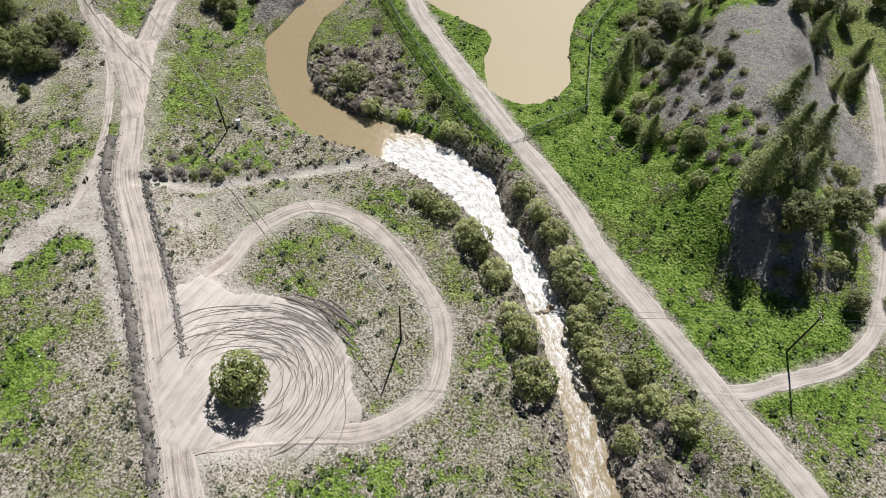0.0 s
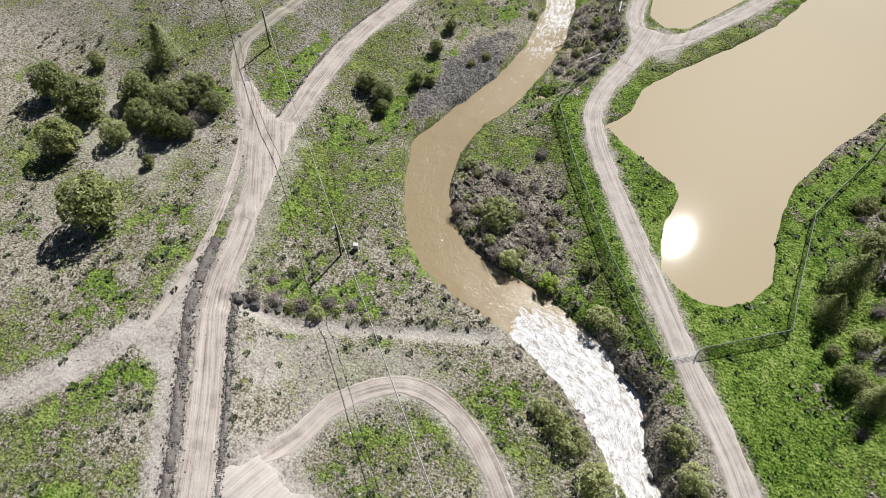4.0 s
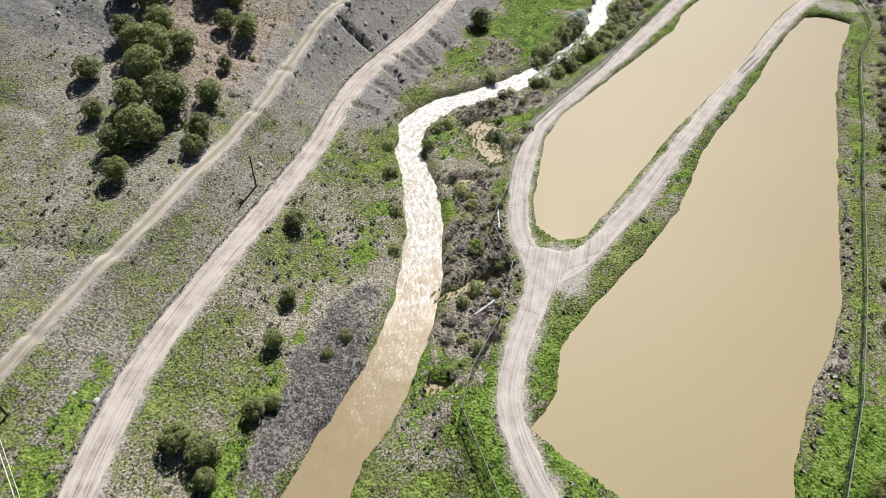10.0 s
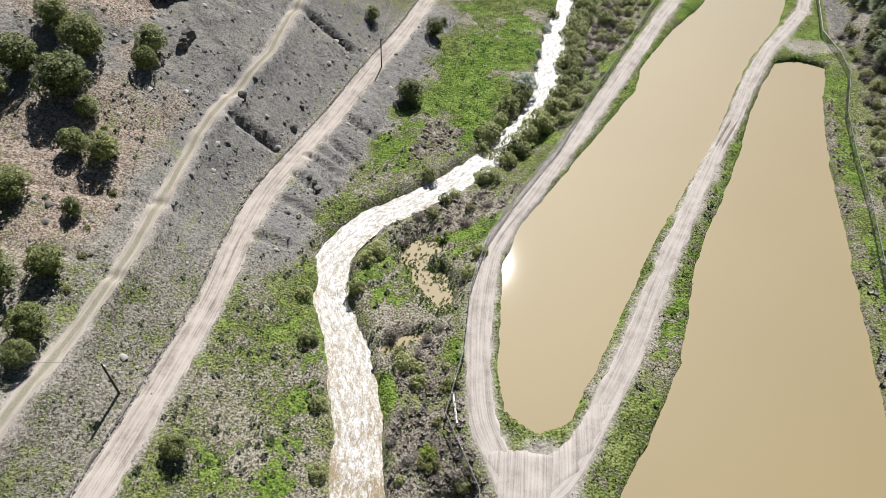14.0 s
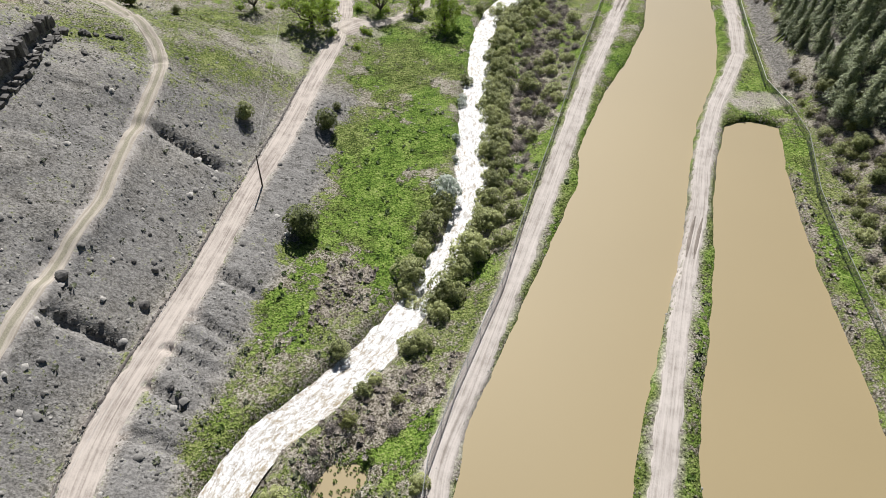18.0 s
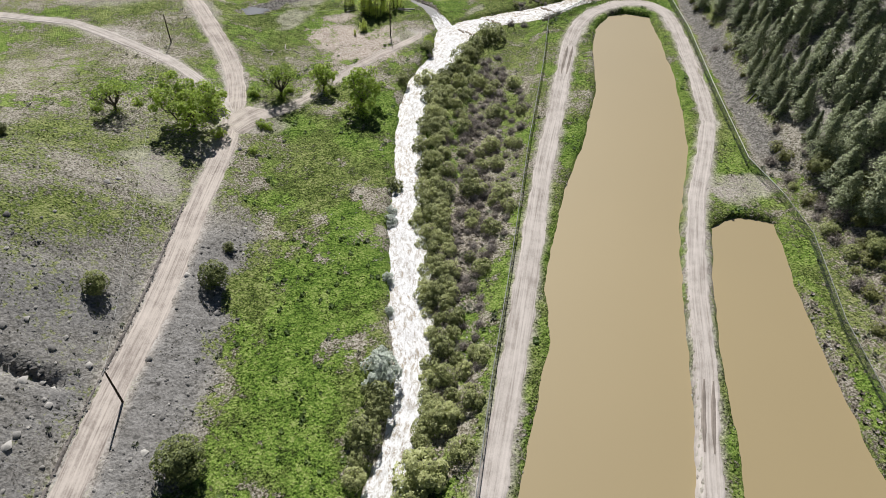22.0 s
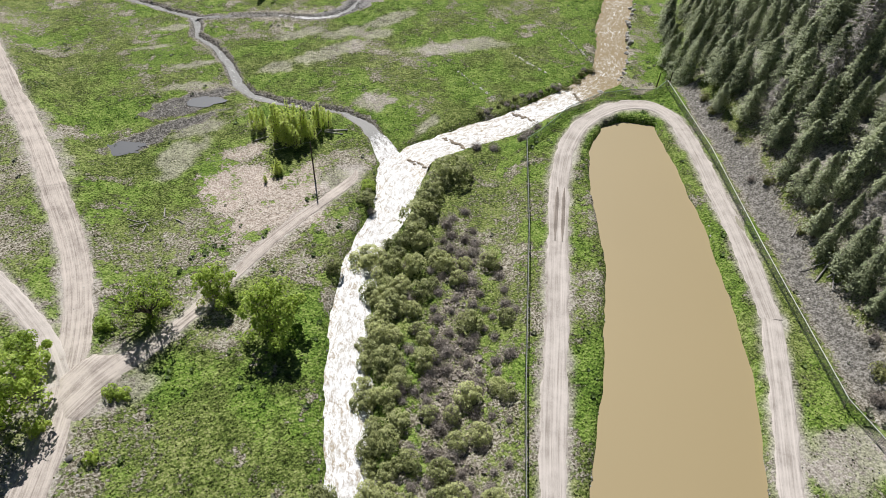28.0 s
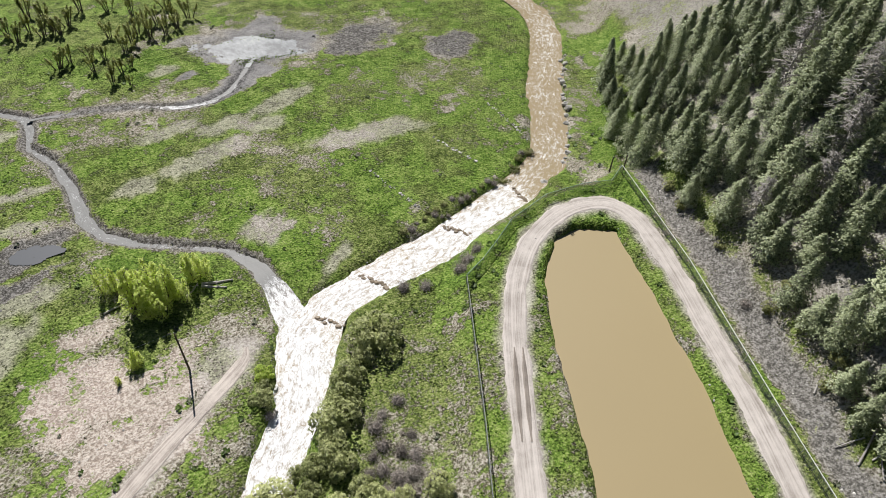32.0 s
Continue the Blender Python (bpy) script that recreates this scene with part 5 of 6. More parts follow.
SMALL = bush(41, "low yellow-green shrub on the slope", leaf_material("rabbitbrush_leaves", (0.09, 0.10, 0.03), (0.19, 0.20, 0.06), (0.32, 0.33, 0.12), 0.2), "rabbitbrush", n=44)
set_out([SMALL], [(62.7, 117.7, 1.1), (61.2, 110.7, 1.1), (82.2, 123.5, 1.2), (56.9, 112.9, 1.8), (60.7, 66.1, 1.7), (64.5, 63.6, 1.9), (-78.9, 229.5, 1.0), (-78.4, 245.7, 0.8), (-80, 236, 0.8),
                  (-79, 222, 0.9), (-84, 262, 0.8), (-82, 247, 0.7), (-18.7, 196.3, 1.4), (-42.3, 170.8, 1.6), (-44.7, 166.6, 1.3)], seed=6)

# cottonwoods and poplars by the crossing
COT = [broadleaf(51, "big cottonwood in fresh yellow-green leaf beside the road", BRIGHT, 1.0, 150, 1.3, 2, 0.056, 110), broadleaf(52, "cottonwood with bare dead limbs above bright leaves", BRIGHT, 0.9, 80, 1.4, 7, 0.055, 40),
       broadleaf(53, "young cottonwood in bright spring leaf", BRIGHT, 0.8, 150, 1.25, 1, 0.058, 110)]
set_out([COT[0]], [(-12.0, 390.4, 7.6)], squash=0.05)
set_out([COT[1]], [(11.5, 404.5, 5.6), (-28.9, 397.1, 4.8)], squash=0.05)
set_out([COT[2]], [(31.5, 393, 6.8), (23.6, 405.2, 4.8), (-6.8, 398.6, 4.2)], squash=0.05)
GREENBUSH = bush(55, "bright green willow shrub", BRIGHT, n=60)
set_out([GREENBUSH], [(4.2, 403, 2.0), (4.0, 388.4, 1.7), (5.6, 388.0, 1.5), (0.5, 377.6, 1.4), (-51.8, 155.4, 1.2), (-6.5, 385.5, 2.0), (-33, 398, 1.8), (-24, 401, 1.6), (-20, 404, 1.6),
                      (-18.9, 196.5, 1.5), (-10.4, 108.5, 2.0), (62.4, 426.4, 1.9), (14, 407.5, 1.7)], seed=7)
POP = [plume(61 + i, "clump of upright poplars in pale yellow-green leaf", CATKIN, plumes=9) for i in range(2)]
set_out(POP, [(48.2, 452.5, 5.6), (51.5, 454.5, 4.8), (50, 450, 4.2), (43.7, 461.5, 3.0), (59.8, 455.4, 4.0), (56, 451, 2.8), (44.2, 440.9, 2.1), (40.7, 438, 0.9)], seed=8)
GROVE = [plume(65 + i, "bare-trunked upright willow in pale bud", leaf_material("budding_willow_" + "ab"[i], (0.12, 0.125, 0.03), (0.32, 0.34, 0.08), (0.52, 0.54, 0.17), 0.45), "budding_willow", 5, 0.085, 0.42) for i in range(2)]
GROVE_A = [(42.7, 590.8, 2.2), (44.4, 585.5, 2.2), (48.9, 590.8, 2), (52, 586.1, 2.2), (54.8, 595.8, 2.4), (56, 588.2, 2.3), (56.9, 584.2, 2), (52.4, 561.7, 2.3), (56, 563.5, 1.8),
           (62, 564.4, 1.8), (60.8, 554.6, 1.8), (69.9, 573.9, 2.2), (65.2, 561.3, 1.6), (63.7, 545, 2), (67.6, 549.1, 1.8), (71.9, 562.1, 2.1), (75.1, 567.2, 2.1), (70.4, 552, 1.5)]
GROVE_B = [(78.2, 573.3, 2), (82, 576.9, 2.2), (81.1, 569.6, 2), (85.7, 577.4, 2.2), (86, 569.4, 2), (90.4, 577.7, 2.2), (90.3, 571.4, 2), (95.9, 577.2, 2.2), (68, 540.9, 1.2),
           (60, 590, 2.2), (66, 600, 2.4), (74, 595, 2.2), (80, 588, 2.2), (36, 600, 2.3), (50, 603, 2.3), (92, 590, 2.2)]
set_out(GROVE, [(x, y, r * 1.45) for x, y, r in GROVE_A + GROVE_B], seed=9)

# willows along the river
WIL = [bush(71 + i, "rounded olive willow bush on the river bank", WILLOW) for i in range(3)]
SILVER = bush(75, "silvery grey willow bush leaning over the river", GREY_WILLOW)
W_LOW = [(16.2, 28.5, 3.9), (12.3, 26.6, 2.1), (16.6, 37.5, 2.8), (16, 44.9, 3.2), (14.5, 53.2, 2.7), (12.8, 56.5, 2.5), (10, 66, 2.4), (6.9, 72.4, 2.8), (4.8, 75.4, 2.5), (0.2, 80, 2.2),
         (-3.2, 82.5, 2), (-5.6, 83.8, 1.5), (25.6, 53.3, 2.4), (27, 49.2, 2.6), (28.4, 45.3, 2.2), (29.4, 42.2, 2.4), (25, 57, 2.2), (23, 68.6, 2.4), (21, 74.9, 2.4), (18.4, 80, 2.2),
         (15.5, 85.5, 2.1), (23, 65, 2), (30, 35.4, 2), (39.4, 38.3, 2.2), (27.5, 59.5, 1.8), (33.1, 47, 2.1), (35.2, 42.3, 2.2), (25, 62.5, 1.8)]
W_MID = [(-24.1, 120.6, 3.6), (-18.4, 110.8, 2.1), (0, 104, 2.1), (3.5, 102, 1.5), (-3.7, 113.7, 1.6), (-41.8, 230.5, 1.6), (-40, 219.7, 1.7), (-37, 206.1, 1.4), (-36, 194.3, 1.3),
         (-22.6, 214, 1.8), (-18.6, 184.5, 1.6), (-13.8, 191, 1.2), (-28, 242, 2), (-32, 231.5, 1.7), (-9.6, 233.6, 1.7), (-6.8, 239.2, 1.7), (-30, 239.5, 1.6), (-20, 209.9, 1.4),
         (-14.4, 208.5, 1.3), (-16, 268, 1.8), (-10.8, 260.5, 1.4), (-2, 266, 2.4), (3.4, 272.5, 2), (7.8, 277, 2.2), (13.6, 286.3, 2.6), (0, 286, 1.8), (5, 293.4, 1.5), (10.4, 300.8, 2)]
W_REACH = [(10.9, 303.1, 3.1), (6.8, 297.2, 3.0), (3.7, 290.6, 2.0), (-0.1, 284.7, 3.8), (-2.0, 280.5, 2.4), (-0.5, 277.6, 1.9), (19.4, 296.0, 3.1), (13.4, 287.1, 4.4), (9.7, 282.9, 3.3), (6.0, 278.2, 3.7), (3.5, 275.7, 2.8)]
W_UP = [(20.2, 295.6, 2.8), (20.6, 288.9, 2.2), (-4.1, 266.4, 1.8), (54.3, 404.6, 3.6), (46.6, 404.3, 1.8), (68.4, 410.4, 3.8), (74.5, 417.6, 2.9), (82.6, 422.8, 4.5), (65.8, 405.6, 2.9),
        (61.8, 397.6, 2.6), (67.4, 396.5, 2.3), (49.4, 383.8, 2.5), (54.1, 390.2, 2.6), (48.8, 378.1, 2.7), (48.8, 373.2, 2.2), (30.4, 359.2, 2.1), (78.9, 420.4, 2), (60, 421.4, 2), (61.5, 424, 1.4),
        (71.6, 413.8, 3)]
set_out(WIL, [(x, y, 1.25 * r) for x, y, r in W_LOW] + [(x, y, 1.12 * r) for x, y, r in W_MID + W_UP] + W_REACH, seed=10)
set_out([SILVER], [(12.6, 307.4, 3.8), (14, 311, 2.0), (20.6, 330.1, 1.4), (26, 347.4, 1.9), (27.5, 351, 1.7), (18.5, 322, 1.2)], seed=11)
TWIGGY = bush(77, "grey-brown leafless brush by the fence", BRUSH, "bare_brush", n=85, bare=True, leaf=0.07)
set_out([TWIGGY], [(101.8, 424.6, 2.6), (106, 428.5, 2.2), (109, 430.2, 2.2), (112.4, 431.8, 1.9), (98, 429.5, 1.9), (94, 431.5, 1.7), (-25, 131, 2.0), (-14, 118, 1.9), (-10, 112, 1.8), (-20, 141, 1.8),
                   (-22, 196, 1.6), (-15, 172, 1.7), (-18, 176, 1.7), (38, 24, 2), (35, 31, 1.8), (41, 33, 1.9), (36, 38, 1.6), (128.5, 343.5, 1.6), (60, 419, 1.3)], seed=12)

WEST_BRUSH = [(x, y, rng0.uniform(1.0, 2.6)) for x, y in fill(160, (-112, -88, 112, 134), lambda x, y: np.where(pool_e(-99, 122, 11, 9, 20, x, y) < 1, 0.7, 0), 2.3, 49)]
set_out([TWIGGY, WIL[1], OLIVE], WEST_BRUSH, seed=50)
SPUR_BRUSH = [(x, y, rng0.uniform(0.9, 2.2)) for x, y in fill(900, (38, 92, 62, 130), lambda x, y: np.where(near([(52, 116), (50, 100), (57, 88), (66, 76), (78, 90)], x, y)[0] < 9, 0.7, 0), 2.6, 51)]
set_out([SMALL, TWIGGY, WIL[0]], SPUR_BRUSH, seed=52)
FAR_BANK = [(x, y, rng0.uniform(0.7, 1.5)) for x, y in fill(900, (98, 160, 440, 470), lambda x, y: np.where(np.abs(near([(104, 445.5), (109.3, 447.1), (120.9, 448.8), (134, 451), (149.6, 457)], x, y)[0] - 0.8) < 1.0, 0.8, 0), 1.3, 53)]
set_out([TWIGGY, SMALL], FAR_BANK, seed=54)
INNER = fill(1500, (-34, 2, 104, 262), lambda x, y: np.where((cover_at(x, y)[5] > 0.45) & (land_height(x, y) > -5.4) & (near(WEST, x, y)[0] > 5), 0.75, 0), 3.0, 55)
set_out([TWIGGY, WIL[2], TWIGGY, SMALL], [(x, y, rng0.uniform(0.8, 1.9)) for x, y in INNER[:90]], seed=56)
BANKBRUSH = [(-58, 85.2, 1.6), (-56.4, 84.6, 0.8), (-54.6, 86.4, 1.9), (-52, 86.6, 1.2), (-50.2, 88, 2.0), (-47.2, 87.2, 1.4), (-46, 90, 1.7), (-44, 89, 0.9), (-42, 91, 1.6), (-38.5, 89.8, 1.1), (-57, 90, 1.3), (-55, 93.5, 1.2), (-36, 92, 0.8)]
set_out([TWIGGY, WIL[0]], BANKBRUSH, seed=48)


def thicket(x, y):
    """Right bank between the bend and the confluence, where willows close up."""
    d, s, *_ = near(RIVER, x, y)
    b, bs, *_ = near(BENCH, x, y)
    right = (d * s < -2.6) & (b * bs > 2.0)
    return right * smooth(290, 300, y) * (1 - smooth(398, 412, y)) * np.where(d < 9, 0.95, 0.5)


T_SPOTS = fill(5000, (8, 80, 288, 412), thicket, 2.1, 21)
rng = random.Random(22)
near_bank = near(RIVER, np.array([p[0] for p in T_SPOTS]), np.array([p[1] for p in T_SPOTS]))[0]
set_out(WIL, [(x, y, rng.uniform(1.4, 2.7)) for (x, y), d in zip(T_SPOTS, near_bank) if d < 9 or rng.random() < 0.2][:190], seed=23)
GREYBRUSH = bush(79, "grey leafless brush in the river thicket", BRUSH, "bare_brush", n=75, bare=True, leaf=0.075)
set_out([GREYBRUSH], [(x, y, rng.uniform(1.0, 1.9)) for (x, y), d in zip(T_SPOTS, near_bank) if d >= 8][:150], seed=24)


# the forest on the eastern slope
def wooded(x, y):
    d, s, _, fy, _ = near(TOE, x, y)
    d = -d * s
    edge = np.interp(fy, [250, 290, 320, 345, 400, 434, 450, 500], [22, 13, 10.5, 10, 10.5, 7, 3.5, 2.5])
    reach = np.interp(fy, [250, 300, 350, 430, 560], [34, 48, 66, 90, 95])
    return (d > edge + 2.5 * fbm(x, y, 14, 141)) * (d < reach) * smooth(255, 300, fy) * 0.95


CON = [conifer(81 + i, "dark green conifer in the hillside forest", width=0.25 + 0.02 * i, taper=1.35 + 0.2 * i) for i in range(5)]
F_SPOTS = fill(9000, (85, 300, 240, 640), wooded, 4.15, 25)
F_SPOTS.sort(key=lambda p: math.hypot(p[0] - 140, p[1] - 400))
set_out(CON, [(x, y, rng.uniform(8, 15)) for x, y in F_SPOTS[:298]], sink=0.3, squash=0.2, seed=26)
far = []
for i, (x, y) in enumerate(F_SPOTS[298:600]):
    me = CON[i % 5].children[1].data
    co = np.empty(len(me.vertices) * 3, np.float32)
    me.vertices.foreach_get("co", co)
    co, a, r = co.reshape(-1, 3), rng.uniform(0, 6.28), rng.uniform(8, 14)
    co = np.stack([co[:, 0] * np.cos(a) - co[:, 1] * np.sin(a), co[:, 0] * np.sin(a) + co[:, 1] * np.cos(a), co[:, 2]], -1) * r + (x, y, gz(x, y) - 0.3)
    far.append((co, np.arange(len(co)).reshape(-1, 3)))
tagged(from_arrays("far_forest", *joined(*far), CONIFER, shade=False), "dense dark green conifers higher up the slope", "forest", kind="stuff")
DEAD = conifer(91, "grey dead conifer standing among the living", dead=True, width=0.26)
set_out([DEAD], [(166, 396, 15), (176, 399, 16), (184, 404.4, 18), (193, 423, 19), (160, 402, 12), (144, 362, 10)], seed=27)
SKIRT = bush(93, "yellow-green shrub at the forest edge", leaf_material("forest_edge_leaves", (0.10, 0.11, 0.04), (0.24, 0.25, 0.09), (0.40, 0.40, 0.17), 0.3), "forest_edge_shrub", n=54)
EDGE = fill(1600, (36, 215, 108, 545), lambda x, y: np.where((lambda q: (-q[0] * q[1] > 5) & (-q[0] * q[1] < np.interp(q[3], [110, 230, 300, 345, 430, 500], [30, 28, 18, 15, 13, 9])) & (-q[0] * q[1] > np.interp(q[3], [300, 340, 430, 450], [3, 7, 6, 2])))(near(TOE, x, y)), 0.8, 0), 1.9, 28)
set_out([SKIRT, SMALL, GREYBRUSH], [(x, y, rng.uniform(0.7, 1.9)) for x, y in EDGE[:340]], seed=29)
SLOPE_SHRUB = fill(3600, (30, 130, 140, 340), lambda x, y: np.where((lambda q: (-q[0] * q[1] > 5) & (-q[0] * q[1] < 30))(near(TOE, x, y)), 0.7, 0), 2.5, 33)
set_out([GREYBRUSH, SKIRT, SMALL, WIL[1]], [(x, y, rng.uniform(1.1, 2.5)) for x, y in SLOPE_SHRUB[:290]], seed=34)
HILLJ = [(x, y, rng.uniform(1.6, 2.9)) for x, y in fill(300, (60, 125, 190, 330), lambda x, y: np.where((lambda q: (-q[0] * q[1] > 9) & (-q[0] * q[1] < 40))(near(TOE, x, y)), 0.6, 0), 7, 30)]
set_out([JUN[1], OLIVE], HILLJ, seed=31)
for k, m in FIRST:
    k.matrix_basis = m


# ---- ground cover too fine to count ----
def corridor(y):
    return np.interp(y, [0, 60, 150, 300, 430, 570], [0, -12, -55, 0, 75, 110]), np.interp(y, [0, 100, 300, 430, 570], [85, 95, 112, 110, 105])


def tufts(name, count, chance, low, high, blades, material, label, seed, tall=0.8, wet=False, spots=None):
    rng = np.random.default_rng(seed)
    y = rng.uniform(14, 575, count)
    c, h = corridor(y)
    x = c + rng.uniform(-1, 1, count) * h
    if spots is not None:
        x, y = spots
    keep = rng.random(len(x)) < chance(x, y)
    x, y = x[keep], y[keep]
    z = land_height(x, y)
    dry = (z > -5.9) | wet
    for pond in (POND_LOW, POND_UP):
        dry &= inside(pond, x, y) > 0.4
    x, y, z = x[dry], y[dry], np.maximum(z[dry], -6.15)
    n = len(x)
    s = rng.uniform(low, high, n)
    a0 = rng.uniform(0, 6.28, n)
    verts, faces = [np.stack([x, y, z - 0.05], -1)], []
    for b in range(blades):
        a = a0 + b * 6.283 / blades + rng.normal(0, 0.25, n)
        r, w = s * rng.uniform(0.55, 1.1, n), 6.283 / blades * 0.62
        for da, hh in ((-w, rng.uniform(0.15, 0.5, n)), (w, rng.uniform(0.5, 1.0, n))):
            verts.append(np.stack([x + np.cos(a + da) * r, y + np.sin(a + da) * r, z + s * hh * tall], -1))
        faces.append(np.stack([np.arange(n), n * (1 + 2 * b) + np.arange(n), n * (2 + 2 * b) + np.arange(n)], -1))
    ob = from_arrays(name, np.vstack(verts), np.vstack(faces), material, shade=False)
    tone = np.tile(on_grid(cv[6], x, y), 1 + 2 * blades)
    colour_layer(ob, "tone", tone, tone, tone)
    return tagged(ob, label, "grass" if "grass" in name else "shrub", kind="stuff")


def green_chance(x, y):
    bare, grass, shale, mud, pink, brush = cover_at(x, y)
    n = fbm(x, y, 3.2, 151) * 0.9 + fbm(x, y, 9, 153) * 0.5
    return smooth(0.25, 0.85, grass + 0.55 * n) * (1 - 0.97 * np.maximum(bare, mud)) * 0.85 * (off_road(x, y) > 0.2)


def dry_chance(x, y):
    bare, grass, shale, mud, pink, brush = cover_at(x, y)
    n = fbm(x, y, 4, 155)
    return np.clip(0.5 + 0.6 * n + 0.3 * brush, 0, 1) * (1 - 0.95 * np.maximum(bare, mud)) * (1 - 0.5 * pink) * (1 - 0.85 * shale) * (1 - 0.4 * smooth(0.6, 0.85, grass)) * (off_road(x, y) > 0.2)


def sage_chance(x, y):
    bare, grass, shale, mud, pink, brush = cover_at(x, y)
    n = fbm(x, y, 12, 157)
    return np.clip(0.35 + 0.8 * n, 0, 1) * (1 - bare) * (1 - mud) * (1 - 0.8 * pink) * np.where(y > 335, 0.12, 1) * (1 - 0.93 * shale) * (1 - smooth(0.5, 0.75, grass)) * np.where(on_grid(cv[8], x, y) > 0.5, 0.5, 1) * (off_road(x, y) > 0.8)


tufts("grass_tufts", 300000, green_chance, 0.11, 0.30, 3, TUFT, "fresh green grass tufts and weeds", 161, 0.7)
tufts("dry_grass_tufts", 120000, dry_chance, 0.10, 0.26, 3, DRY_TUFT, "dry straw-coloured bunch grass", 162, 0.5)
tufts("sagebrush_cover", 26000, sage_chance, 0.3, 0.75, 13, SAGE, "low grey-green sagebrush", 163, 0.85)


def brush_chance(x, y):
    return cover_at(x, y)[5] ** 1.5 * (land_height(x, y) > -5.6) * (off_road(x, y) > 0.7)


tufts("brush_thicket", 95000, brush_chance, 0.3, 0.75, 8, BRUSH, "tangle of grey-brown leafless brush", 164, 1.0)


def weed_chance(x, y):
    v = on_grid(cv[6], x, y)
    return smooth(0.35, 0.8, v + 0.6 * fbm(x, y, 4, 165)) * 0.7 * (off_road(x, y) > 0.6) * (on_grid(cv[0], x, y) < 0.3) * (1 - 0.9 * smooth(415, 440, y))


def reed_chance(x, y):
    e = np.min([pool_e(*p, x, y) for p in POOLS + [MARSH]], 0)
    return np.where(e < 1.6, np.clip(0.62 + 0.9 * fbm(x, y, 2.6, 167), 0, 1) * smooth(-0.1, 0.4, e), 0)


tufts("weed_clumps", 14000, weed_chance, 0.35, 0.8, 9, leaf_material("broad_weed_leaves", (0.035, 0.065, 0.012), (0.09, 0.15, 0.025), (0.18, 0.25, 0.06), 0.25), "dark green weed clumps in the lush grass", 166, 0.8)
REEDS = [q for p in POOLS + [MARSH] for q in fill(3500, (p[0] - 9, p[0] + 9, p[1] - 9, p[1] + 9), lambda x, y: np.ones(len(x)), 0.6, 169)]
REEDS = np.array([p[0] for p in REEDS]), np.array([p[1] for p in REEDS])
tufts("reed_tufts", 10, reed_chance, 0.2, 0.42, 11, leaf_material("sedge_blades", (0.05, 0.08, 0.015), (0.12, 0.18, 0.035), (0.22, 0.29, 0.08), 0.3), "green sedge tufts standing in shallow water", 168, 1.2, wet=True, spots=REEDS)


def stones(name, count, chance, low, high, label, seed, flat=0.6, material=None, spots=None):
    rng = np.random.default_rng(seed)
    if spots:
        x, y = spots
    else:
        y = rng.uniform(14, 575, count)
        c, h = corridor(y)
        x = c + rng.uniform(-1, 1, count) * h
        keep = rng.random(count) < chance(x, y)
        x, y = x[keep], y[keep]
    n = len(x)
    z = land_height(x, y) + (0.12 if spots else 0)
    s = low * (high / low) ** (rng.random(n) ** 2.2)
    base = np.array([(1, 0, -0.2), (0.2, 1, -0.1), (-1, 0.1, -0.2), (-0.1, -1, -0.1), (0.45, 0.4, 0.8), (-0.45, 0.35, 0.7), (0.0, -0.5, 0.75)])
    tri = np.array([(0, 1, 4), (1, 5, 4), (1, 2, 5), (2, 6, 5), (2, 3, 6), (3, 0, 6), (0, 4, 6), (4, 5, 6)])
    a = rng.uniform(0, 6.28, n)
    p = base[None] * rng.uniform(0.7, 1.3, (n, 7, 3)) * s[:, None, None] * (1, 1, flat)
    q = np.stack([p[..., 0] * np.cos(a)[:, None] - p[..., 1] * np.sin(a)[:, None] + x[:, None], p[..., 0] * np.sin(a)[:, None] + p[..., 1] * np.cos(a)[:, None] + y[:, None], p[..., 2] + z[:, None]], -1)
    f = tri[None] + 7 * np.arange(n)[:, None, None]
    return tagged(from_arrays(name, q.reshape(-1, 3), f.reshape(-1, 3), material or STONE, shade=False), label, "stones", kind="stuff")


def slope_chance(x, y):
    bare, grass, shale, mud, pink, brush = cover_at(x, y)
    return np.clip(shale - 0.25 + 0.5 * fbm(x, y, 10, 171) + 0.4 * on_grid(cv[7], x, y), 0, 1) * (off_road(x, y) > 0.4) * np.where(x > 85, 0.15, 1)


def bank_chance(x, y):
    d, _, _, _, w = near(RIVER, x, y, 8)
    p = np.minimum(np.abs(inside(POND_LOW, x, y)), np.abs(inside(POND_UP, x, y)))
    ds, _, _, _, ws = near(STREAM, x, y, 8)
    return np.where((ds > ws - 0.2) & (ds < ws + 0.9), 0.7, 0) + np.where((d > w - 0.2) & (d < w + 1.4), 0.8, 0) + np.where(p < 0.7, 0.5, 0)


def clods(line, offset, width, count, seed):
    """Broken clods heaped along a bladed road edge."""
    rg = np.random.default_rng(seed)
    pts = curve_points(line, 0.3)
    side, _ = strip_frame(pts)
    k = rg.integers(0, len(pts), count)
    o = offset + rg.normal(0, width, count)
    return pts[k, 0] + side[k, 0] * o, pts[k, 1] + side[k, 1] * o


stones("slope_stones", 150000, slope_chance, 0.08, 0.5, "loose grey shale stones on the slope", 172, 0.6, stone_material("shale_stone", 0.8))
stones("slope_rocks", 14000, slope_chance, 0.3, 1.0, "scattered grey and pale rocks on the slope", 175, 0.7, stone_material("mixed_slope_rock", 1.25))
stones("flat_stones", 36000, lambda x, y: np.where(cover_at(x, y)[0] > 0.3, 0.12, 0.45 * (1 - smooth(0.4, 0.7, cover_at(x, y)[1]))) * (y < 430) * (on_grid(cv[8], x, y) < 0.3), 0.08, 0.3, "pale stones scattered over the dry flats", 176, 0.6, stone_material("pale_field_stone", 1.6))
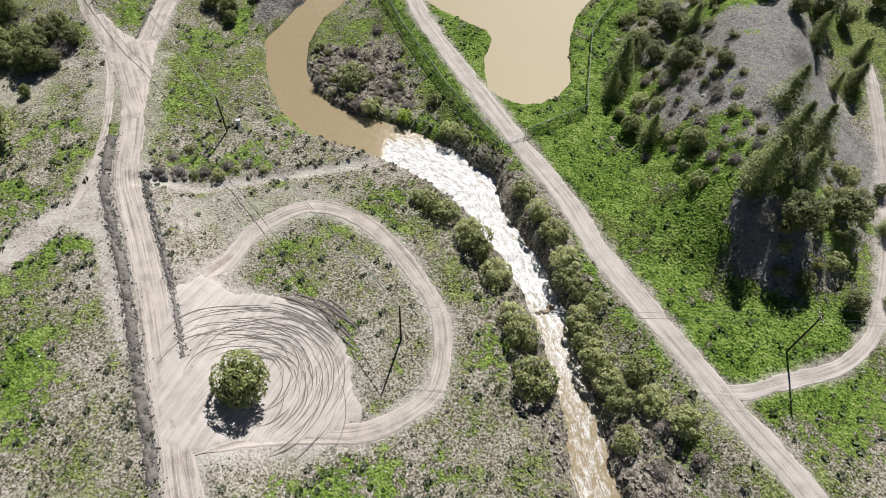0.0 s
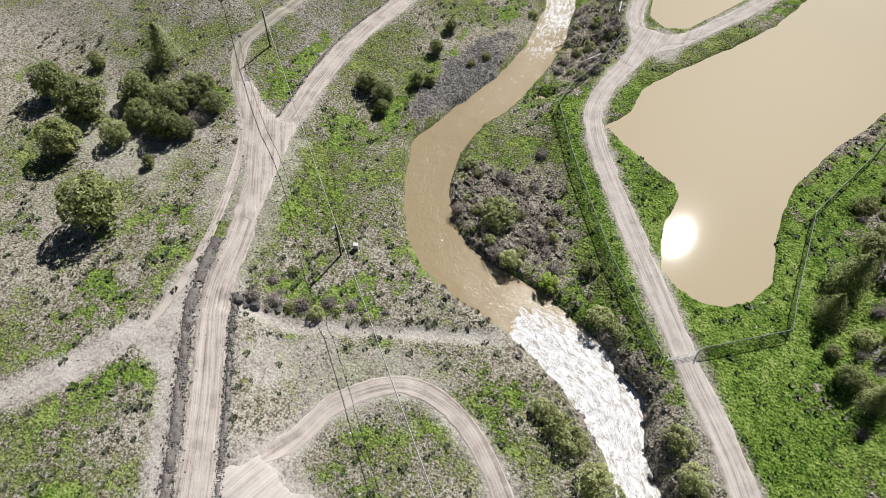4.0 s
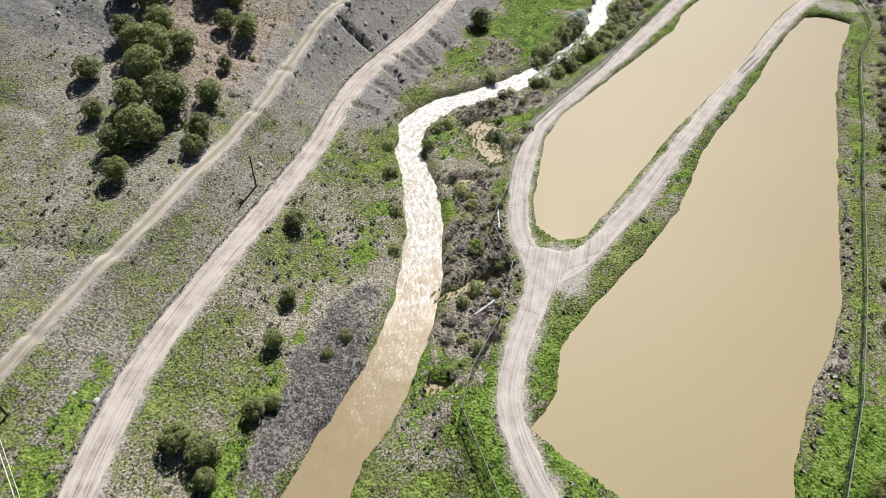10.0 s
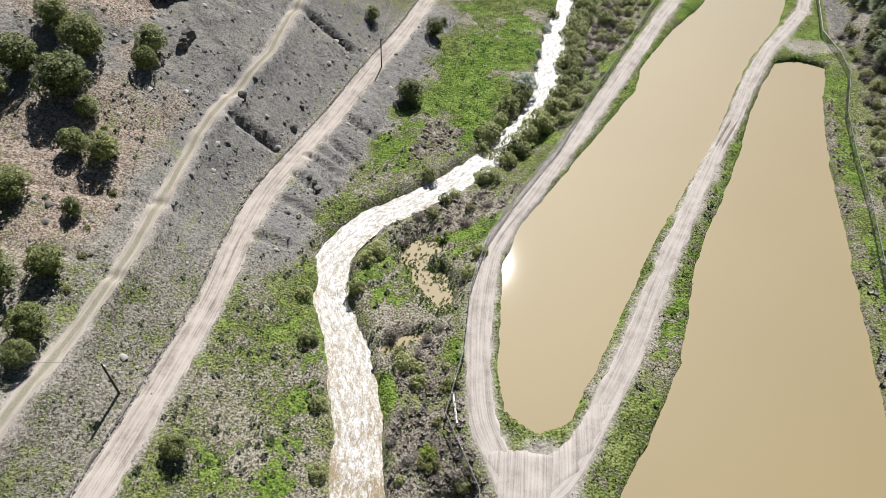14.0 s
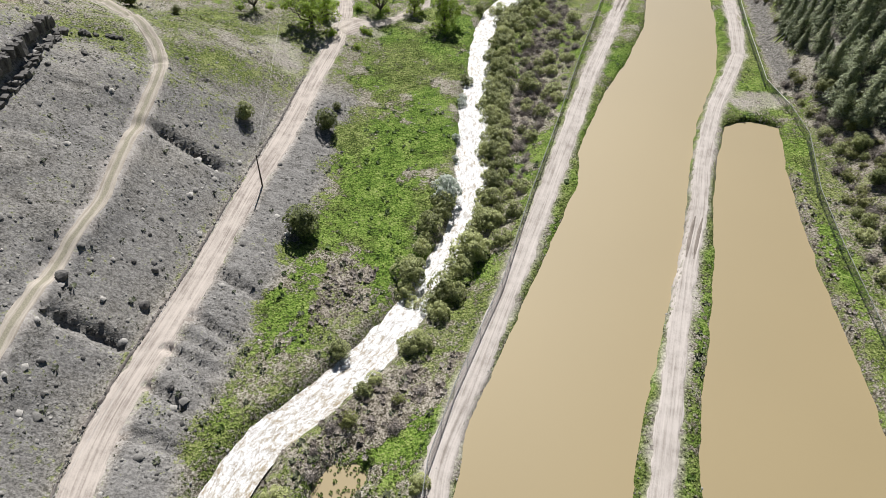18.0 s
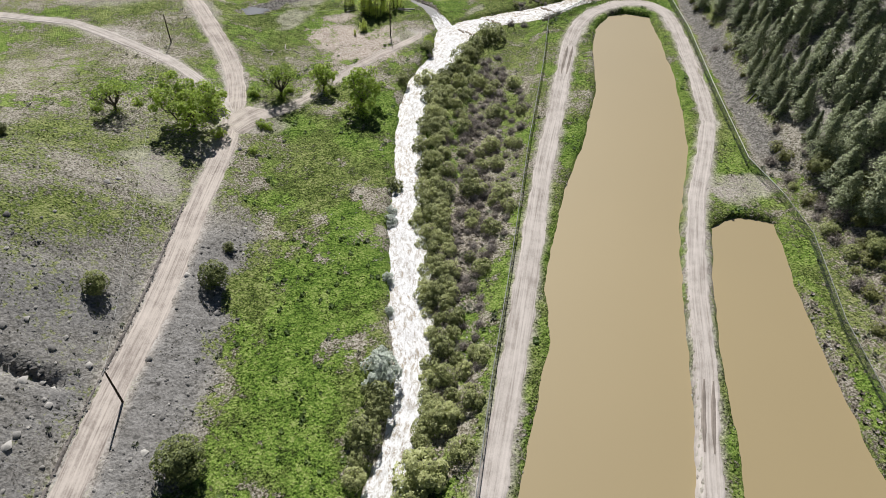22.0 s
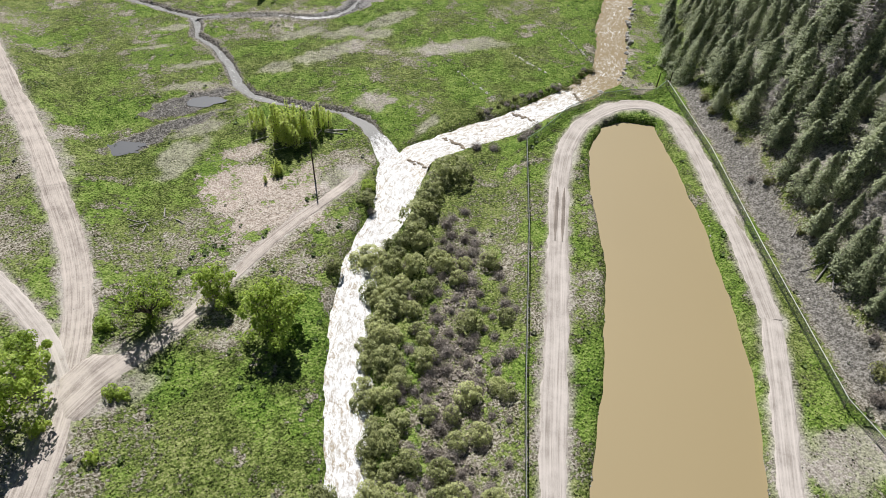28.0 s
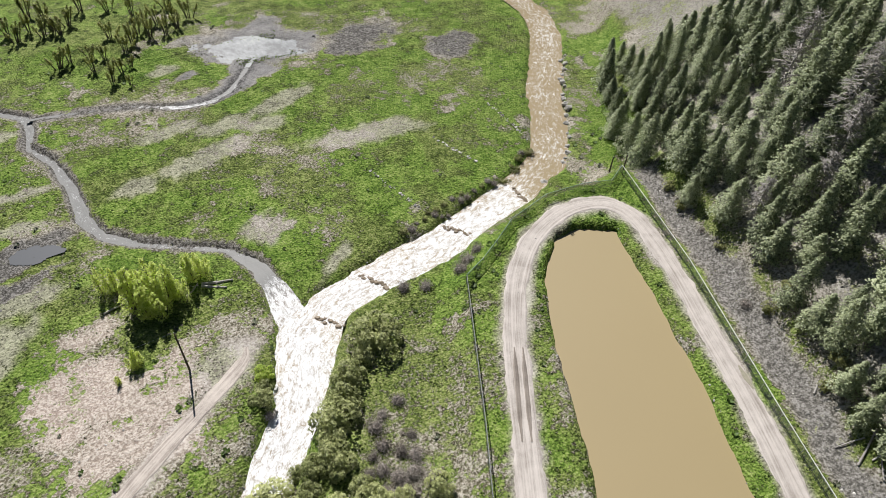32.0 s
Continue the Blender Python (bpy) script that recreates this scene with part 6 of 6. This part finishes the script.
stones("bank_stones", 90000, bank_chance, 0.10, 0.35, "pale stones along the water's edge", 173)
stones("shore_rocks", 60000, lambda x, y: np.where(near(EAST_SHORE, x, y, 4)[0] < 1.5, np.clip(0.1 + 1.2 * fbm(x, y, 9, 177), 0, 0.9), 0), 0.14, 0.42, "pale rocks tipped along the pond's shore", 178, 0.6, stone_material("pale_shore_rock", 1.5))
stones("verge_stones", 26000, lambda x, y: np.where(np.abs(off_road(x, y) - 0.5) < 0.9, 0.5, 0), 0.06, 0.2, "loose stones along the road verges", 174)


for line, offset, width, count, seed in ((MAIN[1:10], 3.8, 0.7, 6500, 181), (MAIN[4:9], -3.4, 0.38, 2600, 182), (MAIN[11:24], 3.1, 0.2, 3000, 183)):
    sx, sy = clods(line, offset, width, count, seed)
    stones("berm_clods", 0, None, 0.05, 0.24, "dark broken clods heaped along the road edge", seed, 0.8, CLOD, (sx, sy))


def boulder(x, y, r, label, seed):
    bm = bmesh.new()
    bmesh.ops.create_icosphere(bm, subdivisions=2, radius=r)
    for v in bm.verts:
        k = noise.noise(v.co * (1.1 / r) + Vector((seed, seed * 2, 0)))
        v.co *= 1 + 0.45 * k
        v.co.z *= 0.75
    ob = part("boulder", bm, DARKSTONE if "dark" in label else STONE)
    ob.matrix_basis = pose(x, y, gz(x, y) + r * 0.2, 0, 0, seed * 40)
    return tagged(ob, label, "boulder", "boulders on the slope")


for i, (x, y, r) in enumerate(((-60.4, 282.8, 1.1), (-84.3, 204.4, 0.7), (-47.9, 288.5, 0.7), (-49.4, 281, 1.0), (-51.2, 289.2, 0.5), (-43.8, 263.5, 0.6), (-43.9, 110.2, 0.5), (-58, 331, 0.6), (-63, 341, 0.7), (-68, 333, 0.6), (-49, 296, 0.4), (-55, 276, 0.5))):
    boulder(x, y, r, "dark grey boulder on the shale slope" if i != 6 else "pale boulder in the grass by the river", i + 1)
for i in range(26):
    k = i / 25
    x, y = np.interp(k, [0, 0.3, 0.6, 1], [143, 158, 172, 192]), np.interp(k, [0, 0.3, 0.6, 1], [444.5, 452, 470, 493])
    boulder(x + rng.uniform(-0.8, 0.8), y + rng.uniform(-0.8, 0.8), rng.uniform(0.5, 1.1), "riprap boulder lining the river bank", i + 20)


# ---- built things ----
def tube(a, b, r, sides=8, r2=None):
    bm = bmesh.new()
    d = Vector(b) - Vector(a)
    bmesh.ops.create_cone(bm, cap_ends=True, segments=sides, radius1=r, radius2=r if r2 is None else r2, depth=d.length,
                          matrix=Matrix.Translation((Vector(a) + Vector(b)) / 2) @ d.to_track_quat("Z", "Y").to_matrix().to_4x4())
    return bm


def box(sx, sy, sz, m=None):
    bm = bmesh.new()
    bmesh.ops.create_cube(bm, size=1, matrix=(m or Matrix()) @ Matrix.Diagonal((sx, sy, sz, 1)))
    bmesh.ops.bevel(bm, geom=bm.edges[:], offset=min(sx, sy, sz) * 0.12, segments=1, affect="EDGES")
    return bm


def fence(line, spacing, height, label, rail_material, group="fences round the ponds"):
    pts = curve_points(line, 200) if len(line) < 3 else np.array(line, float)
    root = tagged(new("mesh_fence"), label, "fence", group)
    x0, y0 = pts[0][:2]
    root.location = (x0, y0, gz(x0, y0))
    spots = []
    for a, b in zip(pts[:-1], pts[1:]):
        n = max(1, int(round(np.hypot(*(b - a)[:2]) / spacing)))
        spots += [a + (b - a) * i / n for i in range(n)]
    spots.append(pts[-1])
    spots = [Vector((p[0], p[1], gz(p[0], p[1]))) for p in spots]
    inv = Matrix.Translation(-root.location)
    for p in spots:
        bm = tube(inv @ (p - Vector((0, 0, 0.3))), inv @ (p + Vector((0, 0, height + 0.08))), 0.06, 6)
        part("post", bm, STEEL, root)
    for p, q in zip(spots[:-1], spots[1:]):
        a, b = inv @ p, inv @ q
        up = Vector((0, 0, height))
        part("top_rail", tube(a + up, b + up, 0.075, 6), rail_material, root)
        bm = bmesh.new()
        side = (b - a).normalized()
        rows, cols = 13, max(4, int((b - a).length / 0.3))
        for i in range(rows):
            z = Vector((0, 0, height * (i + 0.2) / rows))
            t = Vector((0, 0, 0.05))
            bm.faces.new([bm.verts.new(v) for v in (a + z, b + z, b + z + t, a + z + t)])
        for j in range(1, cols):
            c = a + (b - a) * j / cols
            bm.faces.new([bm.verts.new(v) for v in (c, c + side * 0.045, c + side * 0.045 + up, c + up)])
        part("netting", bm, NETTING, root)
    return root


fence(FENCE_W, 6.0, 2.1, "tall dark netting fence with steel posts and grey top rail", GREYRAIL)
fence(FENCE_N, 6.0, 2.1, "tall green netting fence round the pond's end", GREENRAIL)
fence(FENCE_E[:12], 6.5, 2.1, "tall dark netting fence along the pond's east bank", GREYRAIL)
fence(FENCE_E[11:], 6.0, 2.1, "tall green netting fence with pale top rail", RAIL)


def gate(a, b):
    root = tagged(new("farm_gate"), "tubular steel gate across the levee road", "gate")
    p, q = Vector((*a, gz(*a))), Vector((*b, gz(*b)))
    root.location = p
    d = q - p
    for k, nm in ((0, "post"), (1, "post")):
        part(nm, tube(d * k - Vector((0, 0, 0.3)), d * k + Vector((0, 0, 2.2)), 0.09, 8), STEEL, root)
    for z in (0.35, 0.7, 1.05, 1.4):
        part("bar", tube(d * 0.03 + Vector((0, 0, z)), d * 0.97 + Vector((0, 0, z)), 0.035, 6), RAIL, root)
    for k in (0.03, 0.35, 0.65, 0.97):
        part("upright", tube(d * k + Vector((0, 0, 0.3)), d * k + Vector((0, 0, 1.45)), 0.03, 6), RAIL, root)


gate((11.6, 98.3), (16.6, 101.6))


def utility_pole(x, y, h, label, arm=0.0, transformer=False, aim=0.0):
    root = tagged(new("utility_pole"), label, "utility pole", "power line poles")
    root.matrix_basis = pose(x, y, gz(x, y), 0, 0, aim)
    part("pole", tube((0, 0, -0.5), (0, 0, h), 0.19, 10, 0.13), POLEWOOD, root)
    tops = []
    if arm:
        part("crossarm", box(arm, 0.14, 0.16, Matrix.Translation((0, 0.16, h - 0.5))), DEADWOOD, root, "weathered wooden crossarm")
        for k in (-0.95, -0.4, 0.4, 0.95):
            part("insulator", tube((k * arm / 2, 0.16, h - 0.42), (k * arm / 2, 0.16, h - 0.2), 0.06, 8, 0.035), WHITE, root, "pale porcelain insulator")
            tops.append((k * arm / 2, 0.16, h - 0.2))
        for s in (-1, 1):
            part("brace", tube((0, 0.12, h - 1.2), (s * arm * 0.33, 0.16, h - 0.55), 0.03, 6), STEEL, root)
    else:
        part("insulator", tube((0, 0, h), (0, 0, h + 0.25), 0.07, 8, 0.04), WHITE, root, "pale porcelain insulator")
        tops = [(0, 0, h + 0.22), (0.16, 0, h - 1.3)]
    if transformer:
        can = part("transformer", tube((-0.42, 0, h - 2.1), (-0.42, 0, h - 1.2), 0.28, 12), RAIL, root, "pale grey steel transformer can")
        part("bushing", tube((-0.42, 0, h - 1.2), (-0.42, 0, h - 0.95), 0.05, 8), WHITE, can)
    return [root.matrix_basis @ Vector(t) for t in tops]


def cable(name, a, b, sag, r, label):
    n = 18
    pts = [a + (b - a) * (i / n) - Vector((0, 0, sag * 4 * (i / n) * (1 - i / n))) for i in range(n + 1)]
    bm = bmesh.new()
    rings = []
    for p in pts:
        d = (b - a).normalized()
        u = d.cross(Vector((0, 0, 1))).normalized()
        w = d.cross(u)
        rings.append([bm.verts.new(p + r * (math.cos(t) * u + math.sin(t) * w)) for t in (0.5, 2.6, 4.7)])
    for p, q in zip(rings[:-1], rings[1:]):
        for i in range(3):
            bm.faces.new((p[i], p[(i + 1) % 3], q[(i + 1) % 3], q[i]))
    return tagged(part(name, bm, ALUMINIUM), label, "power line", "power lines")


pa = utility_pole(-140, 205, 10, "dark wooden utility pole on the hillside")
pb = utility_pole(-88.9, 146.7, 10, "dark wooden utility pole between the two roads")
pc = utility_pole(-48.9, 100.6, 9.5, "dark wooden utility pole on the river flat", transformer=True, aim=40)
pd = utility_pole(-6.4, 51.5, 11, "tall dark utility pole inside the turning loop")
pe = utility_pole(59.1, 51.7, 12, "tall utility pole with a weathered double crossarm", 2.6, aim=90)
pf = utility_pole(130, 52, 12, "tall utility pole with a weathered crossarm", 2.6, aim=90)
for p, q in ((pa, pb), (pb, pc), (pc, pd)):
    cable("power_cable", p[0], q[0], 0.8, 0.075, "thin bright overhead wire")
    cable("power_cable", p[1], q[1], 1.0, 0.05, "thin bright overhead wire")
for i in (0, 1, 3):
    cable("power_cable", pd[min(i, 1)], pe[i], 1.0, 0.02, "thin bright overhead wire")
    cable("power_cable", pe[i], pf[i], 1.0, 0.02, "thin bright overhead wire")
ra = utility_pole(-68.2, 206.6, 8.3, "utility pole with a transformer above the road", transformer=True, aim=-60)
rb = utility_pole(-28.3, 313.6, 8.6, "dark wooden utility pole at the road's edge")
rc = utility_pole(-15.3, 440, 8.6, "dark wooden utility pole in the pasture")
rd = utility_pole(51.8, 434.5, 10.5, "tall dark utility pole by the sandy path")
for p, q in ((pa, ra), (ra, rb), (rb, rc), (rc, rd)):
    cable("power_cable", p[0], q[0], 1.6, 0.018, "thin bright overhead wire")
for x, y in ((156.2, 436.5), (158.8, 434.6)):
    utility_pole(x, y, 4.6, "short wooden brace pole at the fence corner")


def pipe(name, a, b, r, material, label):
    p, q = Vector((*a, gz(*a) + r * 0.8)), Vector((*b, gz(*b) + r * 0.8))
    root = tagged(new(name), label, "pipe")
    root.location = p
    d = q - p
    part("barrel", tube((0, 0, 0), d, r, 12), material, root)
    for k in (0, 1):
        part("collar", tube(d * k - d.normalized() * 0.12, d * k + d.normalized() * 0.12, r * 1.22, 12), material, root)


pipe("culvert_pipe", (-14.4, 206.3), (-14.1, 200.7), 0.2, WHITE, "white plastic pipe lying by the fence")
pipe("culvert_pipe", (-18.4, 177.6), (-15.0, 180.2), 0.3, WHITE, "white outlet pipe beside the backwater")
pipe("culvert_pipe", (-15.0, 180.4), (-14.0, 178.6), 0.18, STEEL, "short steel outlet pipe by the fence")

root = tagged(new("meter_box"), "small white steel box on a post in the grass", "utility box")
root.matrix_basis = pose(-46.9, 103.1, gz(-46.9, 103.1), 0, 0, 15)
part("case", box(0.9, 0.7, 1.0, Matrix.Translation((0, 0, 0.75))), WHITE, root)
part("lid", box(1.0, 0.8, 0.1, Matrix.Translation((0, 0, 1.3))), RAIL, root)
part("plinth", box(1.1, 0.9, 0.35, Matrix.Translation((0, 0, 0.1))), STONE, root, "rough concrete plinth")


def log(x, y, length, r, aim, label, seed):
    rg = np.random.default_rng(seed)
    t = math.radians(aim)
    dx, dy = math.cos(t) * length / 2, math.sin(t) * length / 2
    a, b = (x - dx, y - dy, gz(x - dx, y - dy) + r * 0.7), (x + dx, y + dy, gz(x + dx, y + dy) + r * 0.7)
    pieces = [limb(a, b, r, r * 0.55, 7, r * 0.5, rg)]
    for _ in range(3):
        k = rg.uniform(0.3, 0.9)
        p = np.array(a) * (1 - k) + np.array(b) * k
        pieces.append(limb(p, p + rg.normal(0, 1, 3) * (0.12 * length, 0.12 * length, 0.05) + (0, 0, 0.12), r * 0.35, r * 0.1, 4))
    return tagged(from_arrays("fallen_log", *joined(*pieces), DEADWOOD), label, "log", "fallen logs")


for i, (x, y, l, r, a) in enumerate(((63, 452.5, 6, 0.35, -20), (62, 451.6, 5, 0.3, -35), (58, 453, 4, 0.2, 40), (44, 456, 4, 0.22, 10), (17.6, 435.5, 3.2, 0.18, 80), (20.2, 431, 2.6, 0.16, -60),
                                      (12, 433, 4, 0.14, 20), (13, 431.5, 3, 0.14, 70), (11.5, 434.5, 3.5, 0.12, -30), (13.5, 433.5, 3, 0.12, 110), (135, 360, 5, 0.2, 20), (134, 357, 4, 0.16, 45), (136, 358, 4, 0.15, -10),
                                      (137, 361, 4.5, 0.14, 70), (134.5, 362, 3.5, 0.13, 150), (8, 395.5, 3, 0.12, 15), (3.5, 100.5, 3.6, 0.12, 95), (60, 404, 3, 0.1, 15), (139, 371, 2.0, 0.2, 30), (-22, 117, 3, 0.1, 60))):
    log(x, y, l, r, a, "bleached fallen log on the ground", 200 + i)


def weir(x, y, aim, length, label, seed):
    """A row of river boulders, each a stone of its own."""
    rg = random.Random(seed)
    root = tagged(new("rock_sill"), label, "rock sill")
    root.matrix_basis = pose(x, y, WATER_RIVER, 0, 0, aim)
    for i in range(int(length * 2.2)):
        bm = bmesh.new()
        r = rg.uniform(0.28, 0.55)
        bmesh.ops.create_icosphere(bm, subdivisions=2, radius=r)
        for v in bm.verts:
            v.co *= 1 + 0.4 * noise.noise(v.co * (1.2 / r) + Vector((seed, i, 0)))
            v.co.z *= 0.6
        st = part("stone", bm, WETSTONE, root)
        st.location = ((i / (length * 2.2) - 0.5) * length, rg.uniform(-0.5, 0.5), rg.uniform(-0.12, 0.08))


for i, (x, y, a, l) in enumerate(((90.5, 437, -62, 7.5), (114, 441, -55, 7), (78, 432, -55, 6), (134, 444, -95, 6.5), (19.5, 60, 20, 4))):
    weir(x, y, a, l, "brown rock sill breaking the rapids", 300 + i)


def tyre_ruts():
    """Arcs left by vehicles turning round the lone juniper, and ruts in the yard."""
    pieces = []
    rg = np.random.default_rng(401)
    for i in range(150):
        heavy = i >= 110
        r, a0, da = (rg.uniform(15.5, 19.5), rg.uniform(0.55, 1.1), rg.uniform(0.3, 0.7)) if heavy else (rg.uniform(5.5, 15.5), rg.uniform(-1.3, 2.0), rg.uniform(0.4, 1.6))
        cx, cy = -30.3 + rg.normal(0, 1.6), 42 + rg.normal(0, 1.6)
        a = np.linspace(a0, a0 + da, 26)
        w = rg.uniform(0.03, 0.10) * (2.0 if heavy else 1.0) * np.sin(np.linspace(0.1, 3.04, 26))
        rr = r + 0.3 * np.sin(a * 2 + i)
        inner = np.stack([cx + np.cos(a) * (rr - w), cy + np.sin(a) * (rr - w) * 0.88], -1)
        outer = np.stack([cx + np.cos(a) * (rr + w), cy + np.sin(a) * (rr + w) * 0.88], -1)
        p = np.stack([inner, outer], 1).reshape(-1, 2)
        pieces.append((np.column_stack([p, land_height(p[:, 0], p[:, 1]) + 0.165]), grid_faces(26, 2)))
    return tagged(from_arrays("tyre_ruts", *joined(*pieces), BERM), "dark curved tyre ruts scored into pale dirt", "tyre tracks", kind="stuff")


tyre_ruts()
for i, (x, y, r) in enumerate(((-59.8, 83.6, 0.8), (-58.2, 83.2, 0.5), (-56.9, 84, 0.9), (-55, 84.2, 0.4), (-53.4, 85, 0.6), (-59, 85, 0.4), (-50.6, 85.6, 0.35), (-47, 86.3, 0.45))):
    boulder(x, y, r, "dark broken rock on the gully bank", 60 + i)


# the dark rock scarp above the hillside track
def outcrop(line, count, low, high, label, seed):
    rg = random.Random(seed)
    pts = curve_points(line, 0.5)
    root = tagged(new("rock_outcrop"), label, "rock outcrop")
    x0, y0 = pts[0][:2]
    root.location = (x0, y0, gz(x0, y0))
    for i in range(count):
        p = pts[rg.randrange(len(pts))]
        x, y = p[0] + rg.uniform(-0.3, 1.1), p[1] + rg.uniform(-0.5, 0.5)
        bm = bmesh.new()
        bmesh.ops.create_cube(bm, size=1)
        bmesh.ops.subdivide_edges(bm, edges=bm.edges[:], cuts=1, use_grid_fill=True)
        s = rg.uniform(low, high)
        for v in bm.verts:
            v.co = v.co.normalized() * v.co.length ** 0.5 * 0.75
            v.co *= 1 + 0.45 * noise.noise(v.co * 1.8 + Vector((seed, i * 3.1, 0)))
        bmesh.ops.scale(bm, vec=(s, s * rg.uniform(0.8, 1.6), s * rg.uniform(0.7, 1.2)), verts=bm.verts[:])
        block = part("rock", bm, DARKSTONE, root)
        block.matrix_basis = Matrix.Translation(-root.location) @ pose(x, y, gz(x, y) + 0.15 * s, rg.uniform(-15, 15), rg.uniform(-15, 15), rg.uniform(0, 360))


def scarp_wall(line, label, seed):
    """A ledge of upright broken blocks standing side by side."""
    rg = random.Random(seed)
    pts = curve_points(line, 0.62)
    side, _ = strip_frame(pts)
    root = tagged(new("rock_outcrop"), label, "rock outcrop")
    x0, y0 = pts[0][:2]
    root.location = (x0, y0, gz(x0, y0))
    for i, (p, n) in enumerate(zip(pts, side)):
        for row in range(2):
            out = rg.uniform(-0.5, 0.9) if row == 0 else rg.uniform(-2.2, -0.6)
            if rg.random() < (0.14 if row == 0 else 0.45):
                continue
            x, y = p[0] - n[0] * -out, p[1] - n[1] * -out
            w, d, h = rg.uniform(0.6, 1.7), rg.uniform(0.9, 2.0), rg.uniform(1.3, 2.9) if row == 0 else rg.uniform(0.4, 1.2)
            bm = bmesh.new()
            bmesh.ops.create_cube(bm, size=1)
            bmesh.ops.subdivide_edges(bm, edges=bm.edges[:], cuts=1, use_grid_fill=True)
            for v in bm.verts:
                v.co += 0.16 * noise.noise_vector(v.co * 1.9 + Vector((seed, i * 2.3, row * 5.0)))
                v.co = Vector((v.co.x * w, v.co.y * d, v.co.z * h))
            block = part("rock", bm, DARKSTONE, root)
            z = gz(p[0] + n[0] * 1.6, p[1] + n[1] * 1.6) - 0.4 * h if row == 0 else gz(x, y) + 0.1 * h
            block.matrix_basis = Matrix.Translation(-root.location) @ pose(x, y, z, rg.uniform(-9, 9), rg.uniform(-9, 9), math.degrees(math.atan2(-n[0], n[1])) + rg.uniform(-16, 16))


scarp_wall(SCARP[:-1], "dark broken rock scarp above the hillside track", 311)
outcrop([(-75, 291.5), (-73.4, 296)], 14, 0.8, 2.4, "dark rock outcrop on the shale slope", 312)
outcrop([(-66, 351.4), (-62, 352.5), (-58.6, 352.9)], 18, 0.5, 1.1, "low broken rock ledge beside the track", 313)
for i, line in enumerate(TRENCHES):
    outcrop([(p[0] - 0.6, p[1] + 1.0) for p in line], 30, 0.3, 0.8, "dark rubble in the washed-out trench", 314 + i)


def sod_row(a, b, seed):
    rg = np.random.default_rng(seed)
    k = rg.random(70)
    k = k[np.sin(k * 40) > -0.5]
    return np.stack([a[0] + (b[0] - a[0]) * k + rg.normal(0, 0.25, len(k)), a[1] + (b[1] - a[1]) * k + rg.normal(0, 0.25, len(k))])


PALE = stone_material("pale_turned_stone", 1.9)
for i, (a, b) in enumerate((((151.7, 481.1), (150.9, 461.3)), ((128.6, 474.5), (132.4, 459.2)), ((107.3, 470.4), (110.1, 451.8)))):
    stones("stone_row", 0, None, 0.15, 0.45, "broken row of pale stones across the meadow", 320 + i, 0.6, PALE, tuple(sod_row(a, b, 330 + i)))
stones("spur_rocks", 5000, lambda x, y: np.where((near([(54.7, 112.8), (52, 104), (47.6, 94.9)], x, y)[0] < 5) | (near([(41.4, 110.5), (33.3, 106.7)], x, y)[0] < 2), 0.9, 0), 0.2, 0.9, "pale broken rock down the spur's edge", 340, 0.6, PALE)
